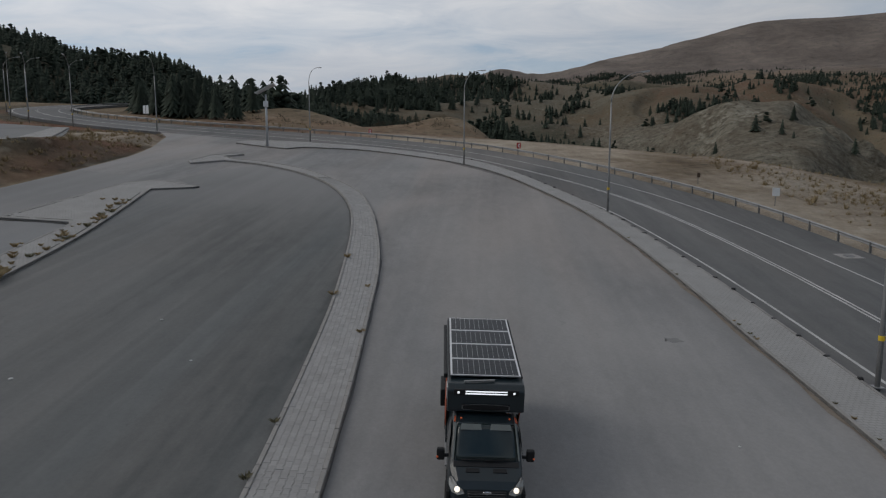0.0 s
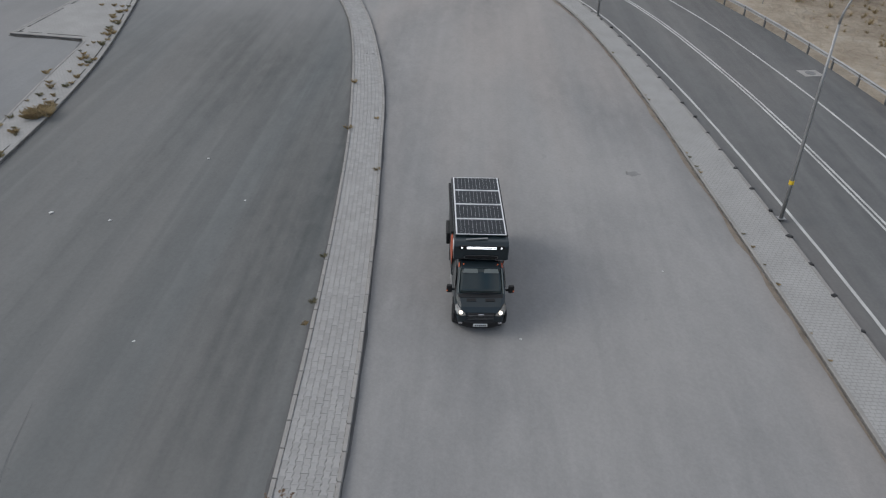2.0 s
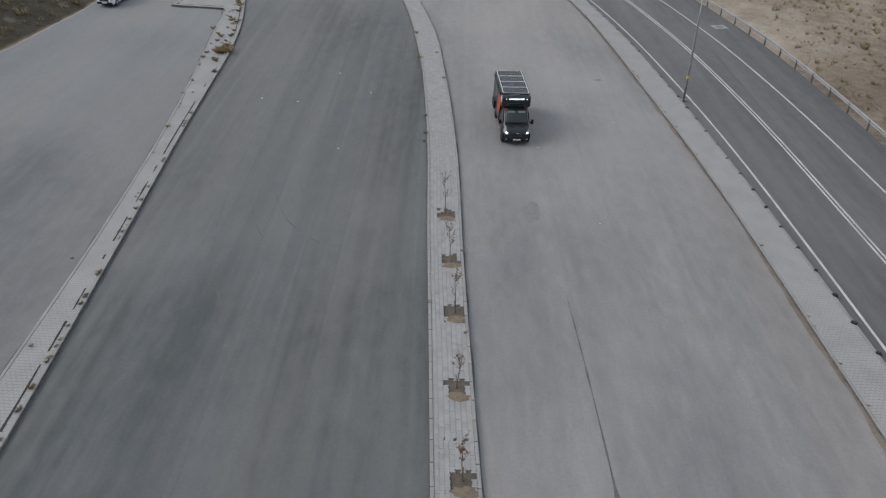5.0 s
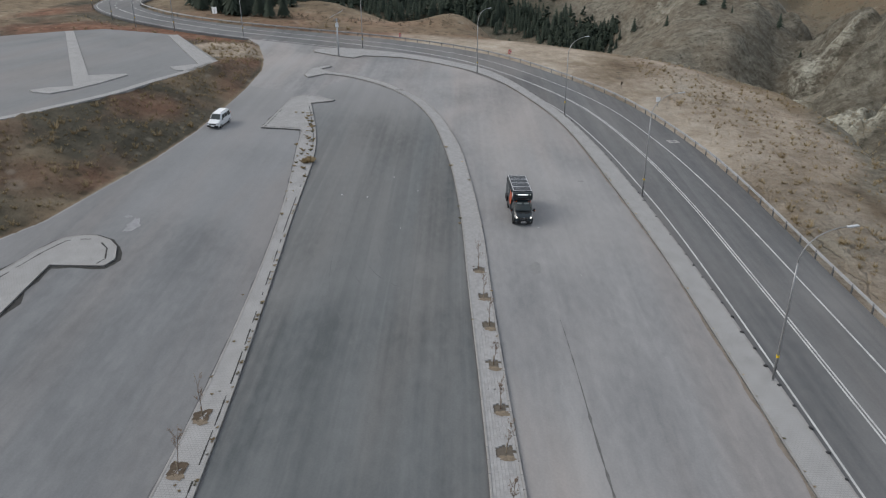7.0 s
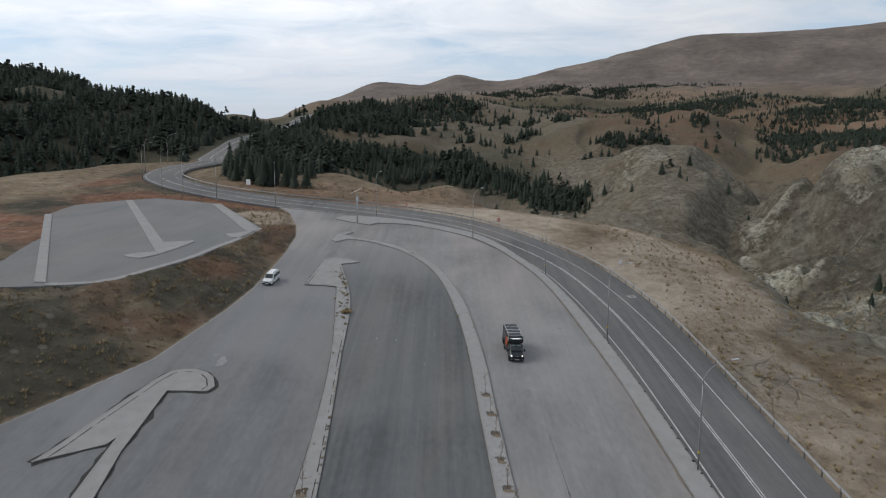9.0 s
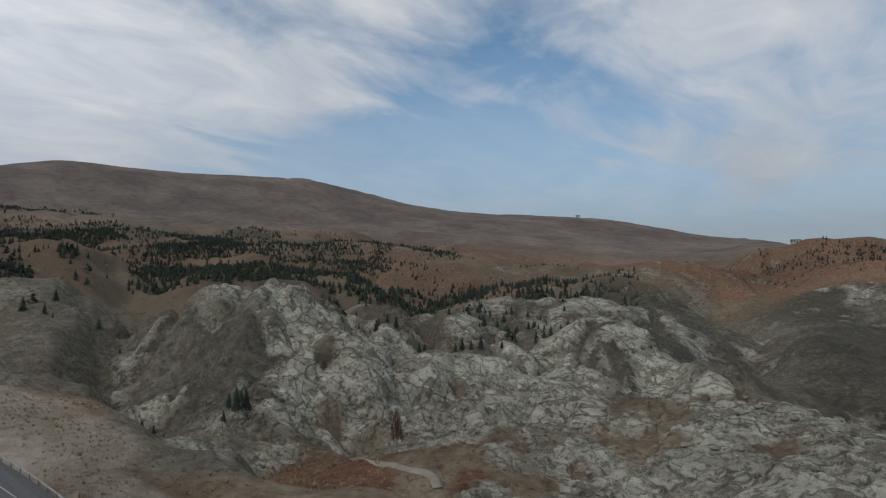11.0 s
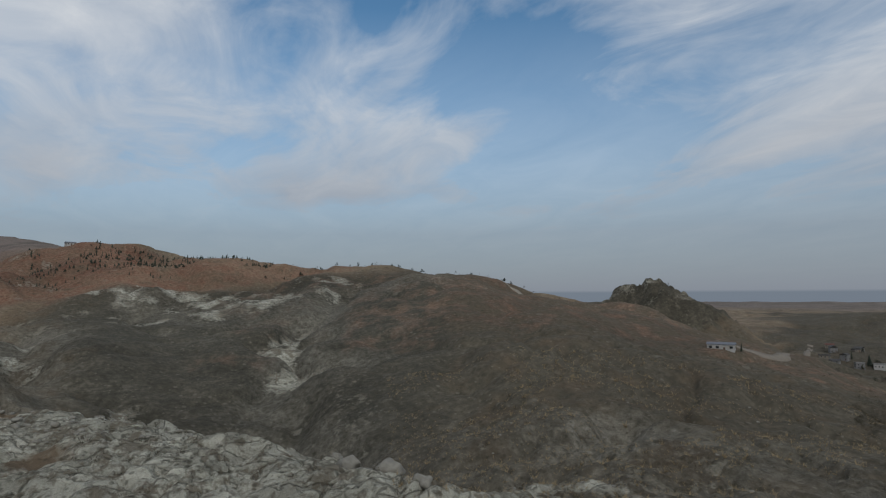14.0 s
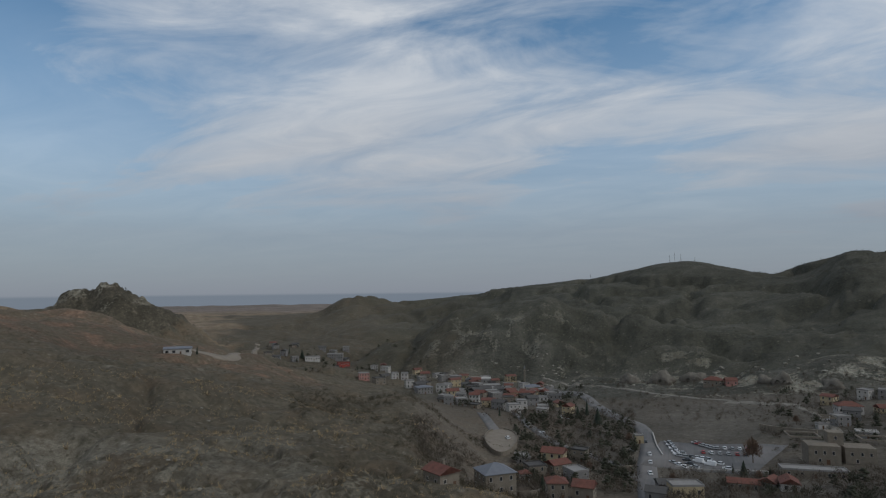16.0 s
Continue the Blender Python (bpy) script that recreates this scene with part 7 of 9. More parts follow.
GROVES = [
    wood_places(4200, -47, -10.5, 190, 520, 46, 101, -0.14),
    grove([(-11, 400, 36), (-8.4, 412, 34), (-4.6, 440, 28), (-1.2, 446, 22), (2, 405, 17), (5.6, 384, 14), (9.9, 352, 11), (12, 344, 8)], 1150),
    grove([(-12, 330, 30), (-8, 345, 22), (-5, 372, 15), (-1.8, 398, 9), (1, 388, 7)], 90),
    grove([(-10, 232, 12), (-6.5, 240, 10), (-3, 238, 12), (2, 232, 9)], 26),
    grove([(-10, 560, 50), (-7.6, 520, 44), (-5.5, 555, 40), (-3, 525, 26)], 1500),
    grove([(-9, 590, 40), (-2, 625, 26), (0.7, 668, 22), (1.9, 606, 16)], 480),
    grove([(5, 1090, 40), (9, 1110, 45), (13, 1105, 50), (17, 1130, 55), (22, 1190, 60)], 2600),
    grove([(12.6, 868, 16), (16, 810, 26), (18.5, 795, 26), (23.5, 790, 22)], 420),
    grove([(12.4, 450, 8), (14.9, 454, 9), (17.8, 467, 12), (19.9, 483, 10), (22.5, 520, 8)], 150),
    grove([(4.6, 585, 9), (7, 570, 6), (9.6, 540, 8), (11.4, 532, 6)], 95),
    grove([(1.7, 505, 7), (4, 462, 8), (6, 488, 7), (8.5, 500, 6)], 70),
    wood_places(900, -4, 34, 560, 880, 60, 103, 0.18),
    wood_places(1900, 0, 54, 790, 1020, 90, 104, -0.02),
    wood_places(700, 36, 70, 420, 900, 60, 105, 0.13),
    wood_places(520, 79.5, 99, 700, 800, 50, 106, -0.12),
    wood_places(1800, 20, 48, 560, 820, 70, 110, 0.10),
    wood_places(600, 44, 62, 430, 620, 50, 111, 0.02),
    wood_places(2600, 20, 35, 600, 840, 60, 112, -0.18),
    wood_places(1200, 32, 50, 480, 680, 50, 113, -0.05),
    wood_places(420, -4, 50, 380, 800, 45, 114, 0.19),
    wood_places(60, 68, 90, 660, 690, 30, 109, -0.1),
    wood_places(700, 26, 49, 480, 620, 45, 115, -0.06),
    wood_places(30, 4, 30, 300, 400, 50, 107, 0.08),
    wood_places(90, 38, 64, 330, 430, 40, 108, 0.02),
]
tpl = [conifer_arrays(k, 6, 5) for k in range(5)] + [pine_arrays(0)]
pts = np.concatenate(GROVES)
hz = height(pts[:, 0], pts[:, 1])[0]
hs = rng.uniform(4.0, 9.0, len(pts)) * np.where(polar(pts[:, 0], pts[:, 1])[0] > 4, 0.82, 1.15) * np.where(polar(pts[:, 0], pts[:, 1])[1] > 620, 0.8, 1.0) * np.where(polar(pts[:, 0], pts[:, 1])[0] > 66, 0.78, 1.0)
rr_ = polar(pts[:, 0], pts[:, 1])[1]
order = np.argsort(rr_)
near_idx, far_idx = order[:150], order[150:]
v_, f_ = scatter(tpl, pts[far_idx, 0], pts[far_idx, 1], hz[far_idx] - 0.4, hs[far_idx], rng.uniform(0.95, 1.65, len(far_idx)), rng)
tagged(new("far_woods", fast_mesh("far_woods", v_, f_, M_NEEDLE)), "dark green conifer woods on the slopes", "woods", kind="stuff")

# single conifers: those nearest in the woods and those that stand free among the rocks
fine_crowns = []
for k in range(4):
    v, f = conifer_arrays(50 + k, 11, 9)
    fine_crowns.append(fast_mesh("crown", v, f, M_NEEDLE))
trunk_bm = tube([(0, 0, -0.05), (0, 0, 0.3), (0, 0, 0.9)], [0.022, 0.018, 0.006], 7)
trunk_me = bpy.data.meshes.new("trunk")
trunk_bm.to_mesh(trunk_me), trunk_bm.free()
trunk_me.materials.append(M_BARK)


def conifer(x, y, z, h, w, k, label="dark green conifer standing on the rocky hillside", group="conifers on the hills"):
    t = tagged(new("conifer"), label, "conifer", group)
    child("trunk", trunk_me, t)
    child("crown", fine_crowns[k % 4], t)
    t.matrix_world = Matrix.Translation((x, y, z - 0.25)) @ Matrix.Rotation(k * 2.4, 4, "Z") @ Matrix.Diagonal((h * w, h * w, h, 1))


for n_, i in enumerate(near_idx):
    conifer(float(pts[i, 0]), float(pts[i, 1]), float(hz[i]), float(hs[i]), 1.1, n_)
FREE = [(34.6, 196, 8.5), (35.4, 199, 8), (34.0, 202, 6), (35.0, 204, 5), (33.6, 193, 5), (20.4, 205, 6.5), (18.9, 204, 3.0),
        (25.4, 178, 5.5), (26.0, 181, 5), (26.8, 183, 4.5), (27.3, 184, 5), (28.2, 188, 5), (29.0, 190, 4.5), (25.0, 184, 4.5), (29.8, 192, 4.5),
        (53.8, 300, 6.5), (54.4, 302, 7.5), (55.2, 303, 6.5), (56.1, 305, 8.5), (52.9, 298, 5), (58.0, 320, 5.5), (50.5, 318, 7), (51.0, 322, 6), (46.6, 325, 8.5), (48.4, 330, 8), (47.6, 333, 6.5),
        (56.4, 345, 8.5), (57.6, 350, 6), (58.6, 352, 7), (59.2, 356, 6.5), (55.0, 352, 6), (53.2, 348, 5.5), (60.4, 360, 5.5), (56.0, 375, 9), (54.5, 372, 5),
        (39.4, 360, 9.5), (40.8, 362, 7), (41.6, 350, 7.5), (42.4, 355, 6), (43.6, 348, 6), (44.8, 352, 5), (38.0, 372, 6), (30.4, 350, 8), (21.0, 330, 7), (33.4, 372, 7)]
fa = np.array(FREE)
fx, fy = from_polar(fa[:, 0], fa[:, 1])
fz = height(fx, fy)[0]
for k in range(len(fa)):
    conifer(float(fx[k]), float(fy[k]), float(fz[k]), 0.85 * float(fa[k, 2]), 1.15, k)


def twig_arrays(seed, n=90):
    """A leafless crown of size 1: thin twigs that spread from a few limbs."""
    rnd = random.Random(seed)
    vs, fs = [], []
    for k in range(n):
        a, e, q = rnd.uniform(0, 6.28), rnd.uniform(-0.2, 1.4), rnd.random() ** 0.6
        c = Vector((0.34 * q * math.cos(a) * math.cos(e), 0.34 * q * math.sin(a) * math.cos(e), 0.38 + 0.5 * q * math.sin(e)))
        d_ = (c - Vector((0, 0, 0.2))).normalized() + Vector((rnd.uniform(-0.5, 0.5), rnd.uniform(-0.5, 0.5), rnd.uniform(-0.2, 0.6)))
        d_ = d_.normalized() * rnd.uniform(0.1, 0.24)
        s = Vector((rnd.uniform(-1, 1), rnd.uniform(-1, 1), rnd.uniform(-1, 1))).normalized() * 0.022
        b = len(vs)
        vs += [tuple(c - s), tuple(c + s), tuple(c + d_)]
        fs.append((b, b + 1, b + 2))
    return np.array(vs), np.array(fs)


def tuft_arrays(seed, n=26):
    """A tuft of dry grass of size 1: thin blades leaning outwards."""
    rnd = random.Random(seed)
    vs, fs = [], []
    for k in range(n):
        a, q, w = rnd.uniform(0, 6.28), rnd.uniform(0, 0.25), rnd.uniform(0.02, 0.045)
        lean, hh = rnd.uniform(0.1, 0.6), rnd.uniform(0.4, 1.0)
        x, y, c, s = q * math.cos(a), q * math.sin(a), math.cos(a), math.sin(a)
        b = len(vs)
        vs += [(x + s * w, y - c * w, 0), (x - s * w, y + c * w, 0), (x + lean * c, y + lean * s, hh)]
        fs.append((b, b + 1, b + 2))
    return np.array(vs), np.array(fs)


sh = []
for count, a0, a1, r0, r1, thin in ((5200, 82, 170, 100, 420, -0.08), (1500, 20, 100, 120, 330, 0.0), (1400, 60, 130, 330, 760, 0.02), (900, -30, 30, 190, 420, 0.0), (1400, 140, 205, 420, 1100, 0.0), (3000, 156, 200, 640, 1300, -0.05), (2600, 146, 169, 170, 345, -0.10), (420, -14, 12, 196, 250, -0.1)):
    sh.append(wood_places(count, a0, a1, r0, r1, 40, 200 + count, thin))
sh = np.concatenate(sh)
sz = height(sh[:, 0], sh[:, 1])[0]
ss = (rng.gamma(2.0, 0.28, len(sh)) + 0.25) * np.where((polar(sh[:, 0], sh[:, 1])[0] > 146) & (polar(sh[:, 0], sh[:, 1])[1] < 345), 1.7, 1.0) * np.where(polar(sh[:, 0], sh[:, 1])[1] > 600, 2.2, 1.0)
v_, f_ = scatter([twig_arrays(k, 34) for k in range(5)], sh[:, 0], sh[:, 1], sz - 0.1 * ss, ss * 1.25, rng.uniform(0.9, 1.6, len(sh)), rng)
tagged(new("shrubs", fast_mesh("shrubs", v_, f_, M_SHRUB)), "low dark thorny shrubs dotted over the steppe", "shrubs", kind="stuff")
# tufts on the bank and the dirt shoulder
bu = [(rw.uniform(-75, -41), rw.uniform(-5, 105)) for k in range(4200)] + [(rw.uniform(31, 56), rw.uniform(-60, 105)) for k in range(2400)] + [(rw.uniform(-100, -30), rw.uniform(110, 135)) for k in range(250)]
bu = np.array(bu)
keep = (inside(bu[:, 0], bu[:, 1], PAVED) < -0.8) & (inside(bu[:, 0], bu[:, 1], LOT) < -0.3)
bw = np.array([W(u, v) for u, v in bu[keep]])
keep2 = along(bw[:, 0], bw[:, 1], road_xy[::3])[0] > 8.5
bw = bw[keep2]
bz = height(bw[:, 0], bw[:, 1])[0]
v_, f_ = scatter([tuft_arrays(k) for k in range(5)], bw[:, 0], bw[:, 1], bz - 0.03, rng.gamma(2.5, 0.11, len(bw)) + 0.12, rng.uniform(0.9, 1.6, len(bw)), rng)
tagged(new("bank_weeds", fast_mesh("bank_weeds", v_, f_, M_WEED)), "dry weeds on the bank and the dirt shoulder", "weeds", kind="stuff")

# dry grass on the near slopes
gr = np.concatenate([wood_places(9000, 108, 170, 92, 300, 30, 301, -0.12), wood_places(4000, 20, 60, 110, 240, 30, 302, 0.0)])
gz = height(gr[:, 0], gr[:, 1])[0]
v_, f_ = scatter([tuft_arrays(20 + k, 10) for k in range(5)], gr[:, 0], gr[:, 1], gz - 0.05, rng.gamma(2.5, 0.2, len(gr)) + 0.2, rng.uniform(1.0, 1.8, len(gr)), rng)
tagged(new("dry_grass", fast_mesh("dry_grass", v_, f_, M_WEED)), "straw-coloured grass tufts over the near slopes", "grass", kind="stuff")

# ---- the town in the valley ----
M_ASHLAR = material("tan_ashlar", (0.165, 0.145, 0.117), 0.92, var=0.25, scale=0.6, grain=4, bump=0.3, bump_scale=3, dirt=(0.15, 0.125, 0.10))
M_PLASTER = material("white_plaster", (0.36, 0.35, 0.33), 0.9, var=0.12, scale=0.5, grain=6, dirt=(0.30, 0.28, 0.25))
M_OCHRE = material("ochre_plaster", (0.36, 0.30, 0.19), 0.9, var=0.15, scale=0.5, grain=6, dirt=(0.24, 0.20, 0.14))
M_GREYWALL = material("grey_render", (0.17, 0.167, 0.163), 0.9, var=0.15, scale=0.5, grain=6, dirt=(0.15, 0.145, 0.14))
M_REDWALL = material("red_painted_wall", (0.25, 0.055, 0.045), 0.9, var=0.15, scale=0.5, grain=6)
M_PINKWALL = material("pink_plaster", (0.33, 0.175, 0.15), 0.9, var=0.15, scale=0.5, grain=6)
M_TILE = material("red_roof_tiles", (0.115, 0.048, 0.036), 0.85, var=0.35, scale=0.8, grain=8, bump=0.5, bump_scale=6, dirt=(0.10, 0.06, 0.048))
M_SLATE = material("grey_roof_sheet", (0.12, 0.13, 0.15), 0.6, var=0.2, scale=0.5, grain=5)
M_DARKROOF = material("dark_roof", (0.06, 0.058, 0.056), 0.8, var=0.3, scale=0.5, grain=5)
M_CONCRETE = material("concrete_roof", (0.20, 0.195, 0.188), 0.9, var=0.2, scale=0.4, grain=5, dirt=(0.16, 0.15, 0.14))
M_FRAME = material("window_frame_stone", (0.30, 0.28, 0.25), 0.85, var=0.15)
M_PANE = material("dark_pane", (0.025, 0.028, 0.032), 0.12, var=0.3, spec=0.6)
M_DOORWOOD = material("brown_door", (0.09, 0.05, 0.03), 0.7, var=0.25)
M_CARPARK = asphalt("car_park_asphalt", (0.085, 0.086, 0.088), (0.13, 0.13, 0.13), (0.16, 0.155, 0.15))
M_RIVERBANK = material("dull_river_gravel", (0.155, 0.145, 0.125), 0.95, var=0.4, scale=0.2, grain=3, dirt=(0.10, 0.09, 0.07))
M_TRACK = material("pale_gravel", (0.25, 0.225, 0.185), 0.95, var=0.25, scale=0.3, grain=4, dirt=(0.17, 0.145, 0.11))
M_HILLROAD = material("dusty_road", (0.17, 0.148, 0.12), 0.95, var=0.2, scale=0.3, grain=4)
M_BOULDER = material("pale_boulder", (0.20, 0.19, 0.162), 0.93, var=0.35, scale=0.5, grain=4, bump=0.6, bump_scale=3, dirt=(0.12, 0.105, 0.08))
M_TOWNTWIG = material("grey_twigs", (0.075, 0.062, 0.048), 0.95, var=0.5, scale=0.05, grain=0.4)
M_CLIFF = material("grey_cliff_rock", (0.125, 0.115, 0.098), 0.95, var=0.45, scale=0.25, grain=2, bump=0.8, bump_scale=1.2, dirt=(0.07, 0.06, 0.045))
M_TOWNTREE = material("dark_garden_foliage", (0.040, 0.042, 0.028), 0.95, var=0.5, scale=0.08, grain=0.6)
# the shade inside the caves is put into this dark rock colour
M_CAVE = material("cave_shade_rock", (0.06, 0.052, 0.042), 0.95, var=0.3, scale=0.5)


def spot(az, r):
    x, y = from_polar(az, r)
    return Vector((float(x), float(y), land_z(x, y)))


def mesh_of(name, bm, mat):
    me = bpy.data.meshes.new(name)
    bm.to_mesh(me), bm.free()
    me.materials.append(mat)
    return me


def window_meshes(w, h):
    """A stone surround with a sill, and the pane set back in it."""
    bm = bmesh.new()
    for c, s in (((0, 0, h / 2 + 0.06), (w + 0.24, 0.12, 0.12)), ((-w / 2 - 0.06, 0, 0), (0.12, 0.12, h)), ((w / 2 + 0.06, 0, 0), (0.12, 0.12, h)), ((0, -0.04, -h / 2 - 0.06), (w + 0.36, 0.2, 0.12))):
        box(bm, c, s)
    pane = bmesh.new()
    box(pane, (0, 0.03, 0), (w, 0.05, h))
    return mesh_of("window", bm, M_FRAME), mesh_of("pane", pane, M_PANE)


WINDOWS = {"tall": window_meshes(0.95, 1.45), "small": window_meshes(0.8, 0.9), "wide": window_meshes(1.7, 1.3)}


def roof_bm(kind, w, d, h, rise, eave=0.45):
    bm = bmesh.new()
    a, b = w / 2 + eave, d / 2 + eave
    if kind == "flat":
        box(bm, (0, 0, h + 0.12), (w + 0.3, d + 0.3, 0.26))
        for c, s in (((0, -b + eave, h + 0.5), (w + 0.3, 0.25, 0.5)), ((0, b - eave, h + 0.5), (w + 0.3, 0.25, 0.5)), ((-a + eave, 0, h + 0.5), (0.25, d - 0.1, 0.5)), ((a - eave, 0, h + 0.5), (0.25, d - 0.1, 0.5))):
            box(bm, c, s)
        return bm
    t = 0.18
    low = [(-a, -b), (a, -b), (a, b), (-a, b)]
    run = (max(0.0, a - b) if kind == "hip" else a)
    if w >= d:
        ridge = [(-run, 0), (run, 0)]
    else:
        run = max(0.0, b - a) if kind == "hip" else b
        ridge = [(0, -run), (0, run)]
    for dz in (0, t):
        v = [bm.verts.new((x, y, h + dz - 0.1)) for x, y in low] + [bm.verts.new((x, y, h + rise + dz)) for x, y in ridge]
        if w >= d:
            fs = [(v[0], v[1], v[5], v[4]), (v[2], v[3], v[4], v[5]), (v[1], v[2], v[5]), (v[3], v[0], v[4])]
        else:
            fs = [(v[1], v[2], v[5], v[4]), (v[3], v[0], v[4], v[5]), (v[0], v[1], v[4]), (v[2], v[3], v[5])]
        for f in fs:
            bm.faces.new(f)
        if dz == 0:
            first = v
        else:
            for i in range(4):
                bm.faces.new((first[i], first[(i + 1) % 4], v[(i + 1) % 4], v[i]))
    bmesh.ops.recalc_face_normals(bm, faces=bm.faces)
    return bm


def house(az, r, w, d, h, wall_mat, roof, roof_mat, label, turn=0.0, storeys=2, rise=None, win="tall", name="house", base=None, chimney=False, door=True, gap=2.6, group="houses of the town"):
    """A house whose front looks up the valley: wall, roof, windows with panes, a door, a chimney."""
    p = spot(az, r)
    if base is not None:
        p.z = base
    root = tagged(new(name), label, name.replace("_", " "), group)
    bm = bmesh.new()
    box(bm, (0, 0, (h - 3) / 2), (w, d, h + 3))
    part("wall", bm, wall_mat, root)
    part("roof", roof_bm(roof, w, d, h, rise if rise is not None else 0.24 * min(w, d)), roof_mat, root)
    frame_me, pane_me = WINDOWS[win]
    step = h / storeys
    for k in range(storeys):
        zc = k * step + step * 0.55
        for side, length, off in ((0, w, d), (1, d, w), (3, d, w)):
            n = max(1, int(length / gap))
            for i in range(n):
                s = (i + 0.5) / n * length - length / 2
                if door and side == 0 and k == 0 and i == n // 2:
                    continue
                m = Matrix.Rotation(side * math.pi / 2, 4, "Z") @ Matrix.Translation((s, -off / 2 - 0.03, zc))
                wob = child("window", frame_me, root, m)
                child("pane", pane_me, wob)
    if door:
        n = max(1, int(w / gap))
        s = (n // 2 + 0.5) / n * w - w / 2
        box_part("door", (s, -d / 2 - 0.03, 1.0), (1.0, 0.1, 2.0), M_DOORWOOD, root)
    if chimney:
        box_part("chimney", (w * 0.22, d * 0.1, h + 1.2), (0.6, 0.6, 2.4), M_ASHLAR, root)
    root.matrix_world = Matrix.Translation(p) @ Matrix.Rotation(radians(turn - az), 4, "Z")
    return root


# single houses that can be told apart
house(164.1, 236, 12, 11, 11.4, M_ASHLAR, "hip", M_SLATE, "tall three-storey stone house with a grey hipped roof", 24, 3, 2.6, gap=3.2, base=-44.5)
house(166.8, 272, 4.6, 4.2, 3.4, M_PLASTER, "hip", M_TILE, "small white house with a red hipped roof", 12, 1, 1.2, "small")
house(169.5, 243, 7.4, 7.0, 6.2, M_ASHLAR, "hip", M_TILE, "stone house with a red tiled roof in the valley", 8, 2, 1.8, chimney=True)
house(171.9, 244, 7.6, 6.5, 4.6, M_ASHLAR, "gable", M_TILE, "stone house with a red gabled roof and chimney", -12, 1, 2.0, chimney=True)
house(159.3, 172, 6.6, 7.4, 4.4, M_ASHLAR, "gable", M_TILE, "lone stone cottage with a red roof on the slope", 38, 1, 1.5, "small", chimney=True)
house(180.2, 257, 11.6, 7, 4.8, M_OCHRE, "flat", M_CONCRETE, "beige flat-roofed building beside the street", 20, 1, gap=3.5)
house(178.8, 264, 8, 7, 4.5, M_GREYWALL, "gable", M_DARKROOF, "grey house with a dark roof beside the street", 14, 1, 1.3)
house(177.9, 246, 7, 7, 3.6, M_GREYWALL, "gable", M_DARKROOF, "low house with a dark roof at the street", -8, 1, 1.3)
house(184.6, 284, 11.5, 6, 3.0, M_ASHLAR, "gable", M_TILE, "long low house with a red tiled roof", 6, 1, 1.3)
house(186.6, 286, 7, 6.5, 3.0, M_GREYWALL, "gable", M_TILE, "small house with a weathered red roof", 70, 1, 1.7)
house(187.9, 282, 6.5, 8, 3.2, M_PLASTER, "gable", M_TILE, "white gabled house with a red roof", 8, 1, 1.9)
house(192.1, 462, 14, 9, 5.4, M_PLASTER, "hip", M_TILE, "white house with a broad red hipped roof", 20, 1, 2.4)
house(182.7, 592, 15, 9, 5.0, M_ASHLAR, "hip", M_TILE, "stone house with a wide red roof under the rocks", -10, 1, 2.6)
house(184.0, 588, 9, 8, 4.6, M_PINKWALL, "gable", M_TILE, "pink house with a red roof under the rocks", 14, 1, 2.0)
house(193.2, 398, 9.5, 6, 2.8, M_GREYWALL, "flat", M_PLASTER, "low shed with a white sheet roof", 10, 1, win="small")
house(176.6, 374, 4.5, 4.5, 4.2, M_OCHRE, "flat", M_CONCRETE, "small ochre kiosk at the street corner", 10, 1, win="small")
house(190.3, 416, 5, 4, 2.6, M_PLASTER, "flat", M_CONCRETE, "small white hut at the track", 25, 1, win="small")
house(136.8, 410, 15, 7, 3.6, M_PLASTER, "gable", M_SLATE, "long white shed with a dark sheet roof on the hill shoulder", -6, 1, 1.0, "wide", gap=3.6)
house(150.6, 800, 15, 9, 7.5, M_REDWALL, "flat", M_TILE, "red painted house at the edge of the town", 12, 2)
house(149.9, 842, 20, 10, 6.5, M_GREYWALL, "flat", M_CONCRETE, "grey flat-roofed block of two storeys", -8, 2)
house(147.9, 797, 18, 8, 4.6, M_PLASTER, "flat", M_CONCRETE, "long white flat-roofed building", 5, 1)
house(152.4, 648, 10.5, 8, 6.5, M_PINKWALL, "flat", M_CONCRETE, "pink two-storey house with a flat roof", 10, 2)
house(155.2, 636, 6.5, 7, 5.6, M_PLASTER, "flat", M_CONCRETE, "white cube-shaped house with flat roof", 14, 2)
house(156.1, 634, 6.5, 7, 6.6, M_PLASTER, "flat", M_CONCRETE, "white two-storey house with flat roof", -6, 2)
house(156.5, 580, 7.4, 7, 6.2, M_PLASTER, "flat", M_CONCRETE, "white house with tall windows", 16, 2)
house(157.8, 556, 14, 9, 5.6, M_GREYWALL, "hip", M_SLATE, "grey house with a low grey roof", 20, 2, 1.4)
house(162.9, 637, 21, 14, 4.6, M_GREYWALL, "flat", M_PLASTER, "market hall with a pale sheet roof", 4, 1)
house(163.9, 600, 16, 11, 5.2, M_GREYWALL, "flat", M_CONCRETE, "broad hall with a grey roof", 10, 1)
house(163.9, 548, 10.5, 8, 6.0, M_OCHRE, "flat", M_CONCRETE, "ochre two-storey house with flat roof", 14, 2)
house(166.6, 491, 7.6, 7, 6.8, M_PLASTER, "flat", M_CONCRETE, "tall white house above the street", 10, 2)
house(162.4, 519, 8, 7, 6.0, M_PLASTER, "gable", M_TILE, "white house with a red roof", -10, 2)
house(161.2, 491, 9, 8, 5.4, M_GREYWALL, "flat", M_CONCRETE, "grey house at the town's edge", 12, 2)
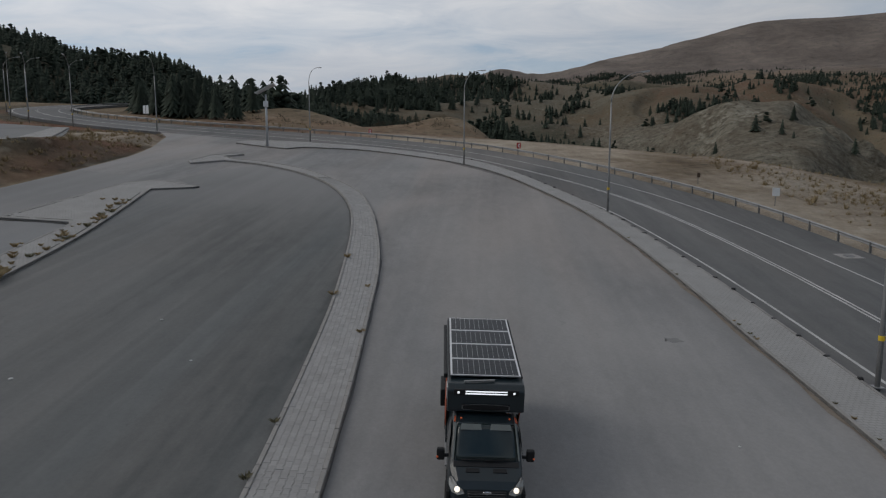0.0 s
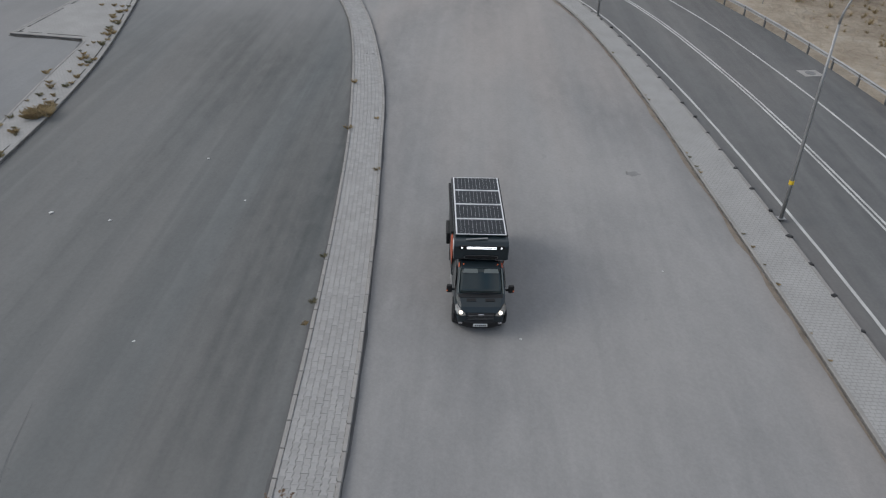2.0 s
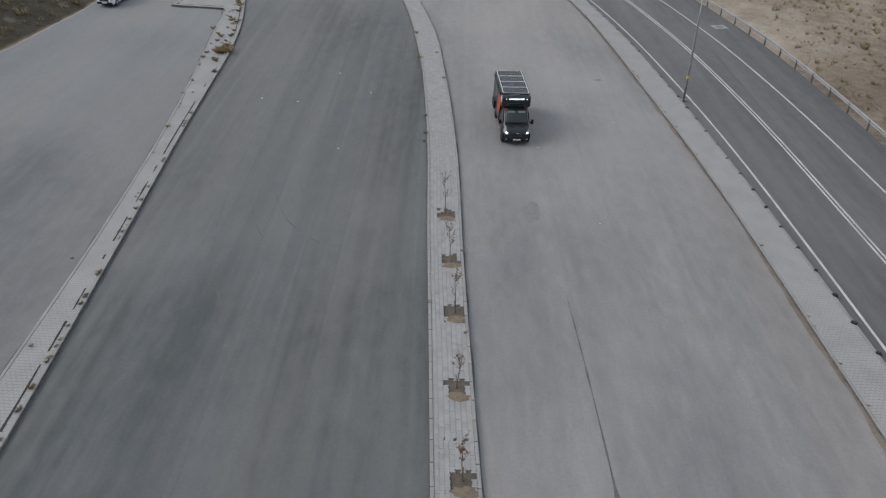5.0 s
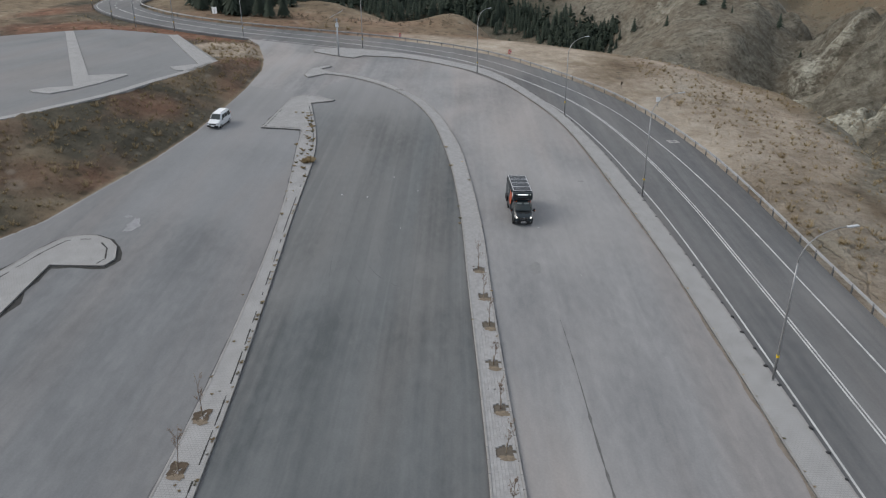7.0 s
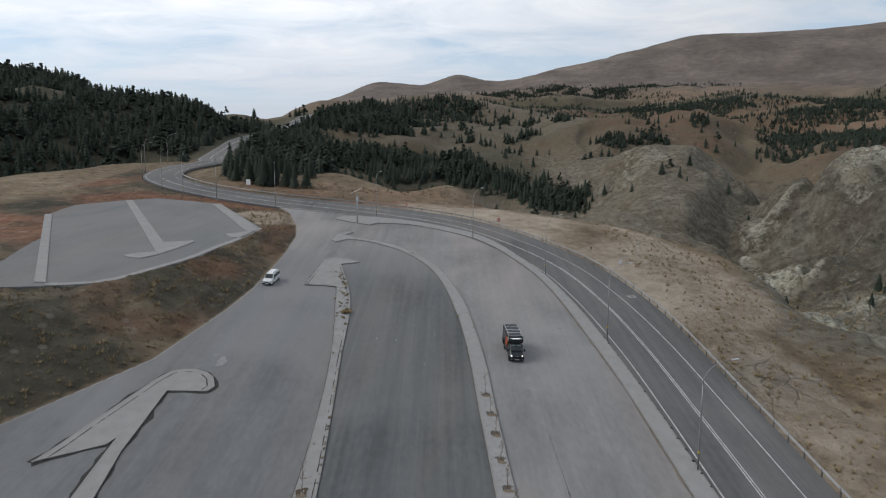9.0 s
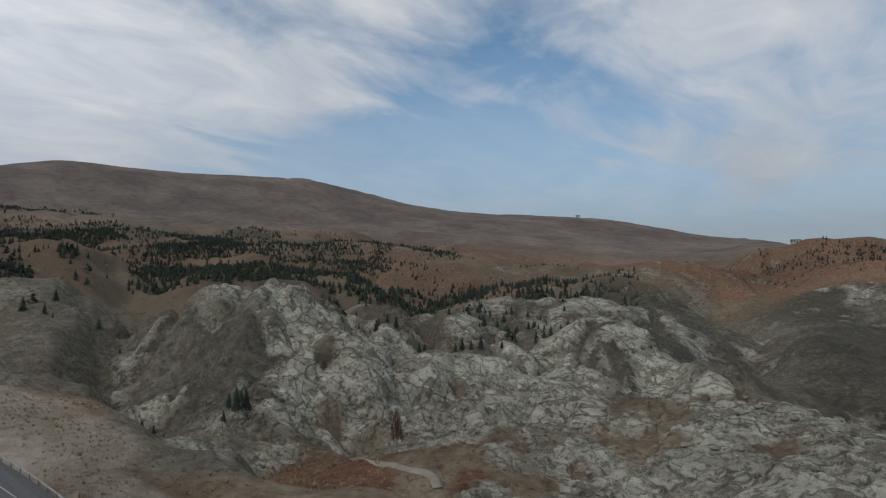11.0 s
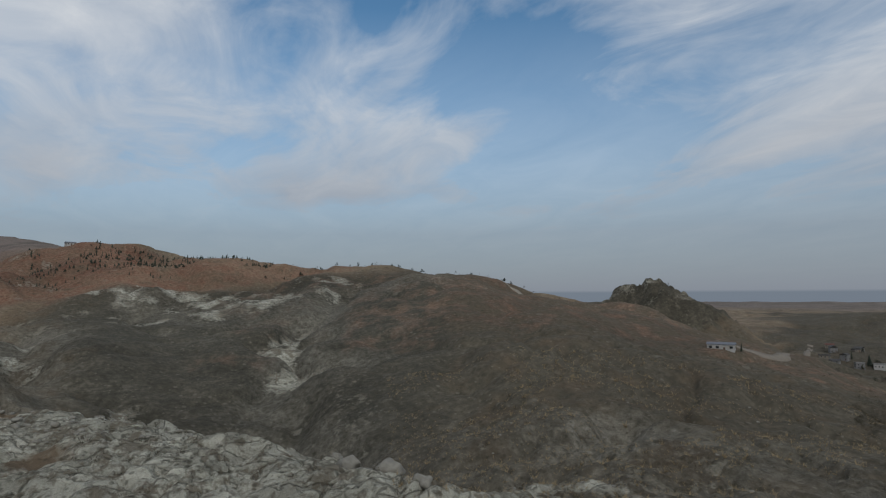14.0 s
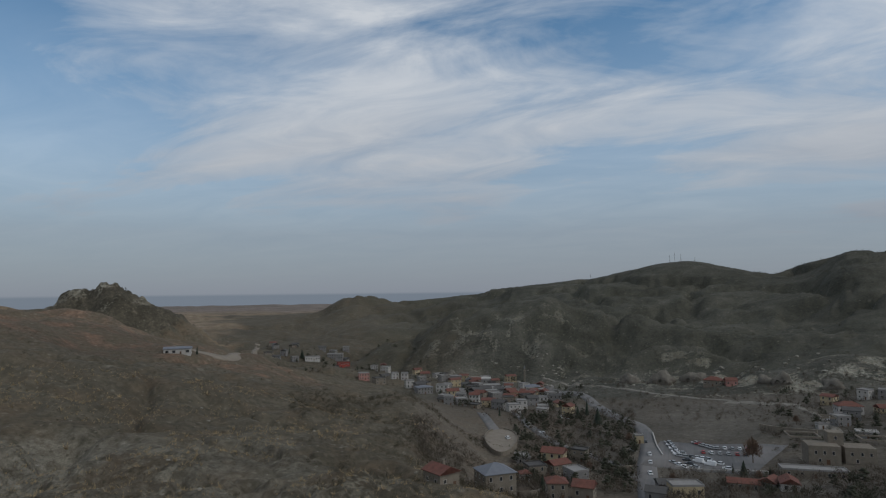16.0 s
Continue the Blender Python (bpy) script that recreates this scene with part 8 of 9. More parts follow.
house(167.6, 616, 14, 9, 5.4, M_ASHLAR, "hip", M_SLATE, "stone mosque hall with a grey roof", 12, 1, 2.0, gap=2.2, name="mosque")
house(64.9, 1840, 11, 8, 6.0, M_PLASTER, "gable", M_SLATE, "white building far up the mountain side", 0, 2)
house(82.2, 830, 10, 7, 3.0, M_PLASTER, "gable", M_SLATE, "low pale building on the ridge among trees", 20, 1, 1.0)

# the closely built quarter behind them
rh = random.Random(31)
placed = [(162.9, 637), (163.9, 600), (163.9, 548), (166.6, 491), (162.4, 519), (161.2, 491), (167.6, 616), (157.8, 556), (166.9, 650)]
QUARTER = [(159.5, 168.6, 470, 660, 62), (153, 160, 560, 760, 12), (143.5, 152, 700, 980, 14), (168.6, 171, 470, 600, 6), (189, 196, 420, 520, 6), (166, 172, 262, 330, 6)]
kinds = [(M_PLASTER, "flat", M_CONCRETE, "white flat-roofed house of the old quarter"), (M_GREYWALL, "flat", M_CONCRETE, "grey flat-roofed house of the old quarter"),
         (M_ASHLAR, "gable", M_TILE, "stone house with a red roof in the old quarter"), (M_ASHLAR, "flat", M_DARKROOF, "stone house with a dark flat roof"),
         (M_OCHRE, "gable", M_TILE, "ochre house with a red tiled roof"), (M_GREYWALL, "gable", M_DARKROOF, "grey house with a dark gabled roof")]
for a0, a1, r0, r1, count in QUARTER:
    made = tries = 0
    while made < count and tries < 900:
        tries += 1
        a, q = rh.uniform(a0, a1), rh.uniform(r0, r1)
        if any(math.hypot((a - b) * 0.01745 * q, q - c) < 11 for b, c in placed):
            continue
        placed.append((a, q))
        made += 1
        wm, rk, rm, lab = rh.choice(kinds)
        st = rh.choice((1, 2, 2))
        house(a, q, rh.uniform(6.5, 11), rh.uniform(6, 9), st * rh.uniform(2.7, 3.1), wm, rk, rm, lab, rh.uniform(-30, 40), st, rh.uniform(1.2, 2.0), rh.choice(("tall", "small")), gap=3.0)


def minaret(az, r, h):
    root = tagged(new("minaret"), "slender stone minaret with a pointed grey cap", "minaret")
    part("shaft", tube([(0, 0, -1), (0, 0, 3), (0, 0, 3.2), (0, 0, h * 0.72)], [1.25, 1.25, 0.85, 0.75], 12), M_ASHLAR, root)
    part("balcony", tube([(0, 0, h * 0.70), (0, 0, h * 0.73), (0, 0, h * 0.78)], [0.8, 1.35, 1.35], 12), M_ASHLAR, root)
    part("upper_shaft", tube([(0, 0, h * 0.72), (0, 0, h * 0.86)], [0.62, 0.58], 12), M_ASHLAR, root)
    part("cap", tube([(0, 0, h * 0.86), (0, 0, h)], [0.8, 0.05], 12), M_SLATE, root)
    root.matrix_world = Matrix.Translation(spot(az, r))


minaret(166.9, 650, 20)


def fortress():
    """A stone building like a small fort: two wings, a raised tower and parapets."""
    root = tagged(new("fort"), "square stone fort-like building with a raised tower", "building")
    for nm, c, s in (("wing", (-7.5, 0, 3.2), (13, 11, 9.6)), ("wing", (7.5, 1.5, 3.0), (12.5, 10, 8.8)), ("tower", (-1, 4.5, 5.4), (6.4, 6.4, 14.8))):
        body = box_part(nm, c, s, M_ASHLAR, root)
        bm = bmesh.new()
        top = c[2] + s[2] / 2
        for sx, sy, lx, ly in ((0, -1, s[0], 0.5), (0, 1, s[0], 0.5), (-1, 0, 0.5, s[1] - 1.0), (1, 0, 0.5, s[1] - 1.0)):
            box(bm, (c[0] + sx * (s[0] / 2 - 0.25), c[1] + sy * (s[1] / 2 - 0.25), top + 0.35), (lx, ly, 0.7))
        part("parapet", bm, M_ASHLAR, body)
    fr, pa = WINDOWS["tall"]
    for x, z, y in ((-11, 5, -5.53), (-7.5, 5, -5.53), (-4, 5, -5.53), (-9.5, 1.6, -5.53), (4, 4.6, -3.53), (8, 4.6, -3.53), (11.5, 4.6, -3.53), (6, 1.5, -3.53), (-1, 10.4, 1.27)):
        wob = child("window", fr, root, Matrix.Translation((x, y, z)))
        child("pane", pa, wob)
    box_part("door", (-6.2, -5.53, 0.9), (1.5, 0.12, 2.2), M_DOORWOOD, root)
    root.matrix_world = Matrix.Translation(spot(191.4, 342)) @ Matrix.Rotation(radians(16 - 191.4), 4, "Z")
    house(189.6, 309, 25, 7, 3.2, M_ASHLAR, "flat", M_CONCRETE, "long low stone building in front of the fort", 14, 1, gap=4.5)


fortress()


def drape(name, line, width, mat, label, category, lift=0.22, step=3.0, kind="structure"):
    """A strip of ground along a line of azimuth and distance, laid on the land."""
    xy = spline([from_polar(a, r) for a, r in line], step)
    l, r = offset_line(xy, -width / 2), offset_line(xy, width / 2)
    cols = [l + (r - l) * f for f in (0.0, 0.33, 0.67, 1.0)]
    n = len(xy)
    vs = []
    for k, c in enumerate(cols):
        z = height(c[:, 0], c[:, 1])[0]
        vs.append(np.stack([c[:, 0], c[:, 1], z + (lift if k in (1, 2) else lift * 0.7)], -1))
    for c in (cols[0], cols[-1]):
        z = height(c[:, 0], c[:, 1])[0]
        vs.append(np.stack([c[:, 0], c[:, 1], z - 0.6], -1))
    fs = [(k * n + i, (k + 1) * n + i, (k + 1) * n + i + 1, k * n + i + 1) for k in range(3) for i in range(n - 1)]
    fs += [(4 * n + i, i, i + 1, 4 * n + i + 1) for i in range(n - 1)] + [(3 * n + i, 5 * n + i, 5 * n + i + 1, 3 * n + i + 1) for i in range(n - 1)]
    return tagged(new(name, fast_mesh(name, np.concatenate(vs), fs, mat)), label, category, kind=kind)


drape("main_street", [(177.8, 226), (177.4, 254), (177.2, 316), (177.35, 380), (176.8, 420), (174.7, 461), (171.1, 597), (168.9, 655)], 9, M_CARPARK, "grey town street winding down the valley", "street")
drape("side_street", [(177.0, 282), (176.1, 293), (173.6, 325), (170.2, 352), (167.6, 400), (166.0, 470)], 6, M_CARPARK, "narrow side street between walls", "street")
drape("car_park", [(177.6, 350), (180, 348), (183, 348), (186.8, 342)], 62, M_CARPARK, "wide asphalt car park in the valley", "car park", 0.35)
drape("gravel_bank", [(183.6, 509), (186, 500), (188.8, 492)], 12, M_RIVERBANK, "pale gravel bank by the dry river bed", "gravel")
drape("dirt_track", [(188.6, 492), (189.6, 467), (190.7, 437), (191.4, 405)], 5, M_RIVERBANK, "pale dirt track by the gravel flats", "track")
drape("hill_road", [(136.5, 430), (139.9, 427), (141.4, 500), (142.4, 640), (142.9, 800), (143.2, 980)], 7, M_HILLROAD, "pale dirt road over the hill shoulder", "road")
drape("river_path", [(168.5, 690), (172, 640), (176, 580), (180, 545), (184, 515)], 5, M_RIVERBANK, "pale path along the dry river bed", "path")
drape("goat_track", [(42.6, 192), (44.5, 178), (46.6, 163), (49.2, 152), (51.6, 146), (52.2, 139)], 2.4, M_TRACK, "narrow dirt track between the rocks", "track", 0.3, 1.5)
drape("ridge_track", [(112, 640), (115.5, 625), (118.6, 600), (120.2, 588), (120.0, 570)], 6, M_TRACK, "pale track over the hill crest", "track", 0.4)


def terrace():
    """An oval lay-by on a retaining wall."""
    cx, cy = from_polar(164.7, 344)
    ax = radians(-164.7)
    top, n = -47.6, 40
    root = tagged(new("terrace"), "oval paved terrace on a high stone retaining wall", "terrace", kind="structure")
    wall, deck, rail = bmesh.new(), bmesh.new(), bmesh.new()
    rim = []
    for i in range(n):
        a = 2 * math.pi * i / n
        x, y = 8.5 * math.cos(a) * (1 + 0.25 * math.sin(a)), 27 * math.sin(a)
        rim.append((float(cx) + x * math.cos(ax) - y * math.sin(ax), float(cy) + x * math.sin(ax) + y * math.cos(ax)))
    lo = [wall.verts.new((x, y, top - 14)) for x, y in rim]
    hi = [wall.verts.new((x, y, top)) for x, y in rim]
    for i in range(n):
        wall.faces.new((lo[i], lo[(i + 1) % n], hi[(i + 1) % n], hi[i]))
    deck.faces.new([deck.verts.new((x, y, top)) for x, y in rim])
    for i in range(n):
        (x, y), (x2, y2) = rim[i], rim[(i + 1) % n]
        if 9 <= i <= 12:
            continue
        box(rail, ((x + x2) / 2, (y + y2) / 2, top + 0.4), (math.hypot(x2 - x, y2 - y) + 0.1, 0.35, 0.8), rot=Matrix.Rotation(math.atan2(y2 - y, x2 - x), 4, "Z"))
    for nm, bm, mat in (("wall", wall, M_ASHLAR), ("deck", deck, M_HILLROAD), ("parapet", rail, M_ASHLAR)):
        bmesh.ops.recalc_face_normals(bm, faces=bm.faces)
        part(nm, bm, mat, root)
    drape("terrace_ramp", [(164.6, 360), (164.2, 385), (163.7, 410), (163.0, 450)], 7, M_CARPARK, "ramp road from the terrace to the quarter", "road", 0.3)


terrace()


def stone_wall(line, h, t, label, mat=M_ASHLAR):
    xy = spline([from_polar(a, r) for a, r in line], 4.0)
    z = height(xy[:, 0], xy[:, 1])[0]
    l, r = offset_line(xy, -t / 2), offset_line(xy, t / 2)
    n = len(xy)
    vs = np.concatenate([np.column_stack([l, z - 1]), np.column_stack([l, z + h]), np.column_stack([r, z + h]), np.column_stack([r, z - 1])])
    fs = [(k * n + i, k * n + i + 1, (k + 1) * n + i + 1, (k + 1) * n + i) for k in range(3) for i in range(n - 1)]
    me = mesh_from("stone_wall", vs, fs + [(0, n, 2 * n, 3 * n), (n - 1, 4 * n - 1, 3 * n - 1, 2 * n - 1)], mat)
    tagged(new("stone_wall", me), label, "wall", "garden and street walls")


stone_wall([(177.75, 400), (178.0, 372), (178.5, 345)], 1.0, 0.5, "low pale wall between the street and the car park", M_PLASTER)
stone_wall([(173.6, 303), (174.8, 300), (176.0, 303)], 3.0, 0.6, "brown stone retaining wall below the side street")
stone_wall([(167.2, 300), (169.0, 296), (170.6, 300)], 2.6, 0.6, "stone retaining wall on the slope")
stone_wall([(165.6, 240), (166.4, 237), (167.6, 238), (168.2, 244)], 3.4, 0.5, "stone yard wall beside the tall house")
stone_wall([(171.0, 420), (173.0, 400), (175.0, 385), (176.4, 376)], 1.4, 0.5, "long stone wall along the river street")
stone_wall([(179.5, 322), (182.5, 320), (186.5, 317)], 0.9, 0.4, "low wall along the edge of the car park", M_PLASTER)
stone_wall([(186.0, 415), (188.0, 405), (190.0, 398)], 3.2, 1.0, "weathered stone embankment by the gravel flats")


def build_car(paint, label, van=False):
    """A parked car seen from afar: body, cabin glass, roof and wheels."""
    root = tagged(new("parked_car"), label, "van" if van else "car", "cars parked in the valley")
    L, B, H = (5.4, 1.95, 2.3) if van else (4.3, 1.75, 1.45)
    mid = H * (0.52 if van else 0.6)
    body = bmesh.new()
    box(body, (0, 0, (0.28 + mid) / 2), (L, B, mid - 0.28), 0.14)
    part("body", body, paint, root)
    x0, x1, y = (-L / 2 + 0.1, L / 2 - 1.0, B / 2 - 0.08) if van else (-L / 2 + 0.35, L / 2 - 1.1, B / 2 - 0.1)
    slope0, slope1 = (0.1, 0.55) if van else (0.55, 0.65)
    glass = bmesh.new()
    ring0 = [glass.verts.new(q) for q in ((x0, -y, mid - 0.02), (x1, -y, mid - 0.02), (x1, y, mid - 0.02), (x0, y, mid - 0.02))]
    ring1 = [glass.verts.new(q) for q in ((x0 + slope0, -y + 0.16, H - 0.08), (x1 - slope1, -y + 0.16, H - 0.08), (x1 - slope1, y - 0.16, H - 0.08), (x0 + slope0, y - 0.16, H - 0.08))]
    for i in range(4):
        glass.faces.new((ring0[i], ring0[(i + 1) % 4], ring1[(i + 1) % 4], ring1[i]))
    part("cabin_panel" if van else "cabin_glass", glass, paint if van else M_GLASS, root)
    roof = bmesh.new()
    box(roof, ((x0 + slope0 + x1 - slope1) / 2, 0, H - 0.05), (x1 - slope1 - x0 - slope0 + 0.08, 2 * y - 0.26, 0.1), 0.04)
    part("roof", roof, paint, root)
    if van:
        box_part("windscreen", (x1 - 0.22, 0, H * 0.72), (0.5, 2 * y - 0.5, 0.55), M_GLASS, root)
    for sx in (-1, 1):
        for sy in (-1, 1):
            part("wheel", tube([(sx * L * 0.31, sy * (B / 2 - 0.22), 0.31), (sx * L * 0.31, sy * (B / 2 - 0.01), 0.31)], [0.31, 0.31], 10), M_RUBBER, root)
    return root


M_SILVER = material("silver_paint", (0.34, 0.345, 0.35), 0.35, 0.3, var=0.05, spec=0.5)
M_DARKCAR = material("dark_car_paint", (0.025, 0.027, 0.032), 0.3, var=0.1, spec=0.5)
M_REDCAR = material("red_car_paint", (0.28, 0.03, 0.03), 0.35, var=0.05, spec=0.5)
cars = [build_car(M_WHITE, "white car parked in the valley"), build_car(M_SILVER, "silver-grey car parked in the valley"), build_car(M_DARKCAR, "black car parked in the valley"), build_car(M_REDCAR, "red car parked in the valley"), build_car(M_WHITE, "white delivery van at the car park", True)]
CAR_ROWS = [((178.95, 376), (179.75, 346), 11, 78, 9, 0), ((180.0, 352), (180.6, 330), 4, 82, 5, 1), ((181.1, 378), (182.5, 366), 6, 80, 3, 2), ((182.8, 367), (185.6, 362), 6, 5, 11, 3), ((181.7, 356), (184.9, 351), 6, 8, 7, 6), ((180.7, 345), (182.0, 342), 4, 70, 2, 4), ((179.3, 330), (180.2, 322), 3, 40, 8, 5)]
CAR_SPOTS = [(181.3, 336, 4, 60), (182.2, 331, 4, 75), (182.9, 333, 0, 85), (177.45, 345, 0, 5), (177.5, 326, 0, 4), (177.45, 300, 0, 8), (177.15, 375, 2, 3), (175.0, 311, 2, 70), (175.5, 306, 2, 75), (174.5, 316, 2, 66), (176.1, 352, 1, 30),
             (165.3, 348, 0, 15), (168.4, 385, 0, 40), (172.2, 335, 1, 60), (191.0, 438, 4, 70), (183.5, 322, 0, 80), (181.0, 324, 1, 70), (190.0, 322, 2, 75), (190.8, 322, 3, 75), (170.0, 452, 0, 30), (170.6, 448, 1, 30)]
rc = random.Random(4)
for (a0, r0), (a1, r1), n, turn, seed, _ in CAR_ROWS:
    for i in range(n):
        f = i / max(1, n - 1)
        CAR_SPOTS.append((a0 + (a1 - a0) * f, r0 + (r1 - r0) * f, rc.choice((0, 0, 0, 1, 1, 2, 2, 3)), turn + rc.uniform(-4, 4)))
used = set()
for a, r, k, turn in CAR_SPOTS:
    p = spot(a, r)
    p.z = (-47.6 if (a, r) == (165.3, 348) else p.z + (0.36 if r < 386 and 178.2 < a < 187 else 0.2))
    m = Matrix.Translation(p) @ Matrix.Rotation(radians(90 + turn - a), 4, "Z")
    if k in used:
        copy_thing(cars[k], m)
    else:
        cars[k].matrix_world = m
        used.add(k)


# ---- trees, masts and rocks of the valley ----
def bare_tree(az, r, h, w, seed, label):
    t = tagged(new("bare_tree"), label, "tree", "leafless trees")
    stem, leaves = sapling_mesh(300 + seed, 1.0)
    leaves.free()
    part("trunk", stem, M_BARK, t)
    v, f = twig_arrays(seed, 500)
    child("crown", fast_mesh("crown", v, f, M_TWIG), t)
    t.matrix_world = Matrix.Translation(spot(az, r) - Vector((0, 0, 0.2))) @ Matrix.Diagonal((h * w, h * w, h, 1))


bare_tree(185.4, 334, 12.5, 0.95, 1, "large leafless tree beside the car park")
bare_tree(48.5, 166, 12.0, 0.38, 2, "slender leafless poplar among the pale rocks")
for k, (a, r, h) in enumerate(((168.8, 262, 6), (175.8, 372, 6), (172.4, 300, 5), (188.6, 425, 6), (179.2, 285, 5), (185.8, 300, 5))):
    bare_tree(a, r, h, 0.9, 10 + k, "leafless garden tree in the valley")
for k, (a, r, h, w) in enumerate(((172.3, 460, 12, 0.7), (173.2, 428, 12, 1.3), (171.5, 450, 9, 1.1), (164.6, 440, 7, 0.6), (147.0, 800, 12, 1.2), (145.9, 815, 10, 0.5), (151.6, 700, 8, 0.5), (159.3, 530, 8, 1.2), (168.3, 255, 7, 1.0), (184.7, 312, 7, 1.2), (183.9, 315, 5, 0.6), (186.6, 310, 5, 0.7), (187.4, 308, 5, 0.7), (138.3, 412, 6, 0.55), (176.3, 385, 7, 0.7), (165.0, 232, 5, 0.6))):
    p = spot(a, r)
    conifer(p.x, p.y, p.z, h, w, k, "dark evergreen tree in the valley town", "evergreens of the town")

rng_t = np.random.default_rng(17)
tb = []
for count, a0, a1, r0, r1 in ((1300, 165.5, 177, 250, 470), (900, 178, 197, 230, 330), (900, 160, 197, 430, 640), (350, 144, 160, 560, 900), (500, 186, 198, 350, 600), (500, 157, 170, 200, 300)):
    a, q = rng_t.uniform(a0, a1, count), rng_t.uniform(r0, r1, count)
    tb.append(np.stack([a, q], 1))
tb = np.concatenate(tb)
# none on streets, terrace and car park
keep = ~((tb[:, 0] > 177.8) & (tb[:, 0] < 187) & (tb[:, 1] > 312) & (tb[:, 1] < 384)) & ~((np.abs(tb[:, 0] - 177.3) < 1.0) & (tb[:, 1] < 470)) & ~((np.abs(tb[:, 0] - 164.7) < 2.6) & (np.abs(tb[:, 1] - 332) < 36))
tb = tb[keep]
bx, by = from_polar(tb[:, 0], tb[:, 1])
v_, f_ = scatter([twig_arrays(k, 44) for k in range(4)], bx, by, height(bx, by)[0] - 0.3, rng_t.uniform(1.6, 5.5, len(tb)), rng_t.uniform(1.0, 1.7, len(tb)), rng_t)
tagged(new("town_shrubs", fast_mesh("town_shrubs", v_, f_, M_TOWNTWIG)), "grey-brown leafless shrubs and garden trees between the houses", "shrubs", kind="stuff")

tt = np.concatenate([np.stack([rng_t.uniform(a0, a1, c), rng_t.uniform(r0, r1, c)], 1) for c, a0, a1, r0, r1 in ((170, 165.8, 176.4, 262, 470), (120, 160, 172, 460, 660), (60, 186, 197, 232, 300), (70, 187, 198, 350, 560), (50, 146, 158, 620, 880))])
tx, ty = from_polar(tt[:, 0], tt[:, 1])
v_, f_ = scatter([pine_arrays(30 + k) for k in range(4)] + [twig_arrays(60 + k, 160) for k in range(3)], tx, ty, height(tx, ty)[0] - 0.4, rng_t.uniform(3.0, 7.5, len(tt)), rng_t.uniform(1.0, 1.7, len(tt)), rng_t)
tagged(new("town_trees", fast_mesh("town_trees", v_, f_, M_TOWNTREE)), "dark garden trees between the houses of the town", "trees", kind="stuff")

for k in range(17):
    a = (97.2, 98.8, 100.2, 101.5, 102.0, 103.4, 104.6, 105.3, 106.6, 108.4, 109.0, 110.2, 111.1, 113.0, 115.6, 118.6, 119.2)[k]
    t = tagged(new("ridge_tree"), "small round dark tree on the hill crest", "tree", "round trees on the crest")
    v, f = pine_arrays(70 + k)
    v = v * np.array((2.0, 2.0, 1.0))
    child("crown", fast_mesh("crown", v, f, M_NEEDLE), t)
    child("trunk", trunk_me, t)
    h = (4.2, 3.2, 4.6, 3.0, 3.6)[k % 5]
    t.matrix_world = Matrix.Translation(spot(a, 705 - 5 * abs(a - 104) - 20 * (a > 112)) - Vector((0, 0, 0.2))) @ Matrix.Diagonal((h, h, h, 1))


def mast(az, r, h, label):
    root = tagged(new("antenna_mast"), label, "mast", "masts on the hills")
    for k in range(3):
        a = 2.094 * k
        part("leg", tube([(1.0 * math.cos(a), 1.0 * math.sin(a), -1), (0.25 * math.cos(a), 0.25 * math.sin(a), h)], [0.14, 0.10], 6), M_POST, root)
    for k in range(6):
        f = (k + 1) / 7
        box_part("brace", (0, 0, h * f), (1.6 * (1 - 0.7 * f), 1.6 * (1 - 0.7 * f), 0.12), M_POST, root)
    part("antenna", tube([(0, 0, h * 0.8), (0, 0, h * 1.15)], [0.12, 0.06], 6), M_POST, root)
    root.matrix_world = Matrix.Translation(spot(az, r))


for a, r, h in ((179.6, 1400, 15), (180.0, 1400, 19), (180.5, 1400, 14), (181.6, 1405, 9), (172.9, 1400, 9), (94.0, 752, 10), (132.8, 703, 5)):
    mast(a, r, h, "slim steel antenna mast on a hilltop")


def rock_arrays(seed, sub=2):
    bm = bmesh.new()
    bmesh.ops.create_icosphere(bm, subdivisions=sub, radius=0.5)
    for v in bm.verts:
        q = v.co.copy()
        k = 1 + 0.55 * noise.noise(q * 2.2 + Vector((seed * 3.1, 0, 0))) + 0.35 * noise.noise(q * 5 + Vector((0, seed * 1.7, 0))) + 0.15 * noise.noise(q * 11 + Vector((seed, 0, 0)))
        v.co = Vector((q.x * k * 1.25, q.y * k, max(q.z, -0.3) * k * 0.8))
    vs = np.array([tuple(v.co) for v in bm.verts])
    fs = np.array([[v.index for v in f.verts] for f in bm.faces])
    bm.free()
    return vs, fs


for k, (a, r, s) in enumerate(((104.6, 131, 4.2), (105.6, 126, 3.2), (107.2, 124, 2.4), (108.3, 119, 4.0), (109.6, 117, 2.2), (111.0, 112, 2.8), (103.4, 137, 2.2), (106.4, 133, 2.4))):
    v, f = rock_arrays(k, 3)
    ob = tagged(new("boulder", fast_mesh("boulder", v, f, M_BOULDER, True)), "large pale rounded boulder at the foot of the spur", "boulder", "boulders at the spur")
    ob.matrix_world = Matrix.Translation(spot(a, r) + Vector((0, 0, 0.15 * s))) @ Matrix.Rotation(k * 1.3, 4, "Z") @ Matrix.Diagonal((s, s, s, 1))

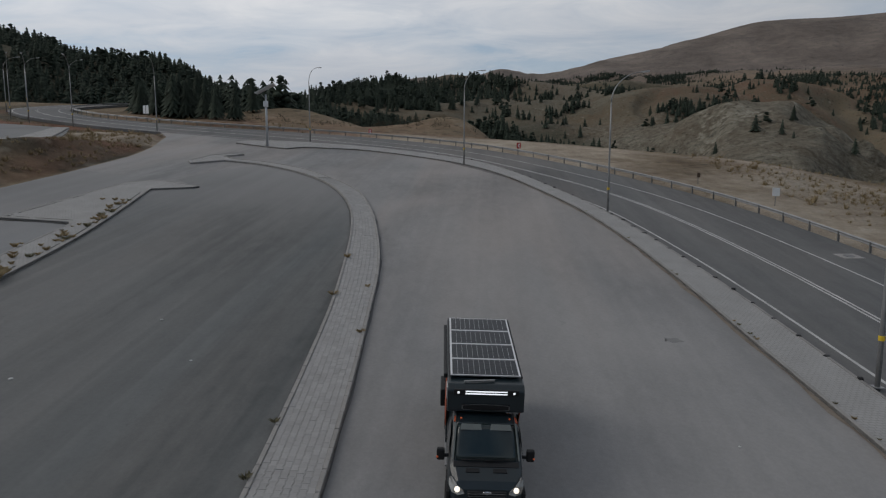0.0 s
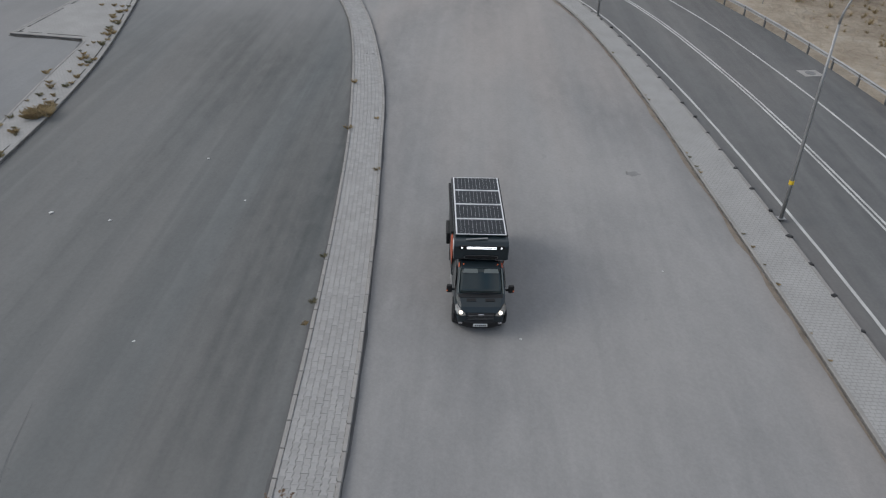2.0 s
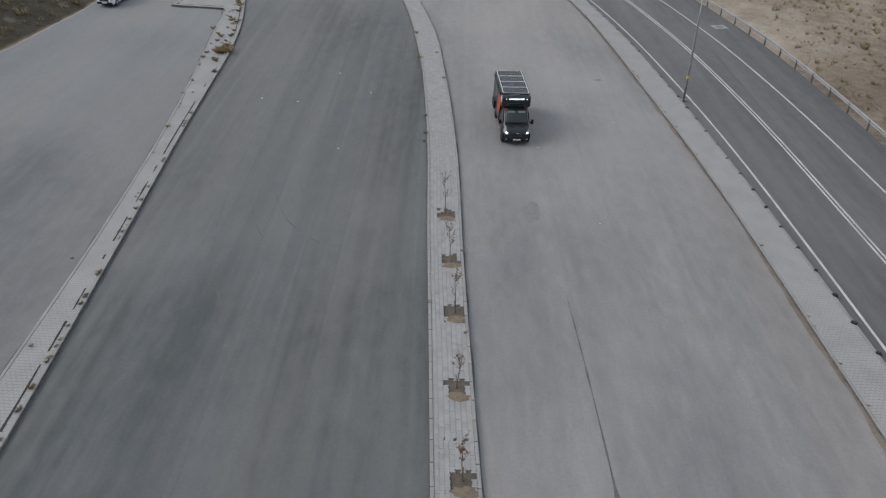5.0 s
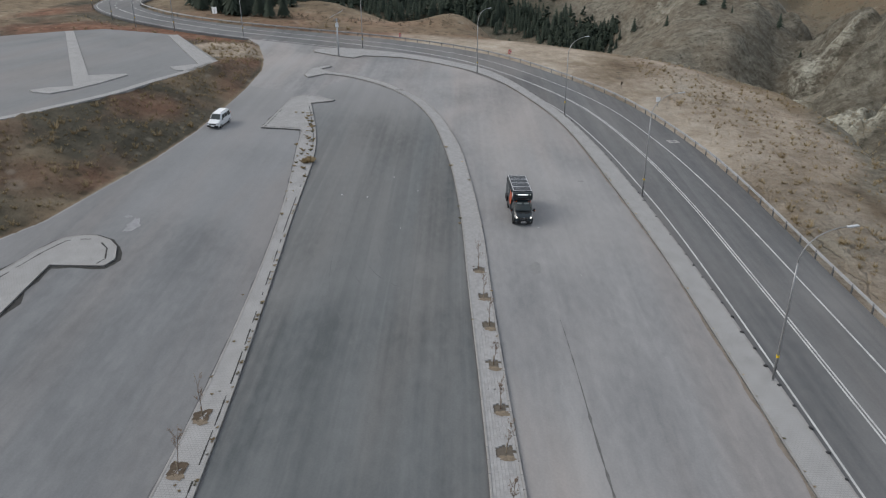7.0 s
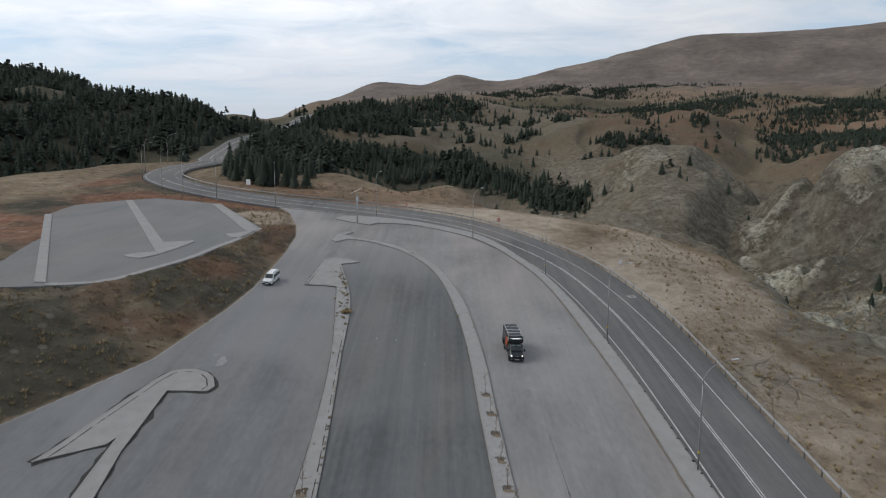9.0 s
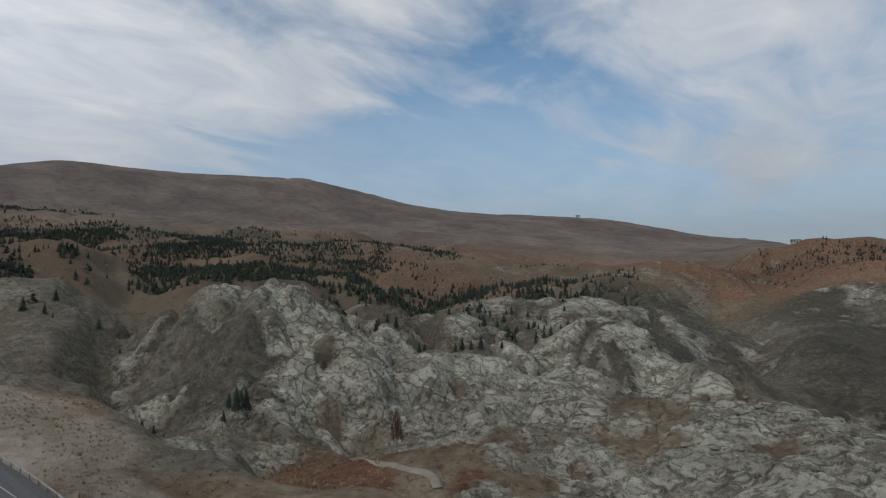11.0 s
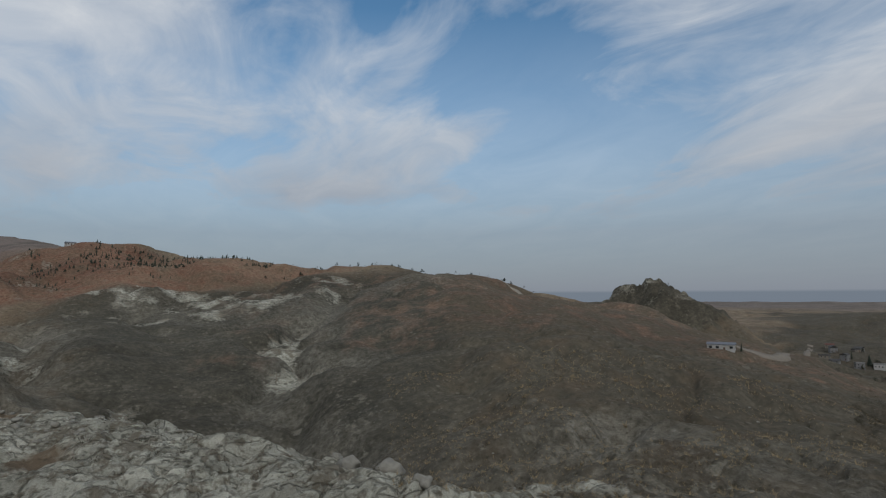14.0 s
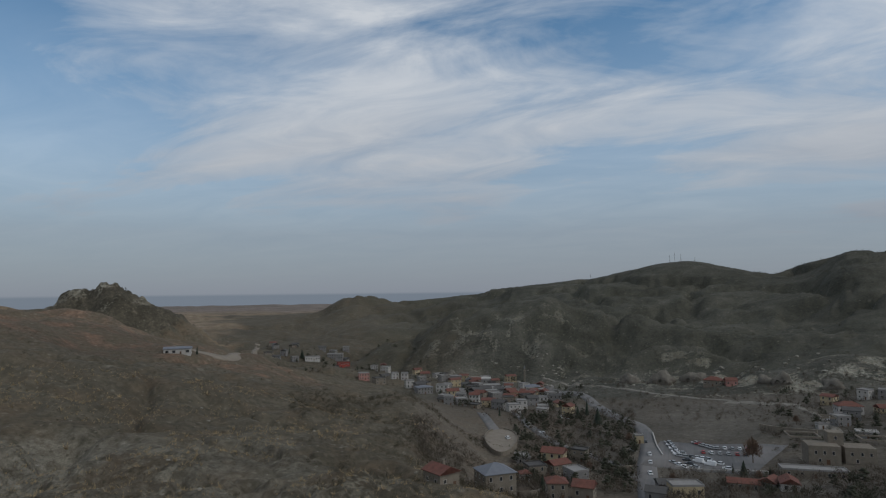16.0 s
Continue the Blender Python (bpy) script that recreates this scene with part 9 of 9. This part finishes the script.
rb = []
for count, a0, a1, r0, r1, s0, s1 in ((70, 157, 172, 650, 730, 1.5, 4), (60, 172, 192, 580, 700, 1.5, 4), (260, 58, 100, 150, 230, 0.6, 2.2), (90, 100, 160, 110, 260, 0.3, 1.1)):
    rb.append(np.stack([rng_t.uniform(a0, a1, count), rng_t.uniform(r0, r1, count), rng_t.uniform(s0, s1, count) * rng_t.uniform(0.5, 1.0, count)], 1))
rb = np.concatenate(rb)
bx, by = from_polar(rb[:, 0], rb[:, 1])
v_, f_ = scatter([rock_arrays(20 + k) for k in range(6)], bx, by, height(bx, by)[0] + rb[:, 2] * 0.08, rb[:, 2], rng_t.uniform(0.8, 1.6, len(rb)), rng_t)
tagged(new("scattered_rocks", fast_mesh("scattered_rocks", v_, f_, M_BOULDER, True)), "pale broken rocks strewn over the slopes", "rocks", kind="stuff")


def cave_rock(az, r, w, h, mouths, seed):
    """A pale rock face with dark cave mouths hollowed in it."""
    root = tagged(new("cave_rock"), "pale rock outcrop with dark hollowed caves", "rock", "cave rocks of the valley")
    v, f = rock_arrays(seed, 3)
    v = v * np.array((w * 0.85, w * 0.5, h * 2.2))
    child("outcrop", fast_mesh("outcrop", v, f, M_CLIFF, True), root)
    for x, z, s in mouths:
        bm = bmesh.new()
        ring_o, ring_i = [], []
        for i in range(9):
            a = math.pi * i / 8
            ring_o.append(bm.verts.new((x + s * 0.62 * math.cos(a), -w * 0.26, z + s * 0.95 * math.sin(a))))
            ring_i.append(bm.verts.new((x + s * 0.35 * math.cos(a), -w * 0.10, z + s * 0.6 * math.sin(a))))
        for i in range(8):
            bm.faces.new((ring_o[i], ring_o[i + 1], ring_i[i + 1], ring_i[i]))
        bm.faces.new(ring_i)
        part("cave_mouth", bm, M_CAVE, root)
    root.matrix_world = Matrix.Translation(spot(az, r) - Vector((0, 0, 1.0))) @ Matrix.Rotation(radians(-az), 4, "Z")


cave_rock(186.6, 586, 12, 8, ((-2, 0.5, 2.4), (2.5, 1.0, 2.0)), 61)
cave_rock(187.8, 583, 16, 10, ((-4, 1, 3.4), (1, 1.5, 2.6), (4.5, 0.6, 2.4)), 62)
cave_rock(191.2, 562, 16, 9, ((-1, 1.5, 3.2), (4, 1.0, 2.0)), 63)
cave_rock(178.5, 640, 22, 13, ((-6, 2, 3.0), (0, 4, 2.4), (5, 2, 2.6)), 64)
cave_rock(181.2, 646, 20, 12, ((-5, 2, 2.6), (3, 3, 2.8)), 65)
cave_rock(176.0, 650, 18, 12, ((-3, 3, 2.4), (4, 2, 2.2)), 66)
cave_rock(160.2, 690, 14, 13, (), 67)

# ---- pavers and kerbstones of the middle median ----
def paver_outline(length=0.25, wide=0.128, waist=0.088):
    hl = length / 2
    right = [(wide, -hl), (wide, -hl * 0.75), (waist, -hl * 0.25), (waist, hl * 0.25), (wide, hl * 0.75), (wide, hl)]
    return [(x - 0.004 if x > 0 else x + 0.004, y) for x, y in right] + [(-x + 0.004, y) for x, y in right[::-1]]


def paver_bm(h=0.08):
    bm = bmesh.new()
    o = paver_outline()
    top = [bm.verts.new((x * 0.975, y * 0.98, h)) for x, y in o]
    mid_ = [bm.verts.new((x, y, h - 0.005)) for x, y in o]
    low = [bm.verts.new((x, y, 0)) for x, y in o]
    n = len(o)
    for i in range(5):
        bm.faces.new((top[i], top[i + 1], top[10 - i], top[11 - i]))
    for i in range(n):
        j = (i + 1) % n
        bm.faces.new((mid_[i], mid_[j], top[j], top[i]))
        bm.faces.new((low[i], low[j], mid_[j], mid_[i]))
    bmesh.ops.recalc_face_normals(bm, faces=bm.faces)
    return bm


pb = paver_bm()
paver_me = bpy.data.meshes.new("paver")
pb.to_mesh(paver_me)
bmesh.ops.triangulate(pb, faces=list(pb.faces))
p_v = np.array([v.co for v in pb.verts])
p_f = np.array([[v.index for v in f.verts] for f in pb.faces])
pb.free()
paver_me.materials.append(M_PAVER)
vs_ = np.arange(-34, 70, 0.252)
lu = np.interp(vs_, spline(MED_L, 0.5)[:, 1], spline(MED_L, 0.5)[:, 0]) + 0.155
ru = np.interp(vs_, spline(MED_R, 0.5)[:, 1], spline(MED_R, 0.5)[:, 0]) - 0.155
places = []
for i, v in enumerate(vs_):
    # rows follow the slant of the median
    mu = (lu[i] + ru[i]) / 2
    slope_ = (lu[min(i + 1, len(vs_) - 1)] - lu[max(i - 1, 0)]) / 0.504
    ang = math.atan(-slope_)
    n = round((ru[i] - lu[i] + 0.03) * math.cos(ang) / 0.216)
    for c in range(n):
        du = (c - (n - 1) / 2) * (ru[i] - lu[i] - 0.19) / (n - 1)
        dv = 0.126 if c % 2 else 0.0
        u, vv = mu + du + slope_ * dv, v + dv
        if any(abs(u - a) < 0.47 + 0.16 * noise.noise((u * 4, vv * 4, 1)) and abs(vv - b) < 0.42 + 0.2 * noise.noise((u * 4, vv * 4, 5)) for a, b in HOLES):
            continue
        places.append((u, vv, ang, (ru[i] - lu[i] - 0.19) / (n - 1) * math.cos(ang) / 0.216))
pr = random.Random(3)
single = [p for p in places if 14.6 < p[1] < 23.0][:300]
rest = [p for p in places if p not in set(single)]
for u, v, a, wide_ in single:
    m = Matrix.Translation(W(u, v, 0.082 + pr.uniform(-0.004, 0.004))) @ TILT.to_4x4() @ Matrix.Rotation(a, 4, "Z") @ Matrix.Rotation(pr.uniform(-0.012, 0.012), 4, "X") @ Matrix.Diagonal((wide_, 1, 1, 1))
    child("paver", paver_me, median, m)
q = np.array(rest)
c_, s_ = np.cos(q[:, 2])[:, None], np.sin(q[:, 2])[:, None]
X = p_v[None, :, 0] * q[:, 3:4] * c_ - p_v[None, :, 1] * s_ + q[:, :1]
Y = p_v[None, :, 0] * q[:, 3:4] * s_ + p_v[None, :, 1] * c_ + q[:, 1:2]
H = p_v[None, :, 2] + 0.082 + np.array([pr.uniform(-0.004, 0.004) for _ in rest])[:, None]
xyz = np.stack([X.ravel(), Y.ravel(), np.zeros(X.size)], -1) @ TN.T
xyz[:, 2] += H.ravel()
f_all = (p_f[None] + (np.arange(len(q)) * len(p_v))[:, None, None]).reshape(-1, 3)
M_PAVER_REST = material("paver_concrete_rest", (0.285, 0.28, 0.276), 0.92, var=0.12, scale=1.5, grain=30, bump=0.3)
t_ = M_PAVER_REST.node_tree
g_ = t_.nodes.new("ShaderNodeNewGeometry")
b_ = t_.nodes["Principled BSDF"]
src = b_.inputs["Base Color"].links[0].from_socket
t_.links.new(mix(t_, 1.0, src, ramp(t_, g_.outputs["Random Per Island"], [(0.0, 0.86), (1.0, 1.0)]), "MULTIPLY"), b_.inputs["Base Color"])
rest_me = fast_mesh("pavers", xyz, f_all, M_PAVER_REST)
rest_me.polygons.foreach_set("use_smooth", np.zeros(len(f_all), bool))
tagged(child("pavers", rest_me, median), kind="stuff")

bm = bmesh.new()
box(bm, (0, 0, 0.05), (0.15, 0.985, 0.30), 0.02, seg=1)
kerb_me = bpy.data.meshes.new("kerbstone")
bm.to_mesh(kerb_me), bm.free()
kerb_me.materials.append(M_KERB)
for line, inner in ((MED_L, 1), (MED_R, -1)):
    pts_ = spline(line, 1.0)
    for a, b in zip(pts_[:-1], pts_[1:]):
        if a[1] < -24:
            continue
        m_ = (a + b) / 2
        ang = math.atan2(b[1] - a[1], b[0] - a[0]) - math.pi / 2
        side = np.array([math.cos(ang), math.sin(ang)]) * inner * 0.075
        child("kerbstone", kerb_me, median, Matrix.Translation(W(m_[0] + side[0], m_[1] + side[1], pr.uniform(-0.006, 0.006))) @ TILT.to_4x4() @ Matrix.Rotation(ang + pr.uniform(-0.006, 0.006), 4, "Z"))
for a, b in zip(ISL_C[:-1], ISL_C[1:]):
    n = max(1, round(math.dist(a, b)))
    for k in range(n):
        f = (k + 0.5) / n
        ang = math.atan2(b[1] - a[1], b[0] - a[0]) - math.pi / 2
        child("kerbstone", kerb_me, median, Matrix.Translation(W(a[0] + (b[0] - a[0]) * f, a[1] + (b[1] - a[1]) * f, 0)) @ TILT.to_4x4() @ Matrix.Rotation(ang, 4, "Z"))
# far end of the median, paved flat
head = [tuple(p) for p in spline(MED_L, 1.0) if p[1] > 69.8] + ISL_C[1:-1] + [tuple(p) for p in spline(MED_R, 1.0)[::-1] if p[1] > 69.8]
child("paved_end", slab("paved_end", head, 0.05, 0.155, M_PAVING), median)
